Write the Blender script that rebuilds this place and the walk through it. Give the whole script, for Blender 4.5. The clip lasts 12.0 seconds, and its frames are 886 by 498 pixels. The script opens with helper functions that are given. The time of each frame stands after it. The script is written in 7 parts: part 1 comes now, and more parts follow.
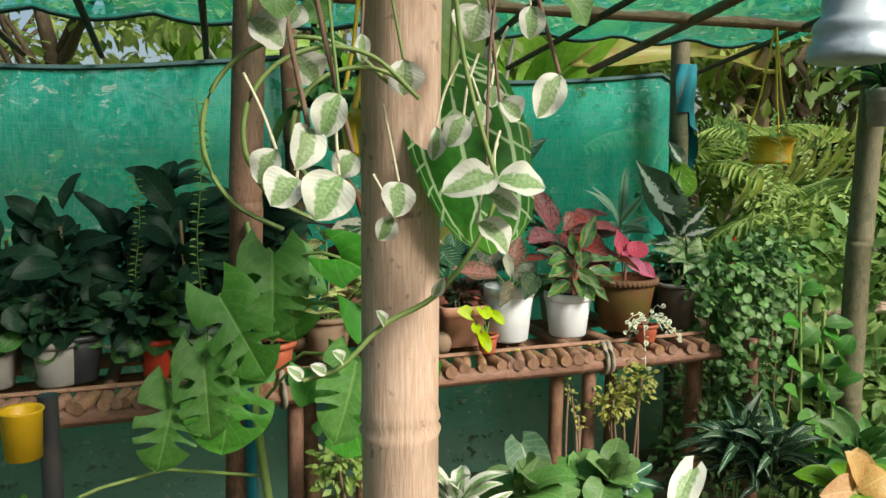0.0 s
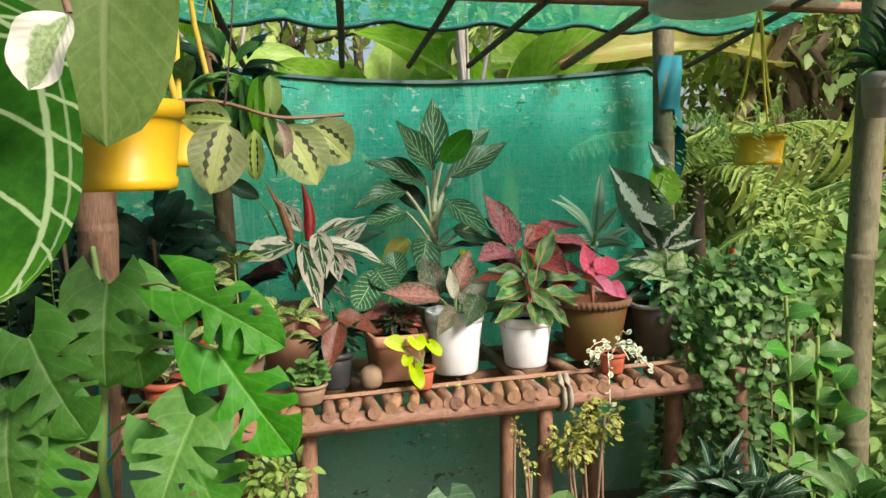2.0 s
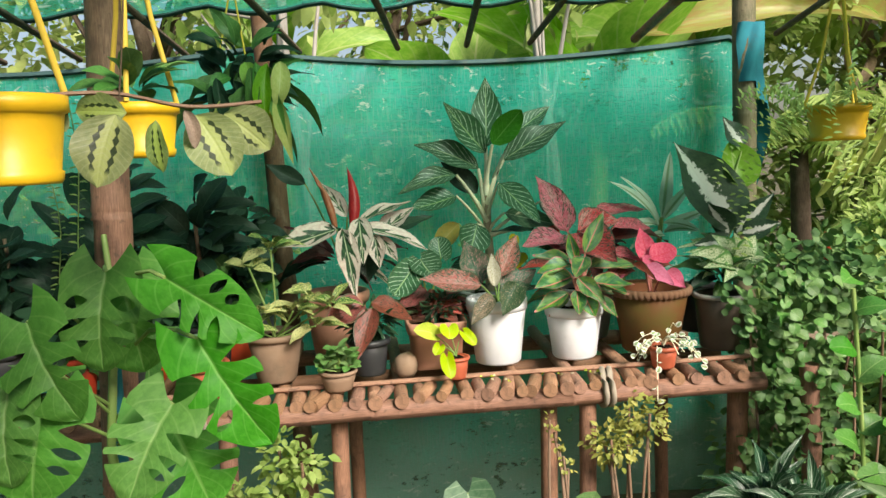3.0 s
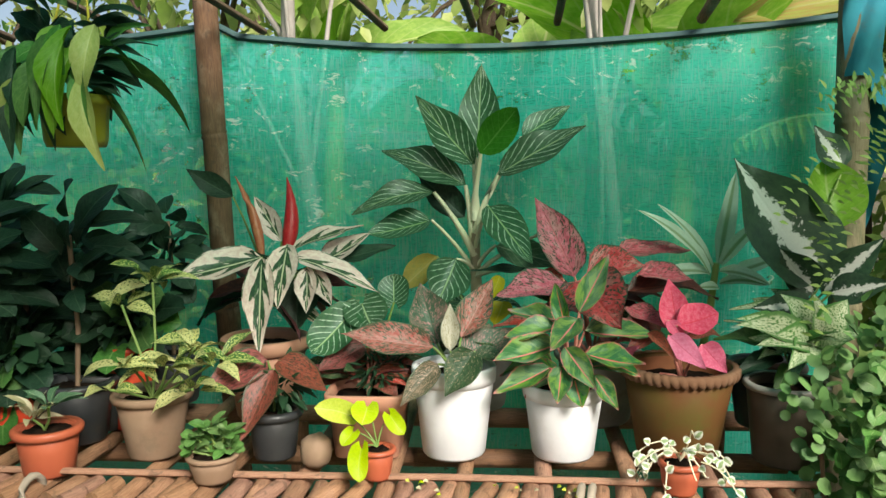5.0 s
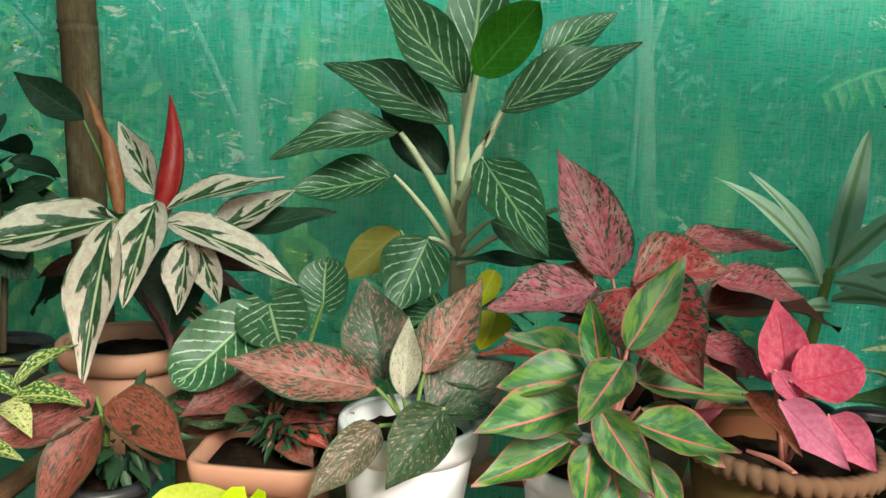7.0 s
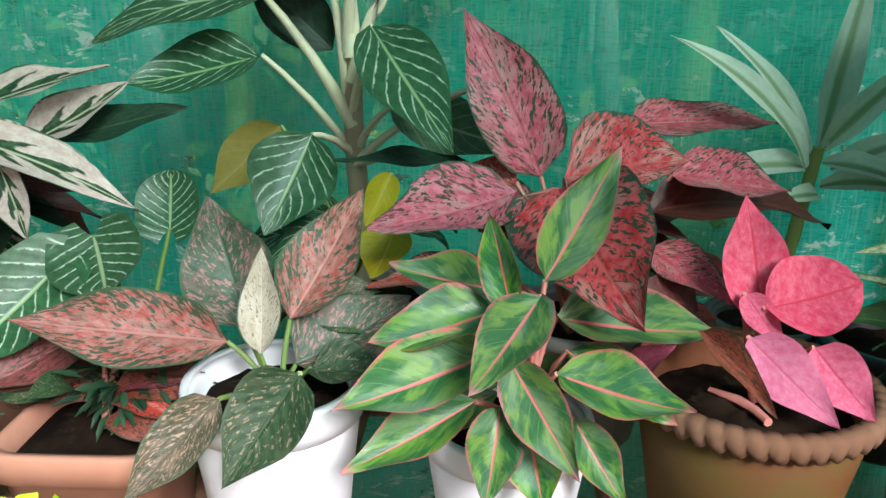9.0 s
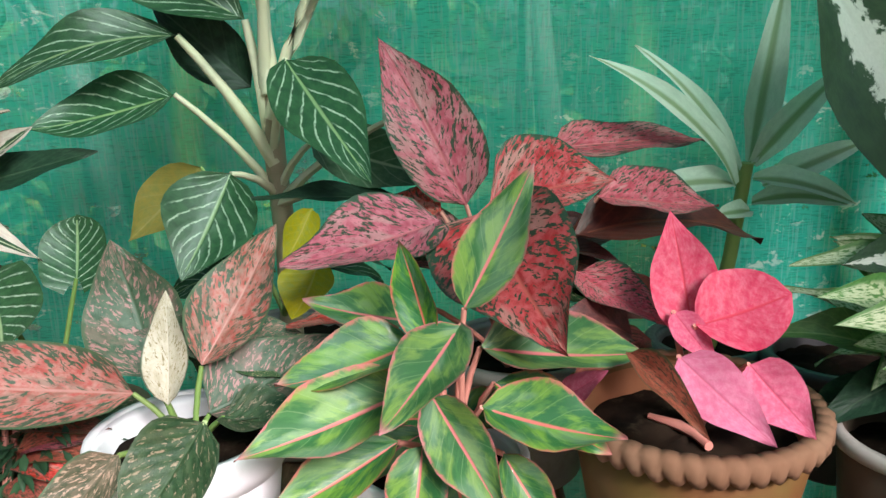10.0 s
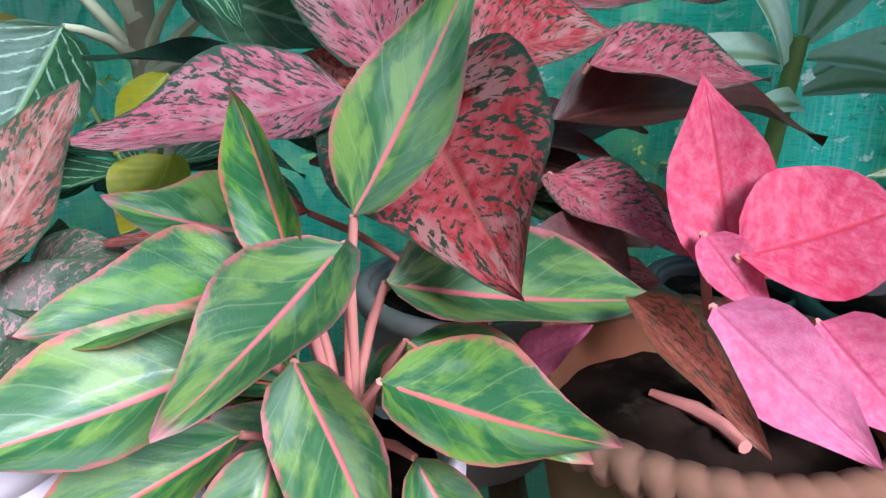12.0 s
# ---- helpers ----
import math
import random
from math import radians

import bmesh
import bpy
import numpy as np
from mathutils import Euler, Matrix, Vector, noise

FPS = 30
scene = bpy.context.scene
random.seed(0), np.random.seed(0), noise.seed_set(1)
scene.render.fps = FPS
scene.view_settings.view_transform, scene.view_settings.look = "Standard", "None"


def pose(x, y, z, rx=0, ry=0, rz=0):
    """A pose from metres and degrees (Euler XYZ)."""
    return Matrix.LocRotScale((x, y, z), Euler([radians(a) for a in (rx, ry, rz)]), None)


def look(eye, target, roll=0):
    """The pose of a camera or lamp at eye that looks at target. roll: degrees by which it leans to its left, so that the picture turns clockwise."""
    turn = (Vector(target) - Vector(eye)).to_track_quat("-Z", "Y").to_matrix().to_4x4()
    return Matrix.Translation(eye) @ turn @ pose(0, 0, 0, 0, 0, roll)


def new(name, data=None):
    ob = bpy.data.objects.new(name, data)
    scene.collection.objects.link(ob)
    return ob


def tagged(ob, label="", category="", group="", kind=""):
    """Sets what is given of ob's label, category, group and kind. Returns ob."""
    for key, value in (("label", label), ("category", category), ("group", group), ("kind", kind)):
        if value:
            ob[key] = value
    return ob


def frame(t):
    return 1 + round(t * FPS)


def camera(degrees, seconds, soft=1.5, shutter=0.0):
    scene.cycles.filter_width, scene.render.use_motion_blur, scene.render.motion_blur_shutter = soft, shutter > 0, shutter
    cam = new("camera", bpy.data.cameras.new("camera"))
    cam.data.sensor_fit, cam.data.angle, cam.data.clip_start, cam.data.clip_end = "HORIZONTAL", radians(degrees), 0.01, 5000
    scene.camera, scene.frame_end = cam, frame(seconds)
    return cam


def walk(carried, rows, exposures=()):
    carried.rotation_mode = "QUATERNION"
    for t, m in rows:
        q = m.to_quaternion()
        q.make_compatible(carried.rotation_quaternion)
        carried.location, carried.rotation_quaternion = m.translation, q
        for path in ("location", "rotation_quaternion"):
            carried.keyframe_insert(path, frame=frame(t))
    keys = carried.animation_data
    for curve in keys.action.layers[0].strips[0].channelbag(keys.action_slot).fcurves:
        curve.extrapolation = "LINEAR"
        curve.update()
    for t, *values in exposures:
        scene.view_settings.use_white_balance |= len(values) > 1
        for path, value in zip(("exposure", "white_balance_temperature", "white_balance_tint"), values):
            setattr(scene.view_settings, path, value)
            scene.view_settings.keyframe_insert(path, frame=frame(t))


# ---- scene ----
cam = camera(59.0, 12.0)
METRES, EYE, TILT, LEAN, TURN = 3.0, 1.35, -6.5, 0.0, -20.0
ROWS = [
    (0.0, 0.0, 0.0, 0.0, 0.0, 0.0, -0.0),
    (0.5, 0.058, -0.0067, -0.0023, 2.43, -0.14, 0.95),
    (1.0, 0.0855, 0.0398, -0.0017, -1.27, 1.15, -1.6),
    (1.5, 0.1045, 0.082, 0.0058, 0.25, 1.4, -1.09),
    (2.0, 0.1148, 0.1091, 0.0089, 3.49, 0.79, 0.91),
    (2.5, 0.172, 0.129, 0.0158, 10.22, 0.93, 0.03),
    (3.0, 0.2071, 0.1459, 0.0131, 13.52, -0.51, 0.82),
    (5.0, 0.29, 0.3933, 0.0409, 23.51, -0.09, -2.25),
    (5.5, 0.2677, 0.4522, 0.0421, 22.24, -2.22, -4.04),
    (6.0, 0.2345, 0.5065, 0.0519, 21.45, -3.03, -3.79),
    (6.5, 0.2197, 0.5335, 0.0525, 21.52, -2.79, -5.31),
    (7.0, 0.211, 0.6073, 0.0513, 22.93, -3.34, -5.7),
    (9.0, 0.2155, 0.7019, 0.057, 21.69, -12.19, -2.68),
    (9.5, 0.2175, 0.7068, 0.0585, 20.56, -10.94, -1.54),
    (10.0, 0.227, 0.7174, 0.0501, 18.9, -8.67, -0.22),
    (10.5, 0.2308, 0.7359, 0.0453, 17.38, -9.51, 0.63),
    (11.0, 0.2257, 0.7694, 0.0391, 15.92, -11.21, 0.23),
    (11.5, 0.2206, 0.7936, 0.0304, 19.06, -12.14, -0.75),
    (12.0, 0.2162, 0.8069, 0.0245, 18.29, -13.01, -2.04),
]
walk(cam, [(t, pose(0, 0, EYE, TILT, LEAN, TURN) @ pose(METRES * x, METRES * y, METRES * z, 90 + pitch, roll, yaw)) for t, x, y, z, yaw, pitch, roll in ROWS],
     [(0.0, 0.72, 6700, 7), (1.0, 0.82, 6600, 8), (1.5, 0.98, 6900, 9), (2.0, 1.08, 6900, 15), (2.5, 1.16, 6900, 16), (3.0, 1.14, 6900, 14), (5.0, 1.04, 6800, 12), (5.5, 1.17, 6750, 13), (6.5, 1.08, 6750, 10),
      (7.0, 1.07, 6900, 13), (9.0, 1.24, 6000, 20), (10.0, 1.41, 6300, 25), (10.5, 1.43, 6400, 27), (11.0, 1.5, 6250, 31), (12.0, 1.5, 5450, 36)])

# ---- light ----
world = bpy.data.worlds.new("world")
scene.world = world
world.use_nodes = True
SUN_ELEV, SUN_ROT = radians(39), radians(152)
sky = world.node_tree.nodes.new("ShaderNodeTexSky")
sky.sky_type, sky.sun_disc = "NISHITA", False
sky.sun_elevation, sky.sun_rotation = SUN_ELEV, SUN_ROT
sky.air_density, sky.dust_density, sky.ozone_density = 1.0, 3.0, 0.6
background = world.node_tree.nodes["Background"]
background.inputs["Strength"].default_value = 0.07
world.node_tree.links.new(sky.outputs["Color"], background.inputs["Color"])
sun = new("sun", bpy.data.lights.new("sun", "SUN"))
sun.data.energy, sun.data.angle, sun.data.color = 4.2, radians(22), (1.0, 0.95, 0.88)
sun.matrix_world = look((0, 0, 0), (-math.sin(SUN_ROT) * math.cos(SUN_ELEV), -math.cos(SUN_ROT) * math.cos(SUN_ELEV), -math.sin(SUN_ELEV)))
sun.location = (0, 0, 20)

# ---- material tools ----


class Mat:
    """A node material built up step by step."""

    def __init__(self, name):
        self.m = bpy.data.materials.new(name)
        self.m.use_nodes = True
        self.t = self.m.node_tree
        self.bsdf = self.t.nodes["Principled BSDF"]
        self.out = self.t.nodes["Material Output"]
        self.tc = self.t.nodes.new("ShaderNodeTexCoord")
        self.info = self.t.nodes.new("ShaderNodeObjectInfo")

    def put(self, value, socket):
        if hasattr(value, "is_output"):
            self.t.links.new(value, socket)
        elif isinstance(value, tuple):
            socket.default_value = (*value, 1.0) if len(value) == 3 and socket.type == "RGBA" else value
        else:
            socket.default_value = value

    def math(self, op, a, b=0.5, c=0.5):
        n = self.t.nodes.new("ShaderNodeMath")
        n.operation = op
        for s, v in zip(n.inputs, (a, b, c)):
            self.put(v, s)
        return n.outputs[0]

    def step(self, a, lo, hi):
        n = self.t.nodes.new("ShaderNodeMapRange")
        n.interpolation_type = "SMOOTHSTEP"
        for i, v in enumerate((a, lo, hi, 0.0, 1.0)):
            self.put(v, n.inputs[i])
        return n.outputs[0]

    def mix(self, fac, a, b, blend="MIX"):
        n = self.t.nodes.new("ShaderNodeMix")
        n.data_type, n.blend_type = "RGBA", blend
        self.put(fac, n.inputs[0])
        self.put(a, n.inputs[6])
        self.put(b, n.inputs[7])
        return n.outputs[2]

    def coords(self, kind="Object", scale=(1, 1, 1), rot=(0, 0, 0)):
        n = self.t.nodes.new("ShaderNodeMapping")
        n.inputs["Scale"].default_value, n.inputs["Rotation"].default_value = scale, rot
        self.t.links.new(self.tc.outputs[kind], n.inputs["Vector"])
        return n.outputs[0]

    def noise(self, scale, detail=4.0, rough=0.55, vec=None, dist=0.0):
        n = self.t.nodes.new("ShaderNodeTexNoise")
        n.inputs["Scale"].default_value, n.inputs["Detail"].default_value = scale, detail
        n.inputs["Roughness"].default_value, n.inputs["Distortion"].default_value = rough, dist
        self.t.links.new(vec if vec is not None else self.tc.outputs["Object"], n.inputs["Vector"])
        return n.outputs[0]

    def uv(self):
        n = self.t.nodes.new("ShaderNodeSeparateXYZ")
        self.t.links.new(self.tc.outputs["UV"], n.inputs[0])
        return n.outputs[0], n.outputs[1]

    def vein_coords(self, across, along, seed=0.0):
        """Coordinates that run along and across the side veins of a leaf."""
        u, v = self.uv()
        c = self.math("ABSOLUTE", self.math("MULTIPLY_ADD", u, 2.0, -1.0))
        side = self.math("GREATER_THAN", u, 0.5)
        n = self.t.nodes.new("ShaderNodeCombineXYZ")
        self.put(self.math("MULTIPLY", self.math("SUBTRACT", v, self.math("MULTIPLY", c, 0.3)), across), n.inputs[0])
        self.put(self.math("MULTIPLY_ADD", side, 7.3, self.math("MULTIPLY", c, along)), n.inputs[1])
        self.put(self.math("MULTIPLY_ADD", self.random(), 9.0, seed), n.inputs[2])
        return n.outputs[0]

    def random(self):
        return self.info.outputs["Random"]

    def island(self):
        n = self.t.nodes.new("ShaderNodeNewGeometry")
        return n.outputs["Random Per Island"]

    def vary(self, colour, source, hue=0.02, value=0.3, sat=0.15):
        n = self.t.nodes.new("ShaderNodeHueSaturation")
        self.put(self.math("MULTIPLY_ADD", source, hue, 0.5 - hue / 2), n.inputs["Hue"])
        self.put(self.math("MULTIPLY_ADD", source, sat, 1 - sat / 2), n.inputs["Saturation"])
        self.put(self.math("MULTIPLY_ADD", self.math("FRACT", self.math("MULTIPLY", source, 7.31)), value, 1 - value / 2), n.inputs["Value"])
        self.put(colour, n.inputs["Color"])
        return n.outputs[0]

    def bump(self, height, strength=0.3, dist=0.005):
        n = self.t.nodes.new("ShaderNodeBump")
        n.inputs["Strength"].default_value, n.inputs["Distance"].default_value = strength, dist
        self.put(height, n.inputs["Height"])
        self.t.links.new(n.outputs[0], self.bsdf.inputs["Normal"])
        return n.outputs[0]

    def done(self, colour, rough=0.5, metal=0.0, spec=0.5, coat=0.0):
        self.put(colour, self.bsdf.inputs["Base Color"])
        self.put(rough, self.bsdf.inputs["Roughness"])
        self.put(metal, self.bsdf.inputs["Metallic"])
        self.put(spec, self.bsdf.inputs["Specular IOR Level"])
        self.put(coat, self.bsdf.inputs["Coat Weight"])
        return self.m

    def thin(self, colour, amount=0.3):
        """Lets some light through, as leaves and nets do."""
        tr = self.t.nodes.new("ShaderNodeBsdfTranslucent")
        self.put(colour, tr.inputs["Color"])
        mx = self.t.nodes.new("ShaderNodeMixShader")
        self.put(amount, mx.inputs[0])
        self.t.links.new(self.bsdf.outputs[0], mx.inputs[1])
        self.t.links.new(tr.outputs[0], mx.inputs[2])
        self.t.links.new(mx.outputs[0], self.out.inputs["Surface"])
        return mx


def leaf_material(name, paint, rough=0.42, thin=0.22, veins=9.0, lift=0.25, spec=0.3, coat=0.0):
    """A leaf: paint(mat, c, v, n) gives the colour from c (0 midrib to 1 margin), v (base to tip) and a mottle."""
    a = Mat(name)
    u, v = a.uv()
    c = a.math("ABSOLUTE", a.math("MULTIPLY_ADD", u, 2.0, -1.0))
    n = a.noise(9.0, 5.0, 0.65, a.coords("UV", (1.0, 1.6, 1)), 0.3)
    col = paint(a, c, v, n)
    grain = a.noise(60.0, 3.0, 0.6, a.coords("UV"))
    col = a.mix(a.math("MULTIPLY", grain, 0.28), col, (0.03, 0.05, 0.02))
    col = a.vary(col, a.random(), 0.025, 0.35, 0.2)
    wave = a.math("SINE", a.math("MULTIPLY", a.math("SUBTRACT", v, a.math("MULTIPLY", c, 0.32)), veins * 6.283))
    rib = a.step(c, 0.0, 0.09)
    a.bump(a.math("ADD", a.math("MULTIPLY", wave, 0.1), a.math("MULTIPLY_ADD", rib, 0.8, a.math("MULTIPLY", grain, 0.3))), lift, 0.004)
    a.done(col, a.math("MULTIPLY_ADD", n, 0.25, rough - 0.12), 0.0, spec, coat)
    a.thin(col, thin)
    return a.m


def side_veins(a, c, v, count, slant, width):
    f = a.math("FRACT", a.math("MULTIPLY", a.math("SUBTRACT", v, a.math("MULTIPLY", c, slant)), count))
    d = a.math("ABSOLUTE", a.math("SUBTRACT", f, 0.5))
    return a.math("SUBTRACT", 1.0, a.step(d, width * 0.4, width))


def paint_plain(base, light, rib):
    def paint(a, c, v, n):
        col = a.mix(a.step(n, 0.35, 0.7), base, light)
        sv = side_veins(a, c, v, 7, 0.3, 0.08)
        col = a.mix(a.math("MULTIPLY", sv, 0.35), col, rib)
        return a.mix(a.math("SUBTRACT", 1.0, a.step(c, 0.02, 0.07)), col, rib)
    return paint


def paint_silver(a, c, v, n):
    sv = side_veins(a, a.math("ADD", c, a.math("MULTIPLY", n, 0.16)), v, 7, 0.42, 0.1)
    reach = a.math("MULTIPLY", a.step(c, 0.03, 0.12), a.math("SUBTRACT", 1.0, a.step(c, 0.78, 0.96)))
    col = a.mix(a.step(n, 0.3, 0.7), (0.017, 0.07, 0.027), (0.04, 0.13, 0.048))
    col = a.mix(a.math("MULTIPLY", a.math("MULTIPLY", sv, reach), a.math("MULTIPLY_ADD", a.step(n, 0.36, 0.55), 0.7, 0.25)), col, (0.5, 0.62, 0.46))
    return a.mix(a.math("SUBTRACT", 1.0, a.step(c, 0.02, 0.06)), col, (0.3, 0.42, 0.2))


def paint_speckled(a, c, v, n):
    fleck = a.noise(1.0, 3.0, 0.6, a.vein_coords(38.0, 8.0), 0.4)
    patch = a.noise(1.0, 2.0, 0.6, a.vein_coords(4.0, 1.6, 3.0), 0.5)
    col = a.mix(a.step(n, 0.35, 0.65), (0.46, 0.035, 0.055), (0.64, 0.13, 0.155))
    col = a.mix(a.math("MULTIPLY", a.step(patch, 0.5, 0.62), 0.7), col, (0.5, 0.24, 0.22))
    thresh = a.math("MULTIPLY_ADD", c, -0.07, 0.575)
    col = a.mix(a.step(a.math("SUBTRACT", fleck, thresh), 0.0, 0.03), col, (0.035, 0.05, 0.03))
    edge = a.step(a.math("ADD", c, a.math("MULTIPLY", a.math("SUBTRACT", fleck, 0.5), 0.5)), 0.88, 0.97)
    col = a.mix(edge, col, (0.03, 0.075, 0.045))
    return a.mix(a.math("SUBTRACT", 1.0, a.step(c, 0.015, 0.045)), col, (0.55, 0.1, 0.1))


def paint_dull_red(a, c, v, n):
    fleck = a.noise(14.0, 4.0, 0.5, a.coords("UV", (2.0, 1.0, 1), (0, 0, 0.5)), 0.8)
    col = a.mix(a.step(n, 0.3, 0.7), (0.24, 0.045, 0.035), (0.38, 0.1, 0.075))
    col = a.mix(a.step(fleck, 0.5, 0.58), col, (0.075, 0.04, 0.025))
    return a.mix(a.step(c, 0.85, 0.97), col, (0.07, 0.07, 0.035))


def paint_mottle(base, light, fleck_colour, amount=0.55, edge=0.0, blots=0.2):
    def paint(a, c, v, n):
        fleck = a.noise(1.0, 4.0, 0.62, a.vein_coords(30.0, 7.0), 0.5)
        blot = a.noise(1.0, 3.0, 0.6, a.vein_coords(6.0, 2.0, 3.0), 0.5)
        col = a.mix(a.step(n, 0.35, 0.62), base, light)
        col = a.mix(a.math("MULTIPLY", a.step(blot, 0.5, 0.62), blots), col, fleck_colour)
        col = a.mix(a.step(a.math("MULTIPLY_ADD", c, edge, fleck), amount, amount + 0.04), col, fleck_colour)
        col = a.mix(a.step(c, 0.9, 0.97), col, (0.07, 0.11, 0.06))
        return a.mix(a.math("SUBTRACT", 1.0, a.step(c, 0.02, 0.05)), col, light)
    return paint


def paint_green_pink(a, c, v, n):
    patch = a.noise(1.0, 4.0, 0.6, a.vein_coords(4.5, 1.5), 0.5)
    col = a.mix(a.step(patch, 0.42, 0.62), (0.014, 0.12, 0.034), (0.14, 0.3, 0.035))
    streak = a.noise(1.0, 3.0, 0.6, a.vein_coords(16.0, 1.6, 5.0), 0.3)
    col = a.mix(a.math("MULTIPLY", a.step(streak, 0.5, 0.62), 0.4), col, (0.05, 0.19, 0.05))
    col = a.mix(a.math("MULTIPLY", side_veins(a, c, v, 8, 0.3, 0.05), 0.25), col, (0.25, 0.4, 0.15))
    # Silvery variegation that also puts the waxy sheen into the leaf colour.
    sheen_patch = a.step(a.noise(1.0, 2.0, 0.5, a.vein_coords(2.2, 1.0, 2.0)), 0.5, 0.62)
    col = a.mix(a.math("MULTIPLY", sheen_patch, 0.35), col, (0.2, 0.32, 0.23))
    wobble = a.math("ADD", c, a.math("MULTIPLY", a.math("SUBTRACT", n, 0.5), 0.4))
    col = a.mix(a.math("MULTIPLY", a.step(wobble, 0.88, 1.02), 0.85), col, (0.6, 0.12, 0.12))
    col = a.mix(a.step(v, 0.88, 1.0), col, (0.58, 0.2, 0.2))
    return a.mix(a.math("SUBTRACT", 1.0, a.step(a.math("MULTIPLY_ADD", v, 0.035, c), 0.04, 0.085)), col, (0.66, 0.16, 0.13))


def paint_hot_pink(a, c, v, n):
    sv = side_veins(a, c, v, 6, 0.35, 0.1)
    col = a.mix(a.step(n, 0.3, 0.75), (0.74, 0.1, 0.21), (0.82, 0.22, 0.33))
    streak = a.noise(1.0, 3.0, 0.55, a.vein_coords(9.0, 1.3, 4.0), 0.3)
    col = a.mix(a.math("MULTIPLY", a.step(streak, 0.48, 0.66), 0.3), col, (0.6, 0.04, 0.12))
    col = a.mix(a.math("MULTIPLY", sv, 0.1), col, (0.55, 0.03, 0.08))
    return a.mix(a.math("SUBTRACT", 1.0, a.step(c, 0.015, 0.05)), col, (0.72, 0.1, 0.18))


def paint_tricolor(a, c, v, n):
    """Cream leaf with dark green fingers feathering out from the midrib and a thin green margin."""
    f = a.math("ABSOLUTE", a.math("SUBTRACT", a.math("FRACT", a.math("MULTIPLY", a.math("SUBTRACT", v, a.math("MULTIPLY", c, 0.55)), 3.4)), 0.5))
    warp = a.noise(3.2, 3.0, 0.6, a.coords("UV", (2, 1, 1)), 0.6)
    share = a.math("MULTIPLY_ADD", a.random(), 0.4, 0.78)
    finger = a.math("ADD", c, a.math("MULTIPLY_ADD", f, 0.9, a.math("MULTIPLY", warp, 0.9)))
    green = a.math("SUBTRACT", 1.0, a.step(finger, share, a.math("ADD", share, 0.1)))
    col = a.mix(a.step(n, 0.4, 0.6), (0.62, 0.43, 0.38), (0.72, 0.58, 0.5))
    col = a.mix(green, col, a.mix(a.step(n, 0.45, 0.6), (0.014, 0.045, 0.02), (0.045, 0.1, 0.04)))
    col = a.mix(a.math("MULTIPLY", a.step(c, 0.9, 0.96), a.step(warp, 0.45, 0.55)), col, (0.04, 0.09, 0.04))
    return a.mix(a.math("SUBTRACT", 1.0, a.step(c, 0.02, 0.07)), col, (0.5, 0.5, 0.32))


def paint_gold_dust(a, c, v, n):
    dots = a.noise(9.0, 4.0, 0.6, a.coords("UV", (1.2, 1.8, 1)))
    cut = a.math("MULTIPLY_ADD", a.random(), -0.12, 0.54)
    col = a.mix(a.step(a.math("SUBTRACT", dots, cut), 0.0, 0.05), (0.58, 0.58, 0.2), (0.05, 0.13, 0.03))
    return a.mix(a.math("SUBTRACT", 1.0, a.step(c, 0.03, 0.12)), col, (0.6, 0.62, 0.25))


def paint_white_splash(a, c, v, n):
    wobble = a.math("ADD", c, a.math("MULTIPLY", a.math("SUBTRACT", n, 0.5), 1.1))
    col = a.mix(a.step(n, 0.3, 0.7), (0.012, 0.04, 0.022), (0.03, 0.075, 0.035))
    return a.mix(a.math("SUBTRACT", 1.0, a.step(wobble, 0.2, 0.3)), col, (0.6, 0.63, 0.56))


def paint_strap(a, c, v, n):
    col = a.mix(a.step(n, 0.3, 0.7), (0.55, 0.68, 0.55), (0.66, 0.78, 0.64))
    return a.mix(a.math("SUBTRACT", 1.0, a.step(c, 0.1, 0.4)), col, (0.26, 0.38, 0.2))


def paint_dumb_cane(a, c, v, n):
    dots = a.noise(12.0, 3.0, 0.5, a.coords("UV", (1.4, 1.8, 1)))
    inner = a.math("SUBTRACT", 1.0, a.step(c, 0.6, 0.85))
    col = a.mix(a.step(n, 0.3, 0.7), (0.07, 0.19, 0.05), (0.13, 0.29, 0.08))
    return a.mix(a.math("MULTIPLY", inner, a.step(dots, 0.4, 0.52)), col, (0.6, 0.66, 0.42))


def paint_patterned(a, c, v, n):
    f = a.math("ABSOLUTE", a.math("SUBTRACT", a.math("FRACT", a.math("MULTIPLY", v, 7.0)), 0.5))
    band = a.math("ABSOLUTE", a.math("SUBTRACT", c, 0.33))
    blot = a.math("SUBTRACT", 1.0, a.step(a.math("ADD", a.math("MULTIPLY", band, 5.0), f), 0.55, 0.72))
    blot = a.math("MULTIPLY", blot, a.math("MULTIPLY", a.step(v, 0.1, 0.2), a.math("SUBTRACT", 1.0, a.step(v, 0.75, 0.85))))
    col = a.mix(a.step(n, 0.3, 0.7), (0.19, 0.27, 0.09), (0.28, 0.35, 0.13))
    col = a.mix(a.math("SUBTRACT", 1.0, a.step(c, 0.2, 0.6)), col, (0.4, 0.5, 0.14))
    col = a.mix(a.math("MULTIPLY", side_veins(a, c, v, 12, 0.25, 0.1), 0.25), col, (0.5, 0.55, 0.35))
    return a.mix(blot, col, (0.03, 0.055, 0.02))


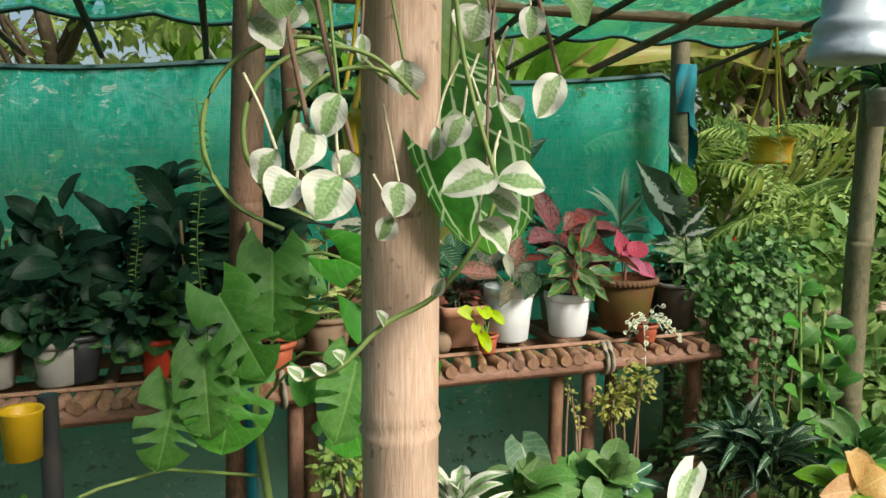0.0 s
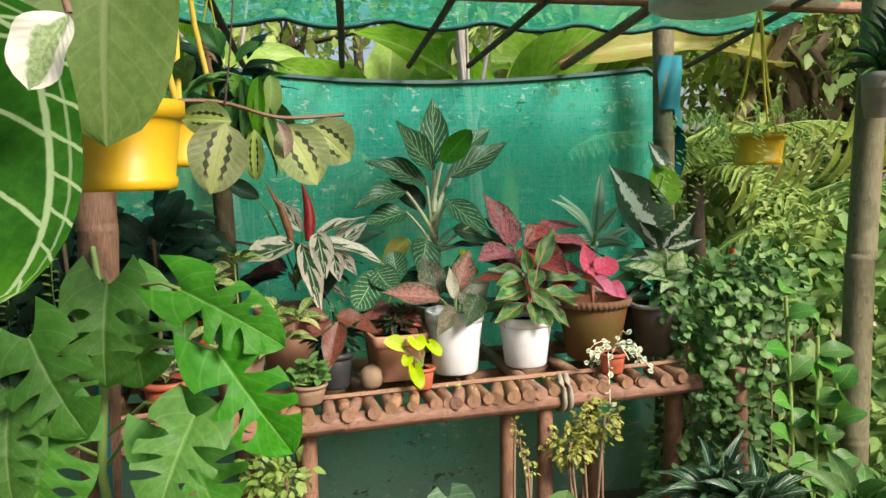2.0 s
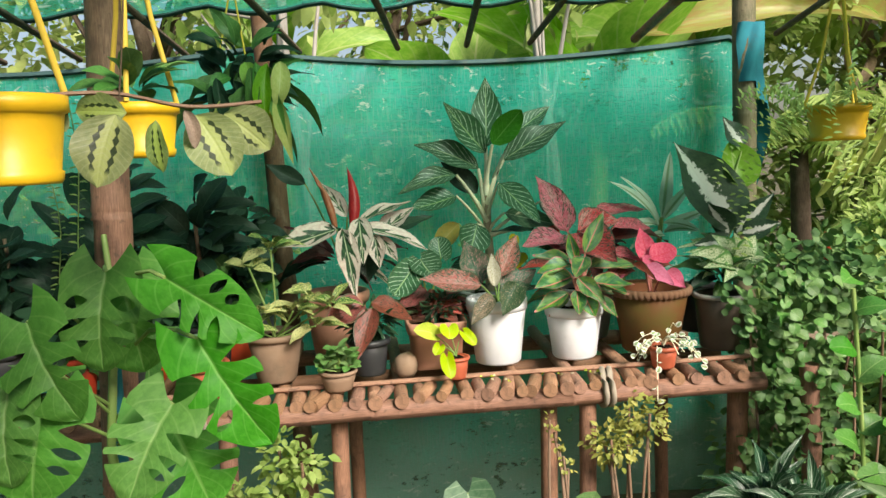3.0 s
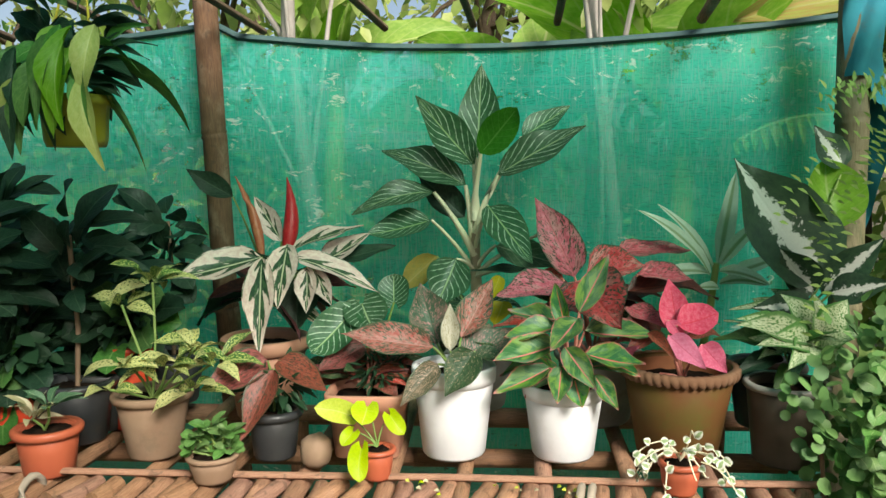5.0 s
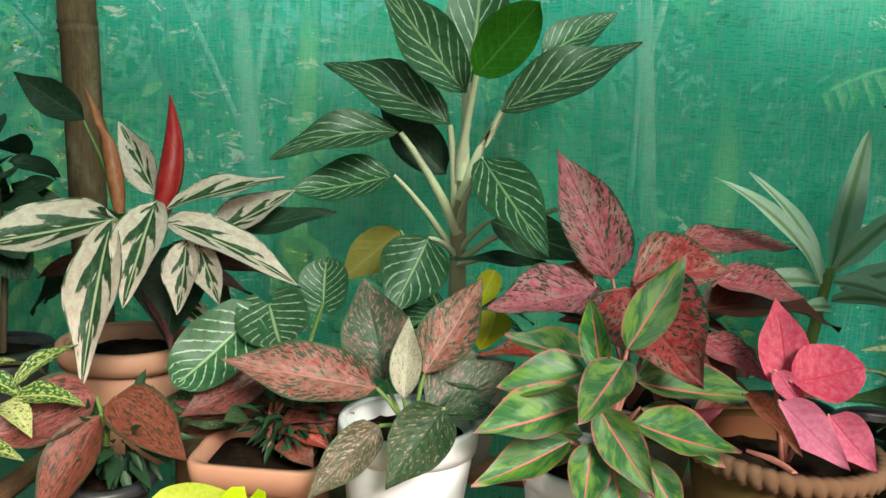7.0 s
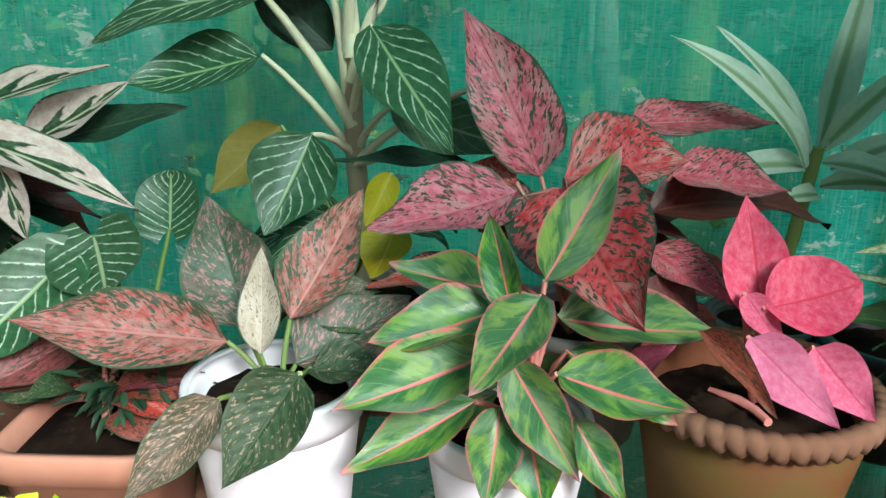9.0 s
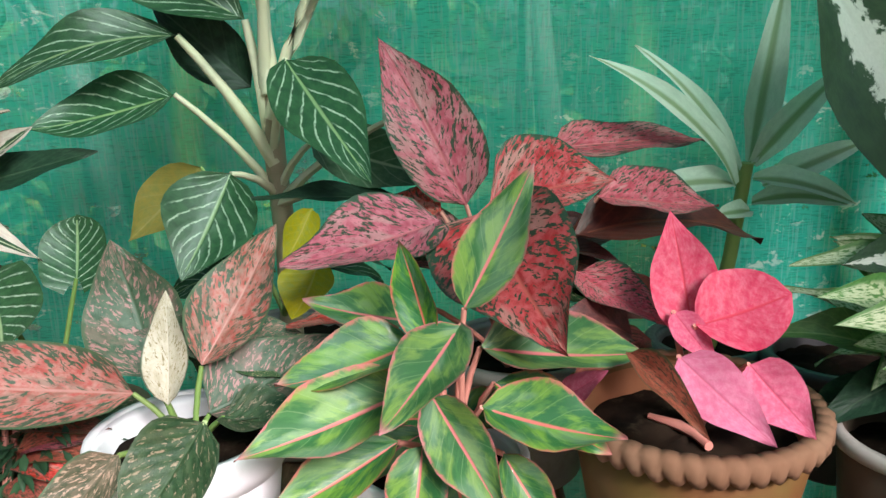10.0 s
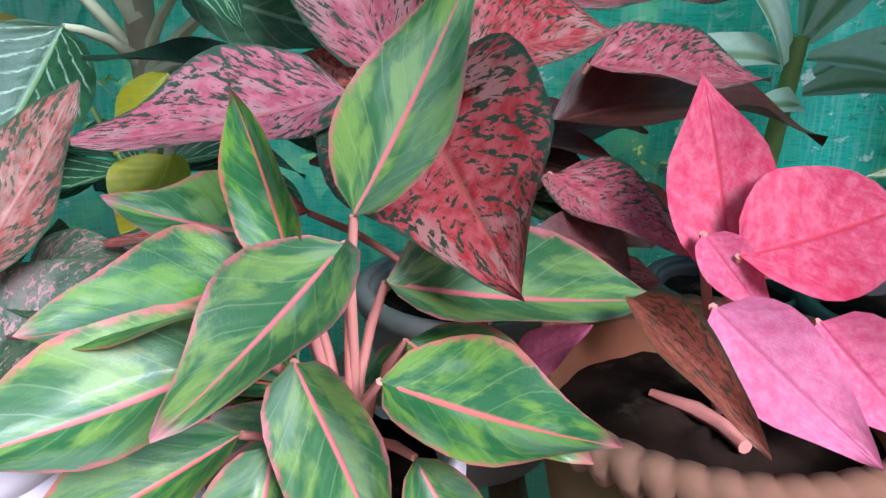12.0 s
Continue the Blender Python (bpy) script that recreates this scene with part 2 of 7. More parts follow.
def paint_variegated(a, c, v, n):
    blotch = a.noise(2.4, 3.0, 0.55, a.coords("UV", (1, 1, 1)), 0.4)
    wobble = a.math("ADD", c, a.math("MULTIPLY", a.math("SUBTRACT", blotch, 0.5), 1.5))
    col = a.mix(a.step(n, 0.35, 0.65), (0.19, 0.32, 0.12), (0.36, 0.47, 0.24))
    return a.mix(a.step(wobble, 0.3, 0.48), col, a.mix(n, (0.7, 0.72, 0.6), (0.8, 0.8, 0.72)))


def paint_netted(a, c, v, n):
    """A deep green heart leaf with broad pale ribs and a ladder of cross veins."""
    wob = a.math("ADD", c, a.math("MULTIPLY", a.math("SUBTRACT", n, 0.5), 0.03))
    line = a.math("SUBTRACT", 1.0, a.step(a.math("ABSOLUTE", a.math("SUBTRACT", wob, 0.74)), 0.018, 0.04))
    line2 = a.math("SUBTRACT", 1.0, a.step(a.math("ABSOLUTE", a.math("SUBTRACT", wob, 0.9)), 0.006, 0.02))
    inner = a.math("MULTIPLY", side_veins(a, c, a.math("ADD", v, a.math("MULTIPLY", n, 0.02)), 3.4, 0.36, 0.05), a.math("SUBTRACT", 1.0, a.step(c, 0.73, 0.76)))
    outer = a.math("MULTIPLY", side_veins(a, c, a.math("ADD", v, a.math("MULTIPLY", n, 0.02)), 8.4, 0.3, 0.08), a.step(c, 0.73, 0.76))
    rib = a.math("SUBTRACT", 1.0, a.step(c, 0.025, 0.05))
    allv = a.math("MAXIMUM", a.math("MAXIMUM", line, a.math("MULTIPLY", line2, 0.6)), a.math("MAXIMUM", a.math("MAXIMUM", inner, outer), rib))
    col = a.mix(a.step(n, 0.3, 0.7), (0.014, 0.09, 0.006), (0.035, 0.165, 0.012))
    col = a.mix(a.math("MULTIPLY", a.step(v, 0.75, 1.0), 0.6), col, (0.14, 0.4, 0.03))
    return a.mix(a.math("MULTIPLY", allv, 0.92), col, (0.44, 0.6, 0.32))


M_SILVER = leaf_material("silver_veined_leaf", paint_silver, rough=0.38, spec=0.45)
M_SPECKLED = leaf_material("red_speckled_leaf", paint_speckled, thin=0.2, lift=0.45)
M_DULLRED = leaf_material("dull_red_leaf", paint_dull_red, thin=0.2)
M_PINKMOTTLE = leaf_material("pink_mottled_leaf", paint_mottle((0.44, 0.09, 0.1), (0.48, 0.22, 0.21), (0.06, 0.085, 0.055), 0.58, 0.13, 0.4), thin=0.2, lift=0.4)
M_GREYMOTTLE = leaf_material("grey_mottled_leaf", paint_mottle((0.035, 0.08, 0.045), (0.075, 0.12, 0.075), (0.42, 0.2, 0.19), 0.545, 0.0, 0.3), thin=0.15, lift=0.4)
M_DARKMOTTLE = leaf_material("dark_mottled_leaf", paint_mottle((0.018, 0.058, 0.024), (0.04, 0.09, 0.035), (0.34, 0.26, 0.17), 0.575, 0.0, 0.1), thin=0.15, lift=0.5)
M_CREAMMOTTLE = leaf_material("cream_mottled_leaf", paint_mottle((0.6, 0.52, 0.36), (0.68, 0.6, 0.46), (0.3, 0.24, 0.1), 0.57), thin=0.2)
M_DUSKY = leaf_material("dusky_mottled_leaf", paint_mottle((0.05, 0.06, 0.035), (0.11, 0.09, 0.06), (0.4, 0.26, 0.2), 0.545, 0.0, 0.25), thin=0.15, lift=0.4)
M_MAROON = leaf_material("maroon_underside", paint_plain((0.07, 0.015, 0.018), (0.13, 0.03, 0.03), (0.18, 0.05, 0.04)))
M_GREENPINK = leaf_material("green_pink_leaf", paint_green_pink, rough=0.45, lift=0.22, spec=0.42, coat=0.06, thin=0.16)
M_HOTPINK = leaf_material("hot_pink_leaf", paint_hot_pink, thin=0.3, spec=0.15, rough=0.5, lift=0.3, veins=6.0)
M_TRICOLOR = leaf_material("tricolor_leaf", paint_tricolor)
M_GOLD = leaf_material("gold_dust_leaf", paint_gold_dust)
M_SPLASH = leaf_material("white_splash_leaf", paint_white_splash, rough=0.35)
M_STRAP = leaf_material("strap_leaf", paint_strap, veins=0.0, thin=0.45)
M_CANE = leaf_material("dumb_cane_leaf", paint_dumb_cane)
M_PATTERN = leaf_material("patterned_leaf", paint_patterned, thin=0.4)
M_VARIEG = leaf_material("variegated_leaf", paint_variegated, thin=0.2)
M_NETTED = leaf_material("netted_leaf", paint_netted, thin=0.35, veins=5.0, spec=0.12, rough=0.55)
M_REDSPIKE = leaf_material("crimson_leaf", paint_plain((0.42, 0.03, 0.06), (0.55, 0.06, 0.09), (0.5, 0.08, 0.1)))
M_ORANGE = leaf_material("orange_rolled_leaf", paint_plain((0.4, 0.1, 0.05), (0.5, 0.2, 0.1), (0.5, 0.12, 0.08)))
M_YELLOWED = leaf_material("yellowed_leaf", paint_plain((0.4, 0.3, 0.02), (0.3, 0.28, 0.04), (0.45, 0.35, 0.08)))
M_LIME = leaf_material("lime_leaf", paint_plain((0.48, 0.62, 0.03), (0.58, 0.7, 0.06), (0.6, 0.68, 0.15)), thin=0.35)
M_MONSTERA = leaf_material("split_leaf", paint_plain((0.048, 0.205, 0.02), (0.078, 0.27, 0.034), (0.15, 0.34, 0.075)), rough=0.5, veins=6.0, spec=0.25, lift=0.25, thin=0.3)
M_YOUNG = leaf_material("young_leaf", paint_plain((0.16, 0.34, 0.03), (0.22, 0.42, 0.05), (0.3, 0.45, 0.12)), thin=0.4)
M_UNDER = leaf_material("pale_leaf_underside", paint_plain((0.1, 0.19, 0.04), (0.15, 0.25, 0.06), (0.2, 0.28, 0.1)), thin=0.4)
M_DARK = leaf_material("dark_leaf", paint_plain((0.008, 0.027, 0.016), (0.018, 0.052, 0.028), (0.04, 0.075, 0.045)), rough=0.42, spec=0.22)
M_MID = leaf_material("mid_green_leaf", paint_plain((0.05, 0.15, 0.035), (0.09, 0.22, 0.05), (0.16, 0.28, 0.09)))
M_ROUND = leaf_material("round_leaf", paint_plain((0.09, 0.21, 0.055), (0.16, 0.29, 0.085), (0.22, 0.34, 0.13)), thin=0.2)
M_GREYGREEN = leaf_material("grey_green_leaf", paint_plain((0.05, 0.13, 0.065), (0.1, 0.19, 0.1), (0.3, 0.4, 0.25)))
M_YELLOWGREEN = leaf_material("yellow_green_leaf", paint_plain((0.38, 0.47, 0.1), (0.5, 0.56, 0.16), (0.52, 0.58, 0.22)), thin=0.35)
M_ORANGELEAF = leaf_material("peach_leaf", paint_plain((0.52, 0.26, 0.12), (0.6, 0.42, 0.2), (0.6, 0.45, 0.2)))
M_CREAM = leaf_material("cream_leaf", paint_plain((0.55, 0.5, 0.3), (0.62, 0.58, 0.38), (0.5, 0.4, 0.25)))
M_STRIPE = leaf_material("white_striped_leaf", paint_plain((0.01, 0.05, 0.02), (0.026, 0.09, 0.034), (0.6, 0.7, 0.55)), rough=0.35, spec=0.4)
M_BANANA = leaf_material("banana_leaf", paint_plain((0.2, 0.44, 0.045), (0.34, 0.56, 0.09), (0.46, 0.58, 0.2)), thin=0.5, veins=26.0)
M_BANANADRY = leaf_material("withering_banana_leaf", paint_plain((0.34, 0.44, 0.07), (0.46, 0.32, 0.07), (0.4, 0.42, 0.14)), thin=0.4, veins=26.0)
M_DRY = leaf_material("dry_leaf", paint_plain((0.3, 0.22, 0.15), (0.42, 0.33, 0.25), (0.3, 0.24, 0.16)), rough=0.7)


def foliage_material(name, dark, light, thin=0.35):
    """Masses of small leaves, told apart by island."""
    a = Mat(name)
    r = a.island()
    col = a.mix(r, dark, light)
    col = a.mix(a.math("MULTIPLY", a.noise(1.6, 3.0), 0.5), col, dark)
    col = a.mix(a.math("MULTIPLY", a.noise(40.0, 2.0), 0.3), col, (0.02, 0.04, 0.015))
    a.done(col, 0.5, 0.0, 0.35)
    a.thin(col, thin)
    return a.m


# Sunlight is put into the pale colours of this foliage.
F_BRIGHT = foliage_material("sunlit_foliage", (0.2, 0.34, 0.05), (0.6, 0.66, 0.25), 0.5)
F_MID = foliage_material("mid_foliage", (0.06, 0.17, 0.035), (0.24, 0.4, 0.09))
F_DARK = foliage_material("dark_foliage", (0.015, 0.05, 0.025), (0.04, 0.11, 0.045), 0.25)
F_SIDE = foliage_material("side_foliage", (0.1, 0.25, 0.05), (0.46, 0.6, 0.2), 0.4)
F_FERN = foliage_material("fern_foliage", (0.2, 0.33, 0.06), (0.48, 0.6, 0.19), 0.4)
F_SPRIG = foliage_material("yellow_sprigs", (0.2, 0.24, 0.04), (0.55, 0.52, 0.14), 0.3)
F_ROUND = foliage_material("small_round_leaves", (0.06, 0.17, 0.045), (0.2, 0.36, 0.11), 0.2)


def wood_material(name, dark, light, stain, ring=True, rough=0.6):
    a = Mat(name)
    u, v = a.uv()
    fine = a.noise(14.0, 5.0, 0.65, a.coords("UV", (6, 0.6, 1)))
    big = a.noise(3.0, 4.0, 0.6, a.coords("UV", (1.5, 1.2, 1)))
    col = a.mix(a.step(fine, 0.3, 0.75), dark, light)
    col = a.mix(a.math("MULTIPLY", a.step(big, 0.48, 0.72), 0.75), col, stain)
    speck = a.noise(60.0, 2.0, 0.5)
    col = a.mix(a.math("MULTIPLY", a.step(speck, 0.62, 0.7), 0.5), col, (0.06, 0.045, 0.03))
    col = a.vary(col, a.random(), 0.015, 0.25, 0.15)
    a.bump(a.math("ADD", fine, a.math("MULTIPLY", speck, 0.3)), 0.4, 0.003)
    return a.done(col, a.math("MULTIPLY_ADD", big, 0.25, rough - 0.1), 0.0, 0.3)


M_BAMBOO = wood_material("pale_bamboo", (0.46, 0.31, 0.23), (0.64, 0.48, 0.39), (0.38, 0.25, 0.18), rough=0.5)
M_POLE = wood_material("brown_bamboo", (0.15, 0.075, 0.045), (0.3, 0.16, 0.1), (0.09, 0.05, 0.035))
M_SLAT = wood_material("split_bamboo", (0.2, 0.1, 0.06), (0.38, 0.22, 0.14), (0.12, 0.07, 0.045))
M_GREYWOOD = wood_material("grey_weathered_wood", (0.11, 0.1, 0.055), (0.21, 0.19, 0.115), (0.06, 0.08, 0.035))
M_BARK = wood_material("dark_bark", (0.05, 0.035, 0.022), (0.12, 0.085, 0.055), (0.16, 0.13, 0.09), rough=0.8)
M_BACKPOLE = wood_material("stained_pole", (0.075, 0.042, 0.025), (0.15, 0.085, 0.05), (0.22, 0.16, 0.11), rough=0.75)


def plain_material(name, base, worn_or_sky, rough=0.5, scale=30.0, spec=0.4, dirt=(0.1, 0.08, 0.05), dirty=0.35, coat=0.0):
    a = Mat(name)
    big, fine = a.noise(scale * 0.25, 4.0, 0.6), a.noise(scale * 3, 4.0, 0.6)
    col = a.mix(a.step(big, 0.35, 0.7), base, worn_or_sky)
    col = a.mix(a.math("MULTIPLY", a.step(a.noise(scale * 0.4, 5.0, 0.7), 0.55, 0.75), dirty), col, dirt)
    a.bump(a.math("ADD", fine, big), 0.15, 0.002)
    return a.done(col, a.math("MULTIPLY_ADD", fine, 0.2, rough - 0.1), 0.0, spec, coat)


M_WHITEPOT = plain_material("white_plastic", (0.78, 0.78, 0.8), (0.7, 0.7, 0.72), 0.38, dirt=(0.5, 0.47, 0.42), dirty=0.25)
M_TERRA = plain_material("mossy_terracotta", (0.115, 0.048, 0.016), (0.095, 0.066, 0.016), 0.65, spec=0.2, dirt=(0.085, 0.08, 0.017), dirty=0.9)
M_TERRARIM = plain_material("terracotta_rim", (0.15, 0.075, 0.042), (0.2, 0.115, 0.07), 0.85, dirt=(0.09, 0.07, 0.035), dirty=0.6, spec=0.2)
M_CLAYIN = plain_material("bare_clay", (0.24, 0.095, 0.045), (0.19, 0.075, 0.035), 0.85, spec=0.15, dirt=(0.1, 0.05, 0.025))
M_CLAY = plain_material("pinkish_clay", (0.5, 0.24, 0.16), (0.44, 0.2, 0.13), 0.6, dirt=(0.24, 0.13, 0.08))
M_BROWNCLAY = plain_material("brown_clay", (0.24, 0.15, 0.095), (0.29, 0.2, 0.135), 0.75)
M_REDPOT = plain_material("orange_red_plastic", (0.4, 0.095, 0.045), (0.34, 0.075, 0.038), 0.5, dirty=0.3)
M_BRIGHTRED = plain_material("bright_red_plastic", (0.62, 0.07, 0.025), (0.55, 0.05, 0.02), 0.45, dirty=0.2)
M_BLACKPOT = plain_material("black_plastic", (0.025, 0.027, 0.03), (0.045, 0.045, 0.045), 0.4)
M_BROWNPOT = plain_material("dark_brown_plastic", (0.075, 0.055, 0.04), (0.1, 0.075, 0.055), 0.45)
M_GREYRIM = plain_material("grey_plastic_rim", (0.33, 0.31, 0.28), (0.26, 0.24, 0.22), 0.5)
M_YELLOWPOT = plain_material("yellow_plastic", (0.62, 0.38, 0.012), (0.56, 0.34, 0.01), 0.42, dirty=0.2)
M_OLIVEPOT = plain_material("olive_yellow_plastic", (0.22, 0.22, 0.015), (0.17, 0.19, 0.015), 0.45)
M_GREYPOT = plain_material("grey_stone_pot", (0.32, 0.3, 0.27), (0.24, 0.22, 0.2), 0.7)
M_BLUEWHITE = plain_material("blue_white_enamel", (0.32, 0.4, 0.47), (0.46, 0.53, 0.58), 0.35, dirt=(0.1, 0.13, 0.16), dirty=0.7)
M_ROPE = plain_material("yellow_rope", (0.55, 0.4, 0.04), (0.5, 0.36, 0.06), 0.8)
M_TWINE = plain_material("grey_twine", (0.33, 0.29, 0.23), (0.26, 0.22, 0.17), 0.9)
M_SOIL = plain_material("potting_soil", (0.007, 0.005, 0.004), (0.024, 0.015, 0.01), 0.97, 60.0, spec=0.03)
M_BLUECLOTH = plain_material("blue_cloth", (0.01, 0.15, 0.2), (0.012, 0.2, 0.24), 0.85)
M_HEM = plain_material("net_hem", (0.02, 0.06, 0.06), (0.035, 0.08, 0.075), 0.8)
M_STALK = plain_material("green_stalk", (0.15, 0.25, 0.06), (0.22, 0.3, 0.09), 0.5)
M_PALESTALK = plain_material("cream_stalk", (0.68, 0.62, 0.45), (0.56, 0.53, 0.34), 0.5)
M_PINKSTALK = plain_material("pink_stalk", (0.6, 0.25, 0.2), (0.5, 0.18, 0.14), 0.5)
M_TANSTEM = plain_material("tan_ringed_stem", (0.4, 0.33, 0.22), (0.3, 0.23, 0.15), 0.6)
M_BROWNSTEM = plain_material("brown_stem", (0.17, 0.1, 0.06), (0.22, 0.15, 0.1), 0.7)


def net_material(name, colour, open_part, streak):
    """Woven shade net: part of it is holes, the rest a glossy tape that lets light through."""
    a = Mat(name)
    weave = a.noise(220.0, 2.0, 0.5, a.coords("Object", (1.0, 1.0, 0.08)))
    rows = a.noise(90.0, 2.0, 0.5, a.coords("Object", (0.02, 0.02, 1.0)))
    big = a.noise(2.2, 4.0, 0.6)
    thread = a.noise(420.0, 2.0, 0.6, a.coords("Object", (0.12, 0.12, 1.0)))
    col = a.mix(big, colour, tuple(c * 1.6 for c in colour))
    col = a.mix(a.math("MULTIPLY", a.step(thread, 0.5, 0.65), 0.4), col, tuple(c * 0.3 for c in colour))
    col = a.mix(a.math("MULTIPLY", a.step(weave, 0.5, 0.62), 0.6), col, streak)
    col = a.mix(a.math("MULTIPLY", a.step(rows, 0.56, 0.66), 0.3), col, streak)
    a.bump(a.math("ADD", weave, a.math("MULTIPLY", big, 2.0)), 0.35, 0.004)
    a.done(col, 0.5, 0.0, 0.35)
    dust = a.step(a.noise(1.1, 5.0, 0.65, a.coords("Object", (1.0, 1.0, 2.0))), 0.52, 0.75)
    col = a.mix(a.math("MULTIPLY", dust, 0.35), col, (0.2, 0.27, 0.22))
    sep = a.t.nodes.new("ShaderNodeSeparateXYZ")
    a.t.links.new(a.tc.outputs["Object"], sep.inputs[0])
    # Pale flecks put sky light shining through holes into the net's colour.
    sky_fleck = a.step(a.noise(20.0, 5.0, 0.72, a.coords("Object", (1.0, 1.0, 1.7), (0, 0.6, 0)), 0.6), 0.58, 0.64)
    worn_or_sky = a.math("MULTIPLY", sky_fleck, a.step(a.noise(2.6, 3.0, 0.6), 0.43, 0.57))
    col = a.mix(a.math("MULTIPLY", worn_or_sky, 0.7), col, (0.75, 0.92, 0.86))
    # Paler towards the ground: dust, with light from behind put into the colour.
    dust_and_backlight = a.step(a.math("ADD", sep.outputs[2], a.math("MULTIPLY", a.noise(2.6, 5.0, 0.65, a.coords("Object", (1.0, 1.0, 0.6))), 1.0)), 1.2, 0.7)
    col = a.mix(a.math("MULTIPLY", dust_and_backlight, 0.65), col, (0.27, 0.3, 0.235))
    a.put(col, a.bsdf.inputs["Base Color"])
    mx = a.thin(col, 0.6)
    clear = a.t.nodes.new("ShaderNodeBsdfTransparent")
    clear.inputs["Color"].default_value = (0.7, 1.0, 0.9, 1)
    cut = a.t.nodes.new("ShaderNodeMixShader")
    specks = a.step(a.noise(16.0, 5.0, 0.7, a.coords("Object", (1.0, 1.0, 1.6))), 0.57, 0.66)
    zone = a.step(a.noise(1.3, 3.0, 0.6), 0.42, 0.6)
    holes = a.math("MULTIPLY_ADD", a.math("MULTIPLY", specks, zone), 0.75, open_part)
    a.put(holes, cut.inputs[0])
    a.t.links.new(mx.outputs[0], cut.inputs[1])
    a.t.links.new(clear.outputs[0], cut.inputs[2])
    a.t.links.new(cut.outputs[0], a.out.inputs["Surface"])
    return a.m


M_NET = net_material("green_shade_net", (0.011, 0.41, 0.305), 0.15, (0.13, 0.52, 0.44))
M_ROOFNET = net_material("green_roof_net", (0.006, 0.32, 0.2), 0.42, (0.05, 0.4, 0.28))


def ground_material():
    a = Mat("trodden_earth")
    big, fine = a.noise(1.4, 5.0, 0.6), a.noise(30.0, 5.0, 0.7)
    col = a.mix(a.step(big, 0.35, 0.65), (0.09, 0.065, 0.04), (0.06, 0.08, 0.03))
    col = a.mix(a.step(fine, 0.5, 0.7), col, (0.14, 0.1, 0.065))
    a.bump(a.math("ADD", fine, big), 0.7, 0.03)
    return a.done(col, 0.9)


M_GROUND = ground_material()

# ---- mesh tools ----
ORIGIN = {}


def thing(name, at, label, category, group="", kind=""):
    ob = new(name)
    ob.empty_display_size = 0.05
    ob.location = at
    ORIGIN[ob.name] = Matrix.Translation(at)
    return tagged(ob, label, category, group, kind)


def hang(ob, parent, label=""):
    """Makes ob a part of parent, where it stands."""
    if parent is not None:
        ob.parent = parent
        ob.matrix_parent_inverse = ORIGIN.get(parent.name, Matrix()).inverted()
    if label:
        ob["label"] = label
    return ob


def mesh(name, verts, faces, mat, uvs=None, smooth=True):
    me = bpy.data.meshes.new(name)
    me.from_pydata([tuple(v) for v in verts], [], faces)
    if uvs is not None:
        layer = me.uv_layers.new(name="UVMap")
        idx = np.empty(len(me.loops), dtype=np.int32)
        me.loops.foreach_get("vertex_index", idx)
        layer.data.foreach_set("uv", np.asarray(uvs, dtype=np.float32)[idx].ravel())
    if smooth:
        me.polygons.foreach_set("use_smooth", [True] * len(me.polygons))
    me.materials.append(mat)
    return me


def part(name, data, parent, label="", matrix=None):
    ob = new(name, data)
    if matrix is not None:
        ob.matrix_basis = matrix
    return hang(ob, parent, label)


def tube_data(points, radii, sides=10, knots=()):
    """A round bar along points. Each radius belongs to a point."""
    pts = [Vector(p) for p in points]
    verts, faces, uvs, run = [], [], [], 0.0
    for i, p in enumerate(pts):
        d = (pts[min(i + 1, len(pts) - 1)] - pts[max(i - 1, 0)]).normalized()
        side = d.cross(Vector((0.13, -0.31, 0.94)) if abs(d.z) < 0.9 else Vector((0.2, 1, 0))).normalized()
        up = side.cross(d)
        run += (p - pts[i - 1]).length if i else 0.0
        for k in range(sides + 1):
            a = 2 * math.pi * k / sides
            verts.append(p + (side * math.cos(a) + up * math.sin(a)) * radii[i])
            uvs.append((k / sides, run * 3))
    w = sides + 1
    for i in range(len(pts) - 1):
        for k in range(sides):
            faces.append((i * w + k, i * w + k + 1, (i + 1) * w + k + 1, (i + 1) * w + k))
    for ring, back in ((0, True), (len(pts) - 1, False)):
        b = len(verts)
        verts += [verts[ring * w + k] for k in range(sides)]
        uvs += [uvs[ring * w + k] for k in range(sides)]
        faces.append(tuple(b + k for k in (range(sides - 1, -1, -1) if back else range(sides))))
    return verts, faces, uvs


def tube(name, points, radii, mat, parent, label="", sides=10):
    if not hasattr(radii, "__len__"):
        radii = [radii] * len(points)
    v, f, u = tube_data(points, radii, sides)
    return part(name, mesh(name, v, f, mat, u), parent, label)


def bamboo_points(a, b, r, gap, bow=0.0, rng=None, taper=0.9):
    """Points and radii of a cane with swollen nodes and a slight bow."""
    rng = rng or random.Random(3)
    a, b = Vector(a), Vector(b)
    n = max(2, int((b - a).length / gap))
    side = (b - a).cross(Vector((0.3, 0.9, 0.4))).normalized()
    pts, rad = [], []
    for i in range(n + 1):
        f0 = i / n
        for off, s in (((-0.012, 1.0), (-0.004, 1.07), (0.002, 0.97), (0.008, 1.06), (0.018, 1.0)) if 0 < i < n else ((0, 1.0),)):
            f = min(1, max(0, f0 + off * r * 26 / (b - a).length))
            pts.append(a.lerp(b, f) + side * (bow * math.sin(math.pi * f) + rng.uniform(-0.1, 0.1) * r * (off == -0.012)))
            rad.append(r * s * (1 - (1 - taper) * f))
    return pts, rad


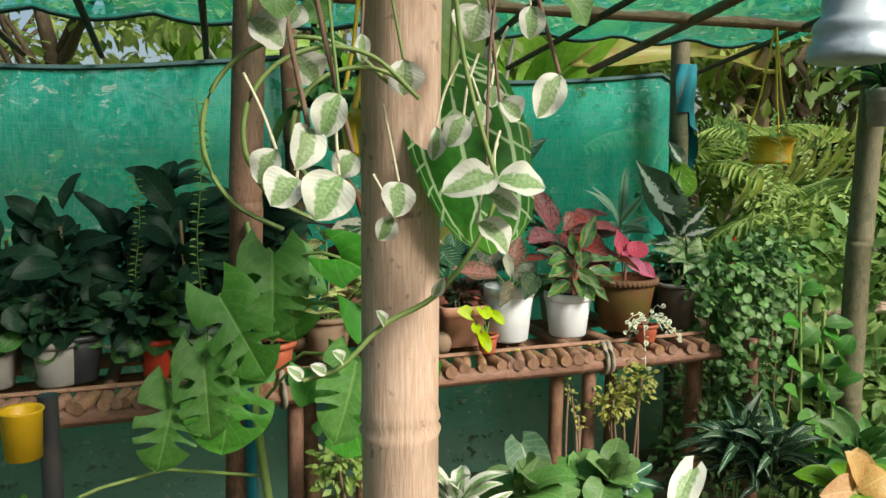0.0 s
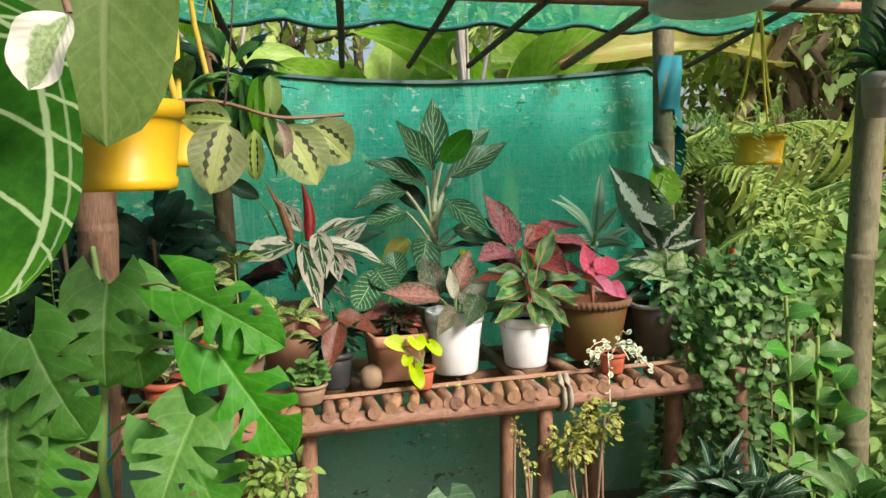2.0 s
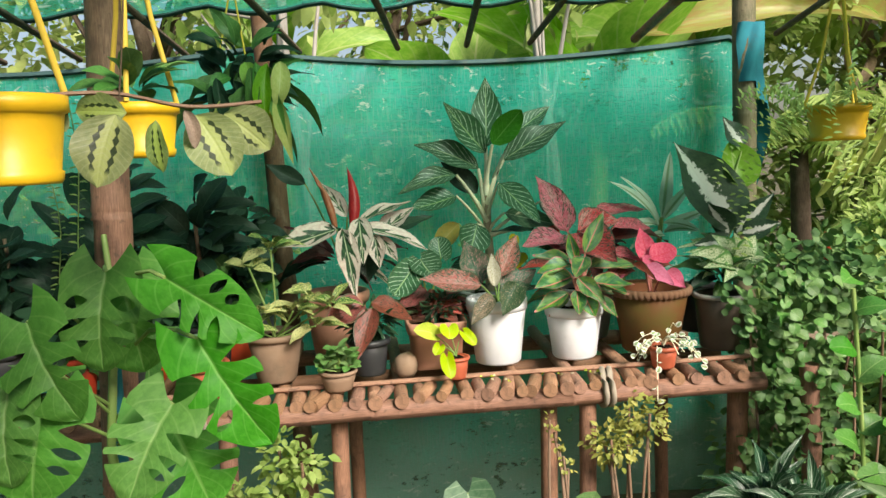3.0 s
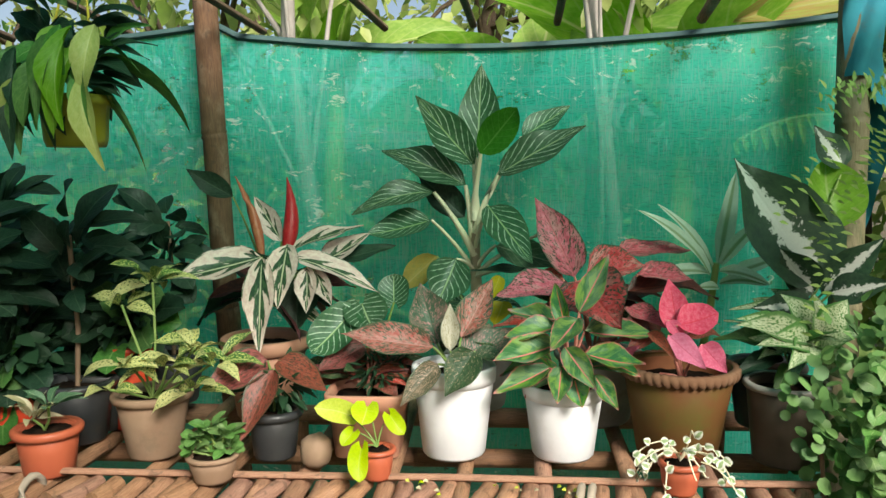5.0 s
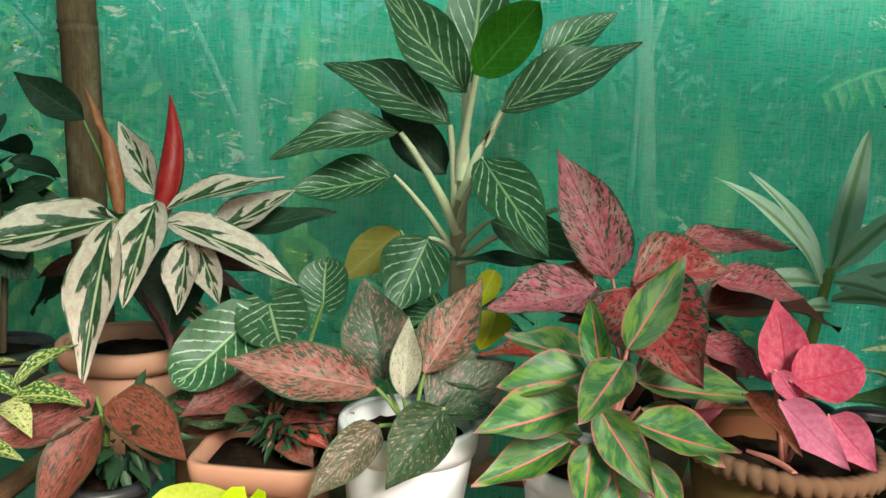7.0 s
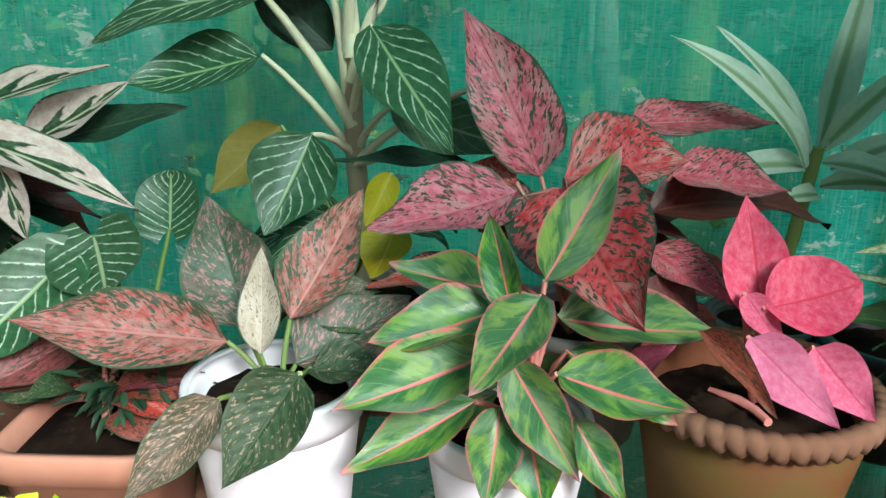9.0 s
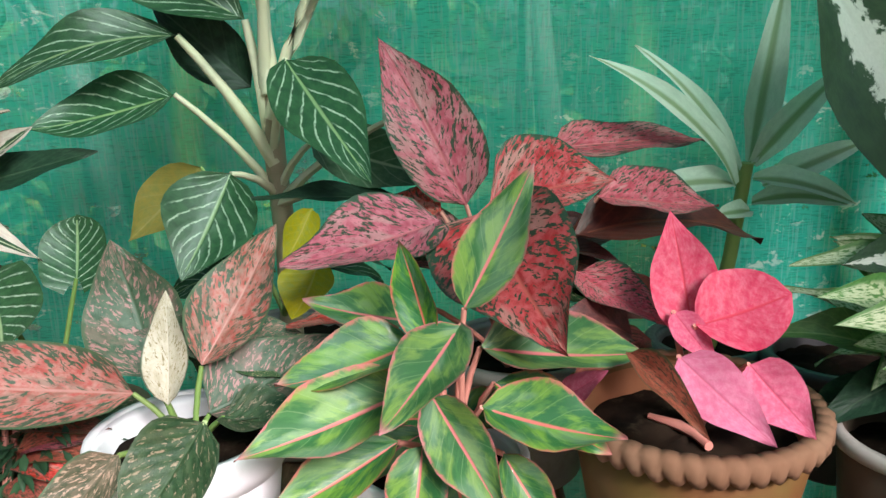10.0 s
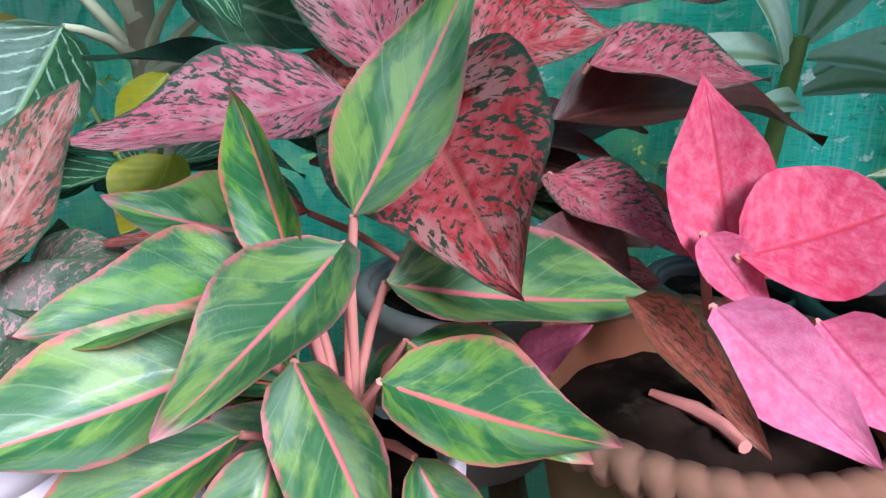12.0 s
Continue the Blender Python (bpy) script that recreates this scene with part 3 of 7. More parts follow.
def lathe_data(profile, n=32, wave=0.0, waves=0):
    """Turns (radius, z) rows round the z axis."""
    verts, faces, uvs = [], [], []
    for j, (r, z) in enumerate(profile):
        for k in range(n + 1):
            a = 2 * math.pi * k / n
            verts.append((r * math.cos(a), r * math.sin(a), z))
            uvs.append((k / n, j / len(profile)))
    w = n + 1
    for j in range(len(profile) - 1):
        for k in range(n):
            faces.append((j * w + k, j * w + k + 1, (j + 1) * w + k + 1, (j + 1) * w + k))
    return verts, faces, uvs


def moved(verts, at):
    at = Vector(at)
    return [Vector(v) + at for v in verts]


def blade_width(shape, v):
    if shape == "lance":
        return max(0.0, math.sin(math.pi * min(1, v ** 0.8))) ** 0.78 * (1 - 0.42 * max(0, v - 0.55) / 0.45)
    if shape == "ovate":
        return max(0.0, math.sin(math.pi * min(1, v ** 0.66))) ** 0.78 * (1 - 0.4 * max(0, v - 0.6) / 0.4)
    if shape == "oval":
        return max(0.0, math.sin(math.pi * v ** 0.95)) ** 0.62
    if shape == "heart":
        return max(0.0, (1 - v)) ** 0.62 * (0.62 + 1.5 * v) * min(1, (v + 0.02) * 9) ** 0.5 if v < 1 else 0.0
    if shape == "strap":
        return min(1, 0.32 + 2.6 * v) * max(0.0, 1 - v ** 3.2) ** 0.8
    return 1.0


LEAVES = {}


def leaf_data(shape, mat, arch=0.12, fold=0.12, wavy=0.02, seed=0, rows=12, cols=6, slim=0.4, loose=1.0):
    """A leaf one unit long from (0,0,0) to (0,1,0) and one wide, its face up."""
    key = (shape, mat.name, arch, fold, wavy, seed, rows, cols, slim, loose)
    if key in LEAVES:
        return LEAVES[key]
    rng = random.Random(seed * 17 + 5)
    peak = max(blade_width(shape, i / 40) for i in range(41))
    twist, sway, ph = rng.uniform(-0.5, 0.5) * loose, rng.uniform(-0.07, 0.07) * loose, rng.uniform(0, 6)
    verts, faces, uvs = [], [], []
    for i in range(rows + 1):
        v = i / rows
        w = blade_width(shape, v) / peak * 0.5
        for k in range(cols + 1):
            s = k / cols * 2 - 1
            y = v
            if shape == "heart":
                y -= 0.26 * (abs(s) ** 1.5) * (1 - v) ** 3
            z = arch * (4 * v * (1 - v)) + 1.6 * slim * fold * abs(s) ** 1.3 * w * 2 * (1 - 0.5 * v)
            z += wavy * math.sin(v * 11 + ph + (2 if s > 0 else 0)) * abs(s) ** 2 + slim * twist * s * w * v
            verts.append((s * w + sway * math.sin(math.pi * v), y, z))
            uvs.append((k / cols, v))
    c = cols + 1
    for i in range(rows):
        for k in range(cols):
            faces.append((i * c + k, i * c + k + 1, (i + 1) * c + k + 1, (i + 1) * c + k))
    LEAVES[key] = mesh("leaf", verts, faces, mat, uvs)
    return LEAVES[key]


def leaf_pose(base, tip, width, face=(0, -0.75, 0.65)):
    base, tip = Vector(base), Vector(tip)
    y = tip - base
    length = y.length
    y.normalize()
    n = Vector(face)
    n = n - y * n.dot(y)
    n.normalize()
    x = y.cross(n)
    return Matrix(((x.x * width, y.x * length, n.x * length, base.x), (x.y * width, y.y * length, n.y * length, base.y), (x.z * width, y.z * length, n.z * length, base.z), (0, 0, 0, 1)))


def put_leaves(parent, rows, shape, mat, arch=0.1, fold=0.15, wavy=0.02, face=(0, -0.75, 0.65), name="leaf", label="", foot=None, stalk=None, grow=1.12, thick=0.003):
    """Leaves from (base, tip, width) rows, some with a roll about the midrib in degrees and a bend; with foot given, each gets a stalk from there."""
    made = []
    for i, (bx, by, bz, tx, ty, tz, w, *turn) in enumerate(rows):
        rng = random.Random(i * 3 + len(rows))
        fc = Vector(face) + Vector((rng.uniform(-0.25, 0.25), 0, rng.uniform(-0.15, 0.15)))
        bend = round(arch * rng.choice((0.7, 1.0, 1.25)), 3)
        if turn:
            axis = (Vector((tx, ty, tz)) - Vector((bx, by, bz))).normalized()
            fc = Vector((0, -0.75, 0.65))
            fc = Matrix.Rotation(radians(turn[0]), 3, axis) @ (fc - axis * fc.dot(axis))
            grow = 1.04
        slim = max(0.1, round(w * grow / (Vector((tx, ty, tz)) - Vector((bx, by, bz))).length, 1))
        if turn:
            bend = round(turn[1] - 0.7 * slim * fold, 3)
        data = leaf_data(shape, mat, bend, fold, wavy, i % 4, slim=slim, loose=0.3 if turn else 1.0)
        ob = part(name, data, parent, label, leaf_pose((bx, by, bz), (tx, ty, tz), w * grow, fc))
        made.append(ob)
        if foot is not None:
            f, b = Vector(foot), Vector((bx, by, bz))
            d = (b - Vector((tx, ty, tz))).normalized()
            mid = f.lerp(b, 0.55) + Vector((0, 0, 0.25 * (b - f).length)) * 0.35 + d * 0.01
            pts = [(1 - s) ** 2 * f + 2 * s * (1 - s) * mid + s * s * b for s in (0, 0.25, 0.5, 0.75, 1)]
            tube("leaf_stalk", pts, [thick * 1.3, thick * 1.1, thick, thick, thick * 0.8], stalk or M_STALK, parent, sides=6)
    return made


def clump_data(leaves, rng, quad=False):
    """Joins many small leaves, each (place, direction, up, length, width), into one mesh's lists."""
    verts, faces = [], []
    for p, d, n, ln, wd in leaves:
        p, d = Vector(p), Vector(d).normalized()
        x = d.cross(Vector(n))
        if x.length < 1e-3:
            x = d.cross(Vector((0.3, 0.5, 0.8)))
        x.normalize()
        n = x.cross(d)
        b = len(verts)
        verts += [p, p + d * ln * 0.35 + x * wd * 0.5 + n * ln * 0.08, p + d * ln * 0.35 - x * wd * 0.5 + n * ln * 0.08, p + d * ln * 0.4 + n * ln * 0.02,
                  p + d * ln * 0.72 + x * wd * 0.34 + n * ln * 0.03, p + d * ln * 0.72 - x * wd * 0.34 + n * ln * 0.03, p + d * ln - n * ln * 0.08]
        faces += [(b, b + 1, b + 3), (b, b + 3, b + 2), (b + 1, b + 4, b + 3), (b + 3, b + 5, b + 2), (b + 4, b + 6, b + 3), (b + 3, b + 6, b + 5)]
    return verts, faces


def rand_dir(rng, up=0.0):
    v = Vector((rng.gauss(0, 1), rng.gauss(0, 1), rng.gauss(0, 1) + up))
    return v.normalized()


def clump(name, spots, mat, parent, rng, per=40, length=0.05, width=0.03, up=0.3, kind="", label=""):
    """Foliage in blobs (centre, radii): leaves on the shell and inside, pointing out and down."""
    rows = []
    for c, r in spots:
        c = Vector(c)
        for _ in range(per):
            d = rand_dir(rng)
            k = rng.uniform(0.35, 1.08)
            p = c + Vector((d.x * r[0], d.y * r[1], d.z * r[2])) * k
            out = (d + rand_dir(rng) * 0.7 + Vector((0, 0, -0.25))).normalized()
            s = rng.uniform(0.6, 1.3)
            rows.append((p, out, Vector((0, -0.35, 1)) + rand_dir(rng) * 0.5, length * s, width * s))
    v, f = clump_data(rows, rng)
    ob = part(name, mesh(name, v, f, mat), parent, label)
    if kind:
        ob["kind"] = kind
    return ob


# ---- the setting ----
def grid_sheet(name, fn, nu, nv, mat, smooth=True):
    verts, faces, uvs = [], [], []
    for i in range(nu + 1):
        for k in range(nv + 1):
            verts.append(fn(i / nu, k / nv))
            uvs.append((i / nu, k / nv))
    for i in range(nu):
        for k in range(nv):
            a = i * (nv + 1) + k
            faces.append((a, a + nv + 1, a + nv + 2, a + 1))
    return mesh(name, verts, faces, mat, uvs, smooth)


def ground_at(u, v):
    s = lambda q: math.copysign(abs(q) ** 4, q) * 3000 + q * 6
    x, y = s(u * 2 - 1), s(v * 2 - 1)
    h = 0.03 * noise.noise(Vector((x * 0.9, y * 0.9, 0))) if abs(x) < 20 and abs(y) < 20 else 0.0
    return (x, y + 2, h - 0.02)


ground = tagged(new("ground", grid_sheet("ground", ground_at, 80, 80, M_GROUND)), "bare brown earth with green patches", "ground", kind="structure")

NET_Y, HEM_Z = 3.0, 1.70


def net_at(u, v):
    x = -3.2 + u * 5.4
    bay = (x - 0.48) / 1.68
    f = bay - math.floor(bay)
    top = HEM_Z - 0.05 * math.sin(math.pi * f) + 0.03 * (f if bay < 2 else 0)
    z = 0.0 + v * top
    y = NET_Y + 0.02 * math.sin(x * 5 + z * 2) * v + 0.012 * noise.noise(Vector((x * 6, z * 5, 2))) + 0.03 * math.sin(math.pi * f)
    return (x, y, z)


rear_net = thing("shade_net_screen", (0.5, NET_Y, 0), "green woven shade net stretched behind the plant bench", "screen")
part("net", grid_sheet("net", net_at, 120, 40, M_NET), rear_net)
hem = [Vector(net_at(i / 90, 1)) + Vector((0, -0.004, 0)) for i in range(91)]
tube("hem", hem, 0.011, M_HEM, rear_net, "dark folded hem", sides=6)


def side_net_at(u, v):
    y = 0.6 + u * 2.4
    return (-1.55 + 0.02 * math.sin(y * 6) * v, y, v * (1.7 - 0.04 * math.sin(math.pi * u)))


# Unseen net added to keep light off the bench's far end.
side_net = thing("added_side_net", (-1.55, 1.8, 0), "unseen green woven shade net added to close and darken the far end of the bench", "screen")
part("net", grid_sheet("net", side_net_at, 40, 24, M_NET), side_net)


def roof_at(u, v):
    x, y = -2.6 + u * 5.0, 1.2 + v * 1.42
    f = (x / 0.33) % 1
    return (x, y, 1.955 + 0.012 * x - 0.111 * (y - 1.25) - 0.03 * math.sin(math.pi * f) * (0.3 + 0.7 * v))


roof = thing("shade_net_roof", (0.0, 2.2, 1.88), "green shade net laid over bamboo rafters as a roof", "roof net")
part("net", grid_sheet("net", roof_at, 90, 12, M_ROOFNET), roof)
tube("hem", [Vector(roof_at(i / 90, 1)) for i in range(91)], 0.011, M_HEM, roof, "dark folded hem", sides=6)


def cane(name, a, b, r, mat, label, gap=0.28, bow=0.0, seed=1, taper=0.92, sides=14, category="pole", group=""):
    t = thing(name, a, label, category, group)
    p, q = bamboo_points(a, b, r, gap, bow, random.Random(seed), taper)
    tube("cane", p, q, mat, t, sides=sides)
    return t


cane("roof_beam", (-2.6, 2.30, 1.775), (2.62, 2.30, 1.835), 0.02, M_POLE, "long brown bamboo beam carrying the net roof", 0.3, 0.01, 2, 1.0)
for i, x in enumerate((-2.25, -1.9, -1.55, -1.2, -0.86, -0.5, -0.2, 0.12, 0.43, 0.77, 1.09, 1.37, 1.72, 2.2)):
    drift = 0.12 + 0.08 * math.sin(i * 5)
    cane("rafter", (x - drift, 1.2, 1.922 + 0.012 * x), (x + drift * 0.8, 3.06, 1.716 + 0.012 * x), 0.0125 + 0.006 * (i == 12), M_BARK if i != 12 else M_POLE, "thin dark rafter sloping under the net roof", 0.4, 0.01, i, 0.85, 8, "rafter", "roof rafters")
cane("front_beam", (-2.3, 0.75, 1.815), (2.4, 0.75, 1.85), 0.02, M_POLE, "long bamboo beam over the path", 0.35, 0.0, 16, 1.0, 12, "beam")

cane("corner_post", (2.13, 2.85, 0), (2.11, 2.85, 1.93), 0.04, M_GREYWOOD, "thick weathered bamboo post at the end of the net", 0.42, 0, 4, 0.98, 16, "post")
cane("net_post", (0.53, 2.93, 0), (0.46, 2.90, 1.9), 0.034, M_BACKPOLE, "dark stained bamboo post holding the net", 0.45, 0.008, 5, 0.95, 16, "post")
cane("net_post", (-1.2, 2.93, 0), (-1.2, 2.90, 1.9), 0.028, M_BACKPOLE, "dark stained bamboo post holding the net", 0.45, 0.008, 6, 0.95, 16, "post")
cane("plant_post", (0.155, 1.98, 0), (0.235, 2.0, 1.86), 0.042, M_POLE, "rough brown post standing among split leaves", 0.5, 0.006, 7, 0.95, 18, "post")
cane("front_post", (0.226, 0.75, -0.27), (0.226, 0.75, 1.98), 0.04, M_BAMBOO, "smooth pale bamboo post in front of the bench", 0.45, 0, 8, 0.98, 28, "post")
cane("side_post", (2.19, 1.97, 0), (2.25, 1.97, 2.15), 0.041, M_GREYWOOD, "tall weathered grey-green post beside the shrubs", 0.5, 0.015, 9, 0.95, 18, "post")
cane("bench_stake", (2.0, 2.2, 0), (1.97, 2.2, 0.72), 0.026, M_POLE, "short bamboo stake beside the bench", 0.2, 0, 10, 1.0, 14, "stake")

cloth = thing("blue_cloth", (2.11, 2.83, 1.3), "teal blue cloth wrapped around the corner post", "cloth")


def cloth_at(u, v):
    a = -2.6 + u * 4.0
    r = 0.05 + 0.012 * math.sin(u * 17 + v * 5) * (1 - v * 0.5)
    drop = 1.75 - v * (0.2 + 0.62 * max(0, u - 0.35) ** 0.8)
    return (2.12 + r * math.cos(a) + (0.03 * v if u > 0.4 else 0), 2.85 + r * math.sin(a), drop)


part("wrap", grid_sheet("wrap", cloth_at, 40, 24, M_BLUECLOTH), cloth)

# ---- the bench ----
bench = thing("plant_bench", (0.7, 2.55, 0), "long bench of tied brown bamboo canes and split slats", "bench")
SHELF = 0.722


def rail(name, a, b, r, seed, gap=0.26):
    p, q = bamboo_points(a, b, r, gap, 0.004, random.Random(seed), 0.96)
    return tube(name, p, q, M_POLE, bench, sides=14)


rail("front_rail", (-2.0, 2.245, 0.66), (1.86, 2.245, 0.667), 0.028, 1)
rail("back_rail", (-2.0, 2.86, 0.66), (1.9, 2.86, 0.667), 0.027, 2)
rail("middle_rail", (-2.0, 2.56, 0.664), (1.88, 2.56, 0.668), 0.022, 3)
for i, (x, y) in enumerate(((1.25, 2.31), (1.352, 2.27), (1.815, 2.31), (0.36, 2.29), (-0.62, 2.29), (-1.6, 2.29), (1.8, 2.84), (0.7, 2.84), (-0.7, 2.84), (0.66, 2.3))):
    p, q = bamboo_points((x, y, 0), (x + 0.004, y, 0.66), 0.024 + 0.006 * (i == 2), 0.24, 0.003, random.Random(i), 1.0)
    tube("leg", p, q, M_POLE, bench, sides=14)
rng = random.Random(11)
x, n = -1.95, 0
while x < 1.86:
    r = rng.uniform(0.015, 0.021)
    long = n % 4 == 0
    y0 = 2.216 + rng.uniform(-0.008, 0.008)
    y1 = 2.9 + rng.uniform(-0.02, 0.02) if long else 2.315 + rng.uniform(-0.02, 0.02)
    dx = rng.uniform(-0.045, 0.005)
    z = SHELF - r - 0.001
    p, q = bamboo_points((x + dx, y0, z - 0.004), (x, y1, z), r, 0.3, 0.002, rng, 1.0)
    tube("slat", p, q, M_SLAT, bench, sides=10)
    n += 1
    x += 2 * r + rng.choice((0.001, 0.003, 0.005, 0.014))
strip = [(-2.0 + 0.35 * k, 2.305 + 0.004 * math.sin(k * 2.3), SHELF + 0.003) for k in range(12)]
tube("edge_strip", strip, 0.0075, M_SLAT, bench, sides=8)
for x in (1.39, 1.41, -0.3, 0.32):
    ring = [(x + 0.004 * math.sin(a * 2), 2.245 + 0.036 * math.cos(a), 0.685 + 0.052 * math.sin(a)) for a in [k * math.pi / 8 for k in range(17)]]
    tube("binding", ring, 0.008, M_TWINE, bench, "grey twine binding", sides=6)

# ---- leaves: base, tip and width in metres ----
GREEN_PINK_TOP = (
    (1.401, 2.420, 1.037, 1.461, 2.425, 1.158, 0.052, 3, 0.03),
    (1.370, 2.410, 1.014, 1.349, 2.403, 1.104, 0.037, -29, 0.03),
    (1.397, 2.410, 1.026, 1.333, 2.300, 0.986, 0.054, 4, 0.03),
    (1.359, 2.420, 1.008, 1.245, 2.376, 0.992, 0.061, 24, 0.03),
    (1.352, 2.400, 0.973, 1.222, 2.320, 0.959, 0.067, 10, 0.03),
    (1.340, 2.400, 0.925, 1.225, 2.335, 0.890, 0.047, 7, 0.03),
    (1.362, 2.450, 1.016, 1.256, 2.474, 1.032, 0.048, 7, 0.03),
    (1.413, 2.400, 0.955, 1.525, 2.350, 0.947, 0.063, -13, 0.03),
    (1.426, 2.430, 0.963, 1.522, 2.387, 0.913, 0.056, -7, 0.03),
    (1.415, 2.440, 0.993, 1.560, 2.410, 0.995, 0.076, -22, 0.03),
)
GREEN_PINK_LOW = (
    (1.371, 2.395, 0.969, 1.424, 2.305, 0.907, 0.051, 18, 0.03),
    (1.362, 2.375, 0.934, 1.348, 2.310, 0.877, 0.048, 2, 0.03),
    (1.387, 2.370, 0.913, 1.398, 2.320, 0.866, 0.049, 10, 0.03),
    (1.430, 2.395, 0.913, 1.473, 2.345, 0.854, 0.039, 3, 0.03),
)
RED_SPECKLED = (
    (1.415, 2.650, 1.079, 1.323, 2.700, 1.264, 0.096, -4, 0.09),
    (1.439, 2.620, 1.085, 1.566, 2.580, 1.114, 0.137, -16, 0.13),
    (1.385, 2.600, 1.073, 1.232, 2.500, 1.058, 0.104, 17, 0.03),
    (1.387, 2.640, 1.075, 1.316, 2.660, 1.083, 0.057, 17, 0.03),
    (1.428, 2.600, 1.077, 1.478, 2.362, 1.018, 0.135, 16, 0.03),
    (1.515, 2.680, 1.134, 1.706, 2.720, 1.134, 0.065, -16, 0.04),
    (1.557, 2.620, 1.089, 1.673, 2.580, 1.082, 0.093, -30, 0.07),
    (1.525, 2.600, 1.049, 1.739, 2.620, 1.033, 0.107, -24, 0.03),
    (1.522, 2.560, 1.023, 1.595, 2.470, 0.996, 0.063, -19, 0.03),
    (1.355, 2.580, 0.991, 1.225, 2.540, 0.984, 0.062, 37, 0.03),
)
HOT_PINK = (
    (1.608, 2.450, 0.991, 1.601, 2.510, 1.096, 0.061, -11, 0.03),
    (1.604, 2.435, 1.008, 1.685, 2.430, 1.036, 0.080, -10, 0.03),
    (1.579, 2.400, 0.994, 1.638, 2.335, 0.943, 0.049, 15, 0.03),
    (1.656, 2.440, 0.967, 1.692, 2.380, 0.923, 0.052, 25, 0.03),
    (1.589, 2.450, 1.016, 1.616, 2.410, 0.979, 0.029, 8, 0.03),
    (1.492, 2.470, 0.925, 1.531, 2.450, 0.962, 0.028, -13, 0.03),
)
PALE_PINK = (
    (1.155, 2.480, 0.969, 1.223, 2.543, 1.089, 0.074, 1, 0.03),
    (1.096, 2.460, 0.953, 0.904, 2.420, 0.990, 0.078, 0, 0.03),
    (1.102, 2.500, 0.950, 1.061, 2.540, 1.080, 0.092, 0, 0.03),
    (1.134, 2.440, 0.949, 1.132, 2.475, 1.046, 0.041, -1, 0.03),
    (1.113, 2.375, 0.937, 1.040, 2.315, 0.866, 0.050, -6, 0.03),
    (1.187, 2.372, 0.965, 1.130, 2.310, 0.889, 0.070, -4, 0.03),
    (1.162, 2.465, 0.927, 1.274, 2.510, 0.985, 0.085, -12, 0.03),
    (1.182, 2.440, 0.935, 1.266, 2.420, 0.946, 0.058, -35, 0.03),
)
VEINED_TALL = (
    (1.183, 2.800, 1.359, 1.195, 2.840, 1.596, 0.101, 1, 0.03),
    (1.177, 2.780, 1.342, 1.038, 2.730, 1.508, 0.092, -13, 0.02),
    (1.194, 2.740, 1.368, 1.282, 2.680, 1.473, 0.081, 36, 0.03),
    (1.237, 2.780, 1.316, 1.453, 2.790, 1.434, 0.094, 5, 0.07),
    (1.298, 2.840, 1.411, 1.422, 2.880, 1.492, 0.072, -2, 0.03),
    (1.155, 2.800, 1.290, 0.943, 2.800, 1.378, 0.089, -5, 0.12),
    (1.076, 2.780, 1.273, 0.878, 2.720, 1.220, 0.074, -3, 0.16),
    (1.071, 2.760, 1.205, 0.913, 2.710, 1.173, 0.094, 11, 0.02),
    (1.211, 2.740, 1.242, 1.315, 2.600, 1.116, 0.092, 0, 0.04),
)
VEINED_LOW = (
    (1.343, 2.720, 1.175, 1.395, 2.660, 1.117, 0.055, -7, 0.03),
    (1.134, 2.740, 1.109, 1.085, 2.660, 1.000, 0.106, -11, 0.07),
)
VEINED_DARK = (
    (1.151, 2.820, 1.208, 1.031, 2.830, 1.319, 0.078, -15, 0.03),
    (1.231, 2.760, 1.141, 1.403, 2.700, 1.097, 0.075, 11, 0.03),
    (1.332, 2.700, 1.082, 1.170, 2.680, 1.090, 0.041, 35, 0.03),
)
TRICOLOR_DARK = (
    (0.830, 2.680, 1.109, 0.986, 2.720, 1.146, 0.055, -9, 0.03),
    (0.586, 2.710, 1.266, 0.466, 2.720, 1.335, 0.054, -15, 0.03),
    (0.758, 2.640, 1.091, 0.762, 2.600, 0.952, 0.109, 0, 0.03),
)
YELLOWED = (
    (1.081, 2.800, 1.110, 0.983, 2.780, 1.020, 0.068, -14, 0.03),
    (1.241, 2.660, 1.078, 1.216, 2.600, 1.030, 0.036, -17, 0.03),
    (1.248, 2.630, 1.022, 1.225, 2.570, 0.980, 0.061, 8, 0.03),
)
TRICOLOR = (
    (0.678, 2.620, 1.127, 0.500, 2.520, 1.090, 0.087, 3, 0.03),
    (0.696, 2.570, 1.131, 0.727, 2.420, 0.940, 0.068, 0, 0.08),
    (0.748, 2.600, 1.159, 0.753, 2.480, 1.030, 0.073, -1, 0.08),
    (0.747, 2.640, 1.145, 0.914, 2.680, 1.197, 0.056, -16, 0.06),
    (0.809, 2.660, 1.108, 0.924, 2.700, 1.178, 0.065, -5, 0.03),
    (0.749, 2.620, 1.127, 0.962, 2.600, 1.046, 0.062, -14, 0.10),
    (0.792, 2.600, 1.106, 0.802, 2.540, 1.009, 0.053, 4, 0.03),
    (0.810, 2.600, 1.100, 0.859, 2.550, 1.025, 0.043, 7, 0.03),
    (0.712, 2.680, 1.159, 0.635, 2.720, 1.268, 0.054, -16, 0.03),
)
TRICOLOR_SPIKES = (
    (0.729, 2.660, 1.131, 0.719, 2.720, 1.314, 0.056, -16, 0.03),
    (0.674, 2.640, 1.131, 0.602, 2.680, 1.318, 0.050, -32, 0.03),
)
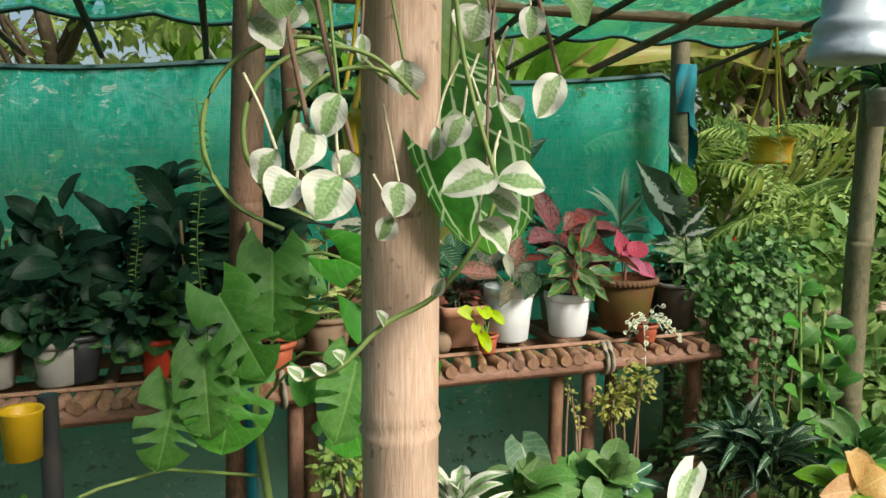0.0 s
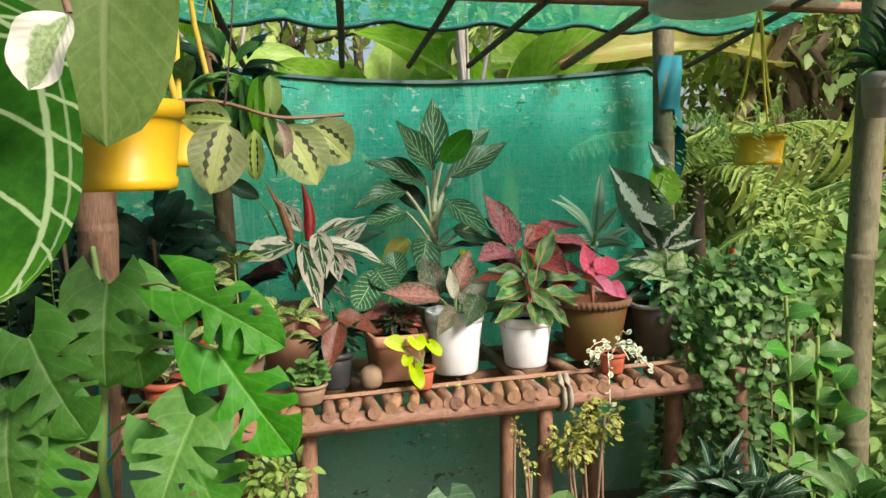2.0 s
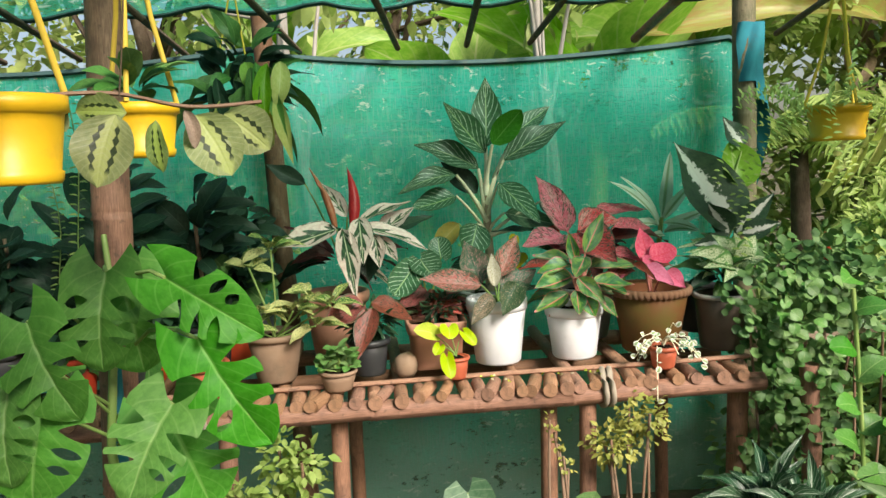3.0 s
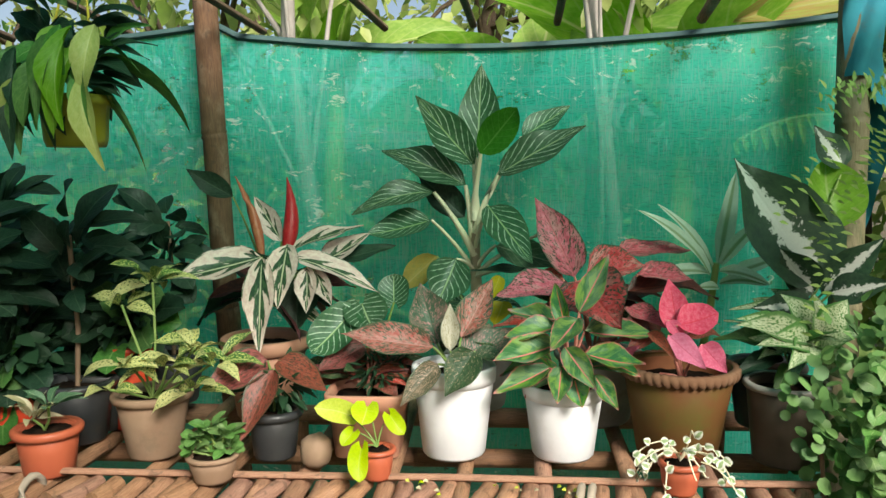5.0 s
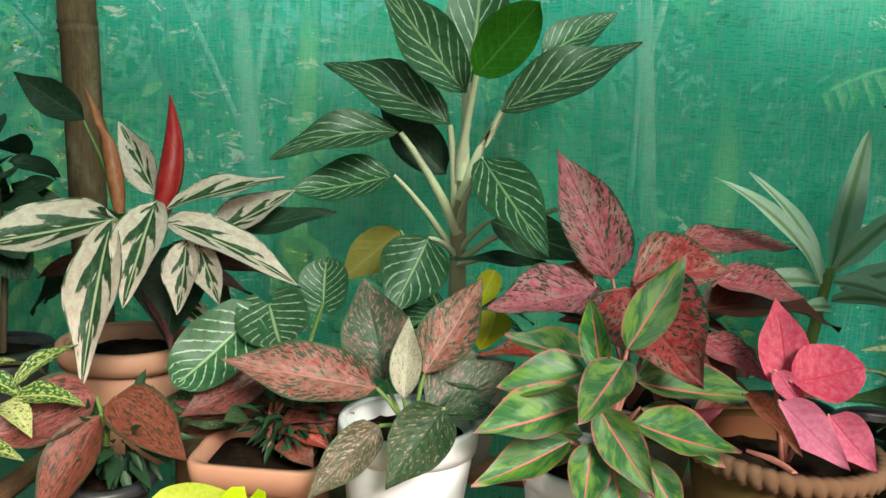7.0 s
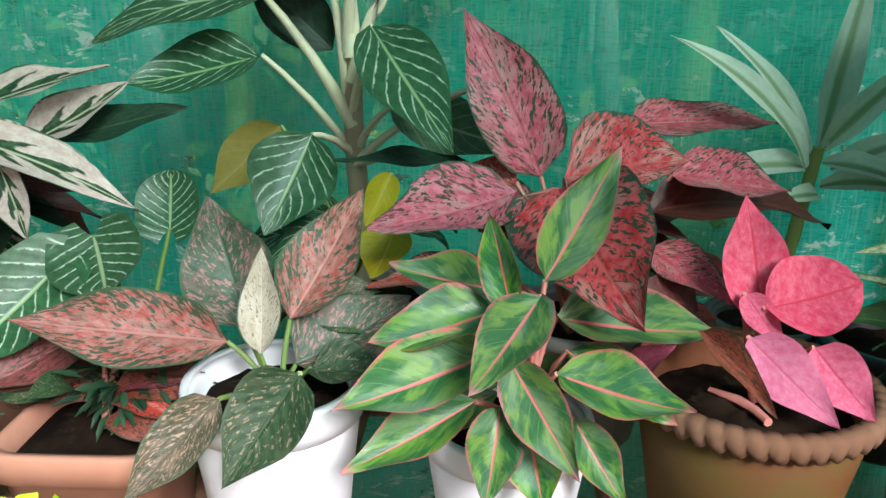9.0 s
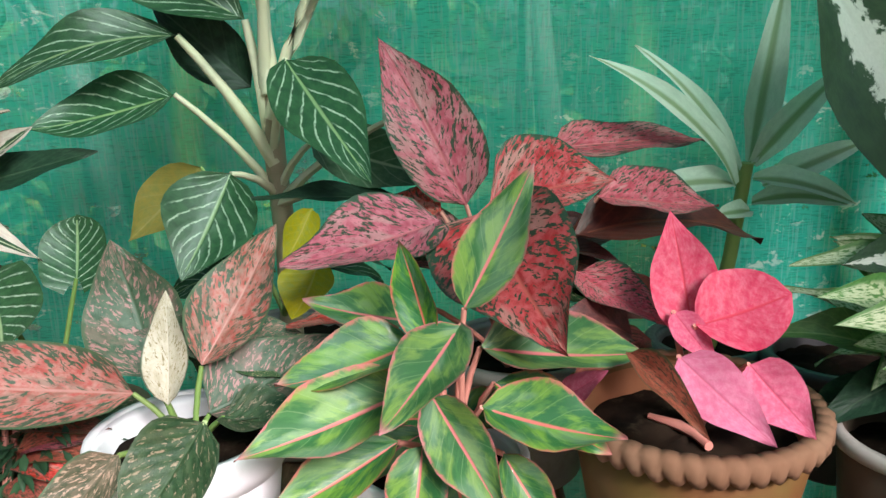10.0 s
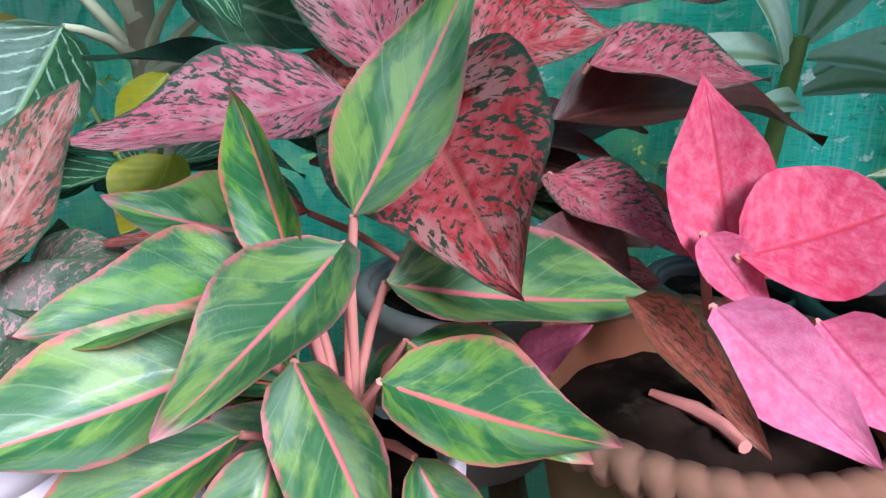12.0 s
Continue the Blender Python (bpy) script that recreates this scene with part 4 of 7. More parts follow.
RED_LOW = (
    (0.746, 2.420, 0.929, 0.630, 2.340, 0.887, 0.087, 1, 0.03),
    (0.771, 2.420, 0.931, 0.886, 2.360, 0.881, 0.070, -13, 0.03),
    (0.770, 2.385, 0.920, 0.722, 2.300, 0.796, 0.067, 5, 0.03),
)
RED_BEHIND_TROUGH = (
    (0.937, 2.520, 0.940, 0.844, 2.440, 0.901, 0.067, 2, 0.03),
    (0.966, 2.500, 0.908, 1.067, 2.470, 0.913, 0.053, -40, 0.03),
    (0.942, 2.530, 0.907, 0.846, 2.460, 0.894, 0.068, 17, 0.03),
    (0.955, 2.530, 0.930, 0.942, 2.500, 0.890, 0.054, 1, 0.03),
)
VEINED_SMALL = (
    (0.927, 2.560, 1.028, 0.961, 2.500, 0.985, 0.096, -3, 0.03),
    (0.995, 2.600, 1.025, 0.992, 2.630, 1.088, 0.072, 1, 0.03),
    (0.898, 2.530, 1.003, 0.833, 2.450, 0.938, 0.090, -14, 0.03),
)
WHITE_SPLASH = (
    (1.975, 2.640, 1.069, 1.776, 2.660, 1.352, 0.219, -4, 0.03),
    (2.044, 2.720, 1.327, 1.983, 2.740, 1.429, 0.082, -3, 0.03),
    (1.976, 2.640, 1.042, 2.091, 2.600, 1.176, 0.081, 2, 0.03),
    (1.949, 2.620, 1.046, 1.863, 2.600, 1.151, 0.086, -20, 0.03),
    (1.978, 2.600, 1.049, 2.081, 2.540, 1.084, 0.075, 7, 0.03),
    (1.942, 2.600, 1.023, 1.787, 2.540, 1.027, 0.064, -11, 0.03),
)
BACKLIT_GREEN = (
    (2.024, 2.680, 1.188, 2.004, 2.720, 1.351, 0.135, 4, 0.03),
)
STRAP = (
    (1.744, 2.720, 1.076, 1.557, 2.680, 1.236, 0.031, 0, 0.14),
    (1.755, 2.740, 1.090, 1.618, 2.720, 1.245, 0.025, 0, 0.11),
    (1.776, 2.760, 1.098, 1.823, 2.800, 1.320, 0.043, 0, 0.03),
    (1.781, 2.760, 1.095, 1.876, 2.740, 1.210, 0.036, 0, 0.16),
    (1.741, 2.720, 1.078, 1.597, 2.640, 1.084, 0.034, 0, 0.11),
    (1.773, 2.740, 1.080, 1.873, 2.680, 1.056, 0.034, 0, 0.15),
    (1.774, 2.740, 1.050, 1.875, 2.700, 1.051, 0.032, 0, 0.21),
    (1.768, 2.730, 1.042, 1.708, 2.680, 1.050, 0.025, 0, 0.05),
    (1.812, 2.800, 1.059, 1.965, 2.840, 1.107, 0.038, 0, 0.06),
)
DUMB_CANE = (
    (1.906, 2.500, 0.956, 1.709, 2.400, 1.017, 0.064),
    (1.906, 2.500, 0.943, 1.755, 2.400, 0.977, 0.058),
    (1.916, 2.500, 0.980, 1.971, 2.500, 1.053, 0.067),
    (1.917, 2.500, 0.956, 1.986, 2.450, 0.986, 0.064),
    (1.925, 2.550, 0.957, 1.849, 2.550, 1.057, 0.061),
    (1.910, 2.480, 0.948, 1.925, 2.380, 0.926, 0.060),
    (1.917, 2.500, 0.968, 1.901, 2.500, 1.065, 0.053),
    (1.933, 2.600, 0.946, 1.806, 2.600, 1.035, 0.063),
    (1.898, 2.480, 0.960, 1.810, 2.380, 0.931, 0.058),
)
LIME = (
    (0.938, 2.320, 0.845, 0.877, 2.280, 0.872, 0.046),
    (0.976, 2.310, 0.866, 0.971, 2.270, 0.843, 0.052),
    (0.949, 2.300, 0.818, 0.932, 2.270, 0.800, 0.032),
    (0.967, 2.290, 0.787, 0.971, 2.240, 0.739, 0.039),
    (1.020, 2.320, 0.847, 1.050, 2.300, 0.814, 0.034),
)
PATTERNED = (
    (0.460, 1.180, 1.403, 0.437, 1.160, 1.318, 0.067),
    (0.535, 1.270, 1.405, 0.577, 1.260, 1.324, 0.072),
    (0.570, 1.280, 1.406, 0.627, 1.280, 1.356, 0.062),
    (0.467, 1.200, 1.406, 0.408, 1.200, 1.410, 0.040),
    (0.495, 1.220, 1.397, 0.495, 1.240, 1.332, 0.027),
    (0.376, 1.200, 1.417, 0.401, 1.180, 1.385, 0.030),
)
SPLIT_LEAVES = (
    (0.241, 1.800, 1.137, 0.230, 1.740, 0.952, 0.176, 2, 0.03),
    (0.376, 1.700, 1.133, 0.553, 1.620, 1.031, 0.141, 21, 0.03),
    (0.116, 1.720, 1.060, 0.205, 1.660, 0.884, 0.167, 15, 0.03),
    (0.435, 1.660, 1.022, 0.560, 1.600, 0.828, 0.166, 19, 0.03),
    (0.390, 1.620, 0.913, 0.324, 1.520, 0.780, 0.164, -4, 0.03),
    (0.078, 1.700, 0.935, 0.084, 1.640, 0.773, 0.147, 3, 0.03),
)
SPLIT_LOW = (
    (0.130, 1.720, 0.912, 0.111, 1.660, 0.728, 0.220),
    (0.017, 1.700, 0.866, -0.021, 1.640, 0.717, 0.154),
    (0.341, 1.760, 0.856, 0.432, 1.700, 0.673, 0.217),
    (-0.219, 1.600, 0.683, -0.236, 1.550, 0.596, 0.179),
    (0.256, 1.850, 1.115, 0.297, 1.800, 0.931, 0.205),
)
POTHOS = (
    (0.138, 0.620, 1.402, 0.124, 0.620, 1.367, 0.025),
    (0.115, 0.630, 1.376, 0.100, 0.610, 1.343, 0.028),
    (0.088, 0.620, 1.358, 0.073, 0.620, 1.332, 0.023),
    (0.102, 0.610, 1.336, 0.080, 0.600, 1.315, 0.029),
    (0.133, 0.600, 1.338, 0.112, 0.590, 1.304, 0.037),
    (0.149, 0.620, 1.356, 0.135, 0.620, 1.337, 0.021),
    (0.204, 0.660, 1.436, 0.203, 0.660, 1.405, 0.028),
    (0.199, 0.660, 1.331, 0.192, 0.650, 1.300, 0.027),
    (0.275, 0.660, 1.486, 0.267, 0.660, 1.454, 0.037),
    (0.325, 0.660, 1.489, 0.323, 0.660, 1.459, 0.023),
    (0.286, 0.640, 1.401, 0.306, 0.640, 1.386, 0.021),
    (0.366, 0.680, 1.432, 0.343, 0.680, 1.389, 0.028),
)
POTHOS_LOW = (
    (0.252, 0.640, 1.388, 0.236, 0.640, 1.361, 0.022),
    (0.272, 0.650, 1.401, 0.262, 0.650, 1.380, 0.023),
    (0.264, 0.600, 1.337, 0.213, 0.590, 1.324, 0.029),
    (0.266, 0.600, 1.333, 0.306, 0.590, 1.326, 0.029),
    (0.261, 0.610, 1.321, 0.292, 0.610, 1.301, 0.024),
    (0.257, 0.620, 1.296, 0.281, 0.610, 1.269, 0.030),
    (0.234, 0.660, 1.379, 0.230, 0.660, 1.349, 0.014),
    (0.193, 0.660, 1.300, 0.180, 0.660, 1.280, 0.019),
    (0.167, 0.660, 1.456, 0.167, 0.660, 1.431, 0.012),
    (0.072, 0.640, 1.458, 0.098, 0.640, 1.438, 0.033),
    (0.110, 0.660, 1.435, 0.128, 0.660, 1.412, 0.027),
    (0.287, 0.660, 1.417, 0.287, 0.660, 1.397, 0.018),
)
NETTED_HEART = (
    (0.285, 0.760, 1.424, 0.297, 0.680, 1.260, 0.139, -9, 0.03),
)
PLAIN_HEART = (
    (0.362, 1.000, 1.582, 0.345, 1.000, 1.369, 0.130),
)
CORNER_LEAVES = (
    (1.654, 1.450, 0.513, 1.612, 1.450, 0.616, 0.076),
    (1.673, 1.460, 0.506, 1.678, 1.470, 0.611, 0.067),
    (1.663, 1.450, 0.504, 1.731, 1.420, 0.551, 0.084),
    (1.655, 1.450, 0.497, 1.481, 1.400, 0.537, 0.071),
    (1.674, 1.450, 0.479, 1.624, 1.400, 0.464, 0.067),
)
ARROW_LEAVES = (
    (0.972, 2.000, 0.525, 0.990, 1.920, 0.424, 0.120),
    (1.058, 1.950, 0.462, 1.060, 1.880, 0.379, 0.103),
    (1.141, 1.950, 0.477, 1.152, 1.900, 0.390, 0.096),
    (1.464, 1.850, 0.434, 1.364, 1.800, 0.331, 0.081),
    (1.161, 1.850, 0.426, 1.116, 1.800, 0.371, 0.102),
)
DUMB_CANE_NEAR = (
    (1.882, 2.540, 0.940, 1.731, 2.480, 1.014, 0.056),
    (1.871, 2.520, 0.928, 1.751, 2.440, 0.983, 0.047),
    (1.902, 2.600, 0.988, 1.751, 2.580, 1.015, 0.040),
    (1.930, 2.620, 0.962, 1.812, 2.620, 1.034, 0.042),
    (1.854, 2.520, 0.929, 1.770, 2.440, 0.936, 0.032),
    (1.932, 2.640, 0.994, 1.869, 2.660, 1.050, 0.042),
)

# ---- pots ----


def pot_parts(parent, at, r_top, r_bottom, height, mat, rim_mat=None, rim=0.008, lip=0.018, soil=0.86, wobble=0, n=36):
    """A round pot: tapered wall with thickness, a rolled rim and soil inside."""
    k = height
    prof = [(0.0, 0.0), (r_bottom * 0.93, 0.0), (r_bottom, 0.006), (r_bottom + (r_top - r_bottom) * 0.5, k * 0.5), (r_top - 0.002, k - lip),
            (r_top - 0.003, k - lip + 0.001), (r_top - 0.006, k - 0.002), (r_top - 0.012, k - 0.01), (r_bottom + (r_top - r_bottom) * 0.6 - 0.006, k * 0.55)]
    v, f, u = lathe_data(prof, n)
    part("pot", mesh("pot", moved(v, at), f, mat, u), parent)
    ring = [(r_top - 0.006, k - lip), (r_top + rim * 0.6, k - lip + 0.001), (r_top + rim, k - lip * 0.6), (r_top + rim, k - 0.004), (r_top + rim * 0.5, k), (r_top - 0.006, k), (r_top - 0.008, k - lip)]
    v, f, u = lathe_data(ring, n)
    if wobble:
        out = []
        for p in v:
            a = math.atan2(p[1], p[0])
            s = abs(math.sin(a * wobble * 0.5 + p[2] * 60)) ** 0.6 - 0.6
            far = 0.014 if math.hypot(p[0], p[1]) > r_top else 0.004
            out.append((p[0] * (1 + far * s), p[1] * (1 + far * s), p[2] + (0.002 if p[2] > k - lip * 0.5 else -0.008) * s))
        v = out
        inner = [(r_top - 0.0065, k - 0.004), (r_top - 0.0125, k - 0.011), (r_bottom + (r_top - r_bottom) * 0.6 - 0.0065, k * 0.56)]
        iv, fi, ui = lathe_data(inner, 64)
        part("inner_wall", mesh("inner_wall", moved(iv, at), [q[::-1] for q in fi], M_CLAYIN, ui), parent, "bare clay inner wall")
    part("rim", mesh("rim", moved(v, at), f, rim_mat or mat, u), parent, "frilled clay rim" if wobble else "")
    rng = random.Random(int(at[0] * 1000))
    rs = r_bottom + (r_top - r_bottom) * soil - 0.007
    v, f, u = lathe_data([(rs * (1 - j / 9), k * soil + 0.006 * math.sin(j * 0.3)) for j in range(10)], 40)
    v = [(p[0], p[1], p[2] + 0.006 * noise.noise(Vector(p) * 60 + Vector(at) * 9) + 0.003 * noise.noise(Vector(p) * 190)) for p in v]
    part("soil", mesh("soil", moved(v, at), f, M_SOIL, u), parent)


def potted(name, at, label, category="potted plant", group="plants on the bench"):
    return thing(name, at, label, category, group)


# white pot with dusky pink leaves
at = (1.14, 2.46, SHELF)
p = potted("potted_aglaonema", at, "dusky pink speckled aglaonema in a white plastic pot")
pot_parts(p, at, 0.088, 0.068, 0.194, M_WHITEPOT, lip=0.035, rim=0.003)
for i, m in ((0, M_PINKMOTTLE), (1, M_PINKMOTTLE), (2, M_GREYMOTTLE), (3, M_CREAMMOTTLE), (4, M_DUSKY), (5, M_DARKMOTTLE), (6, M_GREYMOTTLE), (7, M_DARKMOTTLE)):
    put_leaves(p, PALE_PINK[i:i + 1], "ovate" if i > 3 else "lance", m, 0.1, 0.22, 0.03, foot=(1.146, 2.46, 0.88), stalk=M_STALK, face=((0.2 if i % 2 else -0.2), -0.75, 0.65))

# white pot with green and pink leaves
at = (1.374, 2.46, SHELF)
p = potted("potted_aglaonema", at, "green aglaonema with pink edges in a white plastic pot")
pot_parts(p, at, 0.084, 0.066, 0.158, M_WHITEPOT, lip=0.03, rim=0.003)
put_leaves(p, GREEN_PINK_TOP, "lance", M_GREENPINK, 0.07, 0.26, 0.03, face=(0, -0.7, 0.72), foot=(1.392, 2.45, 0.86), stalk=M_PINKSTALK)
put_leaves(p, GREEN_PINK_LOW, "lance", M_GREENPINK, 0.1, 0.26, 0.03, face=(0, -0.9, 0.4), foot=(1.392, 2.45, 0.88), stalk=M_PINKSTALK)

# terracotta pot with red speckled and hot pink leaves
at = (1.618, 2.476, SHELF)
p = potted("terracotta_planter", at, "hot pink foliage plant in a mossy frilled terracotta pot")
pot_parts(p, at, 0.115, 0.084, 0.197, M_TERRA, M_TERRARIM, 0.01, 0.023, 0.8, 44, 352)
for i, r in enumerate(HOT_PINK):
    put_leaves(p, (r,), "oval" if i == 1 else "ovate", M_HOTPINK, 0.08, 0.1, 0.03, foot=(1.63, 2.49, 0.87) if i != 5 else None, stalk=M_PINKSTALK)
tube("fallen_stalk", [(1.585, 2.5, 0.889), (1.608, 2.478, 0.889), (1.618, 2.458, 0.889), (1.622, 2.434, 0.89)], [0.003, 0.0055, 0.005, 0.0045], M_PINKSTALK, p, "fallen pink stalk", 8)
put_leaves(p, ((1.535, 2.40, 1.0, 1.578, 2.318, 0.962, 0.026, 0, 0.1),), "lance", M_DULLRED, 0.05, 0.45, 0.03, name="dead_leaf", label="curled dead leaf")
at = (1.48, 2.7, SHELF)
p = potted("potted_aglaonema", at, "large red speckled aglaonema in a grey plastic pot")
pot_parts(p, at, 0.1, 0.075, 0.17, M_GREYPOT)
red = put_leaves(p, RED_SPECKLED, "ovate", M_SPECKLED, 0.09, 0.15, 0.025, face=(0, -0.8, 0.6), foot=(1.46, 2.66, 0.88), stalk=M_PINKSTALK)
red[7].data = leaf_data("lance", M_MAROON, 0.1, 0.2, 0.03, 1)
red[7]["label"] = "dark maroon leaf underside"

# tall silver-veined plant
at = (1.18, 2.8, SHELF)
p = potted("potted_tall_plant", at, "tall dark green plant with silver veins and cream stalks")
pot_parts(p, at, 0.1, 0.075, 0.16, M_GREYPOT)
tube("stem", [(1.18, 2.8, 0.85), (1.183, 2.8, 1.0), (1.178, 2.8, 1.12), (1.182, 2.8, 1.2)], [0.016, 0.015, 0.014, 0.01], M_TANSTEM, p, "ringed pale tan stem", 10)
for i, r in enumerate(VEINED_TALL + VEINED_LOW + VEINED_DARK[1:]):
    b = Vector(r[:3])
    a = Vector((1.178 + 0.006 * math.sin(i * 2.1), 2.8 - 0.006 * math.cos(i * 2.1), max(1.06, min(1.2, b.z - 0.13 - 0.3 * abs(b.x - 1.18)))))
    w = 0.0105 if b.z > 1.25 else 0.0075
    m = a.lerp(b, 0.5) + Vector((0, 0, 0.012))
    tube("leaf_stalk", [a, a.lerp(m, 0.5) + Vector((0, 0, 0.004)), m, m.lerp(b, 0.6) + Vector((0, 0, 0.002)), b], [w * 0.95, w * 0.8, w * 0.65, w * 0.55, w * 0.45], M_PALESTALK, p, sides=7)
tall = put_leaves(p, VEINED_TALL, "lance", M_SILVER, 0.1, 0.14, 0.02, face=(0, -0.85, 0.5))
tall[2].data = leaf_data("oval", M_MONSTERA, -0.05, 0.2, 0.02, 2, loose=0.3)
tall[2]["label"] = "plain green young leaf"
put_leaves(p, VEINED_LOW, "lance", M_SILVER, 0.1, 0.14, 0.02)
put_leaves(p, VEINED_DARK[::2], "lance", M_DARK, 0.1, 0.14, 0.02, label="dark leaf underside")
put_leaves(p, VEINED_DARK[1:2], "lance", M_GREYGREEN, 0.1, 0.14, 0.02, label="grey-green leaf underside")
put_leaves(p, YELLOWED, "lance", M_YELLOWED, 0.1, 0.2, 0.03, name="yellowed_leaf", label="old yellow leaf", foot=(1.18, 2.76, 0.92))

# tricolor plant
at = (0.66, 2.7, SHELF)
p = potted("potted_tricolor_plant", at, "plant with cream striped leaves and crimson spikes in a clay pot")
pot_parts(p, at, 0.1, 0.075, 0.2, M_CLAY, rim=0.01, lip=0.035)
put_leaves(p, TRICOLOR, "lance", M_TRICOLOR, 0.12, 0.2, 0.02, foot=(0.69, 2.68, 1.0), stalk=M_STALK, face=(0, -0.8, 0.6))
put_leaves(p, TRICOLOR_DARK, "lance", M_DARK, foot=(0.69, 2.68, 1.0), label="dark leaf underside")
for (bx, by, bz, tx, ty, tz, w, *_), m in zip(TRICOLOR_SPIKES, (M_REDSPIKE, M_ORANGE)):
    a, b = Vector((bx, by, bz)), Vector((tx, ty, tz))
    pts = [a.lerp(b, k / 7) + Vector((0.012 * math.sin(k * 0.45), 0, 0)) for k in range(8)]
    tube("spike", pts, [(0.8 if m is M_REDSPIKE else 0.6) * w * q for q in (0.26, 0.36, 0.42, 0.4, 0.34, 0.25, 0.14, 0.02)], m, p, "rolled crimson leaf" if m is M_REDSPIKE else "rolled orange leaf", 10)

# dark pot with dumb cane
at = (1.83, 2.44, SHELF)
p = potted("potted_dumb_cane", at, "cream speckled dumb cane in a dark brown pot")
pot_parts(p, at, 0.08, 0.062, 0.17, M_BROWNPOT, M_GREYRIM, 0.006, 0.014)
put_leaves(p, DUMB_CANE, "lance", M_CANE, 0.14, 0.15, 0.02, foot=(1.84, 2.45, 0.88))
put_leaves(p, DUMB_CANE_NEAR, "lance", M_CANE, 0.12, 0.15, 0.02, foot=(1.85, 2.46, 0.88), face=(0, -0.6, 0.8))

at = (1.87, 2.68, SHELF)
p = potted("potted_white_splash_plant", at, "dark green plant with white splashed leaves")
pot_parts(p, at, 0.085, 0.065, 0.15, M_BLACKPOT)
put_leaves(p, WHITE_SPLASH, "ovate", M_SPLASH, 0.08, 0.12, 0.02, foot=(1.88, 2.68, 0.87), face=(-0.2, -0.9, 0.4))
# The brighter green stands for light coming through this leaf from behind.
put_leaves(p, BACKLIT_GREEN, "oval", M_YOUNG, 0.05, 0.3, 0.02, foot=(1.88, 2.68, 0.87), label="bright green leaf with backlight put into its colour", face=(-0.2, -0.9, 0.3))

at = (1.74, 2.77, SHELF)
p = potted("potted_strap_plant", at, "pale strap-leaved plant in a black pot")
pot_parts(p, at, 0.075, 0.06, 0.14, M_BLACKPOT)
tube("stem", [(1.74, 2.77, 0.84), (1.755, 2.75, 0.98), (1.765, 2.74, 1.1)], [0.01, 0.009, 0.008], M_STALK, p, sides=8)
put_leaves(p, STRAP, "strap", M_STRAP, 0.16, 0.25, 0.01, face=(0, -0.6, 0.8), grow=0.95)

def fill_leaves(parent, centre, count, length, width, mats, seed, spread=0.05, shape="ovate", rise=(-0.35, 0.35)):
    """Lower, half-hidden leaves that crowd a plant's heart; dark ones stand in for shade."""
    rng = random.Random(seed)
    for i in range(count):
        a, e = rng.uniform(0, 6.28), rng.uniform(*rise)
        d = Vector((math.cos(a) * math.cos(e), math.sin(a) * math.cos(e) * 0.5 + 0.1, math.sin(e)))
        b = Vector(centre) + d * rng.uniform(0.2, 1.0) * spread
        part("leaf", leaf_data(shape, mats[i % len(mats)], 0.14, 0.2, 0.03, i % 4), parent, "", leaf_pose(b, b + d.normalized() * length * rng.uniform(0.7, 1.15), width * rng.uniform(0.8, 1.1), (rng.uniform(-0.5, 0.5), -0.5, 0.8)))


def owner(x, y):
    """The potted plant that stands nearest to a place on the bench."""
    return min((o for o in scene.objects if o.get("group") == "plants on the bench"), key=lambda o: (o.location.x - x) ** 2 + (o.location.y - y) ** 2)


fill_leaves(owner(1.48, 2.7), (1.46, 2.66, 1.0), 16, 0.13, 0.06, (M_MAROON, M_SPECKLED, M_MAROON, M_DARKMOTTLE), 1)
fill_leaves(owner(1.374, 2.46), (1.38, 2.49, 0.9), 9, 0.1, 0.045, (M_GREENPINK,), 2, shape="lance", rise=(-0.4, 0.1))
fill_leaves(owner(1.14, 2.46), (1.15, 2.54, 0.95), 6, 0.09, 0.045, (M_DARKMOTTLE, M_GREYMOTTLE), 3, shape="lance")
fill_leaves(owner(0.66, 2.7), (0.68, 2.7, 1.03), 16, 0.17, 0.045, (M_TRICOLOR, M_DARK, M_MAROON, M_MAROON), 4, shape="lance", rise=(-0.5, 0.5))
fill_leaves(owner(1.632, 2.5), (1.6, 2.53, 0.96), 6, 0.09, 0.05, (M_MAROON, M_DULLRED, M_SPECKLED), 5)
fill_leaves(owner(1.83, 2.44), (1.86, 2.5, 0.93), 14, 0.13, 0.045, (M_CANE, M_MID, M_DARK), 6, shape="lance")
fill_leaves(owner(1.18, 2.8), (1.18, 2.78, 0.98), 7, 0.15, 0.06, (M_SILVER,), 7, shape="lance", rise=(-0.4, 0.1))

# low pots along the front
at = (0.995, 2.31, SHELF)
p = potted("potted_lime_creeper", at, "lime green creeper in a small orange-red pot")
pot_parts(p, at, 0.034, 0.026, 0.062, M_REDPOT, lip=0.01, rim=0.004)
put_leaves(p, LIME, "heart", M_LIME, 0.1, 0.15, 0.02, foot=(0.995, 2.31, 0.785), face=(0, -0.9, 0.4), thick=0.0016, grow=1.02)

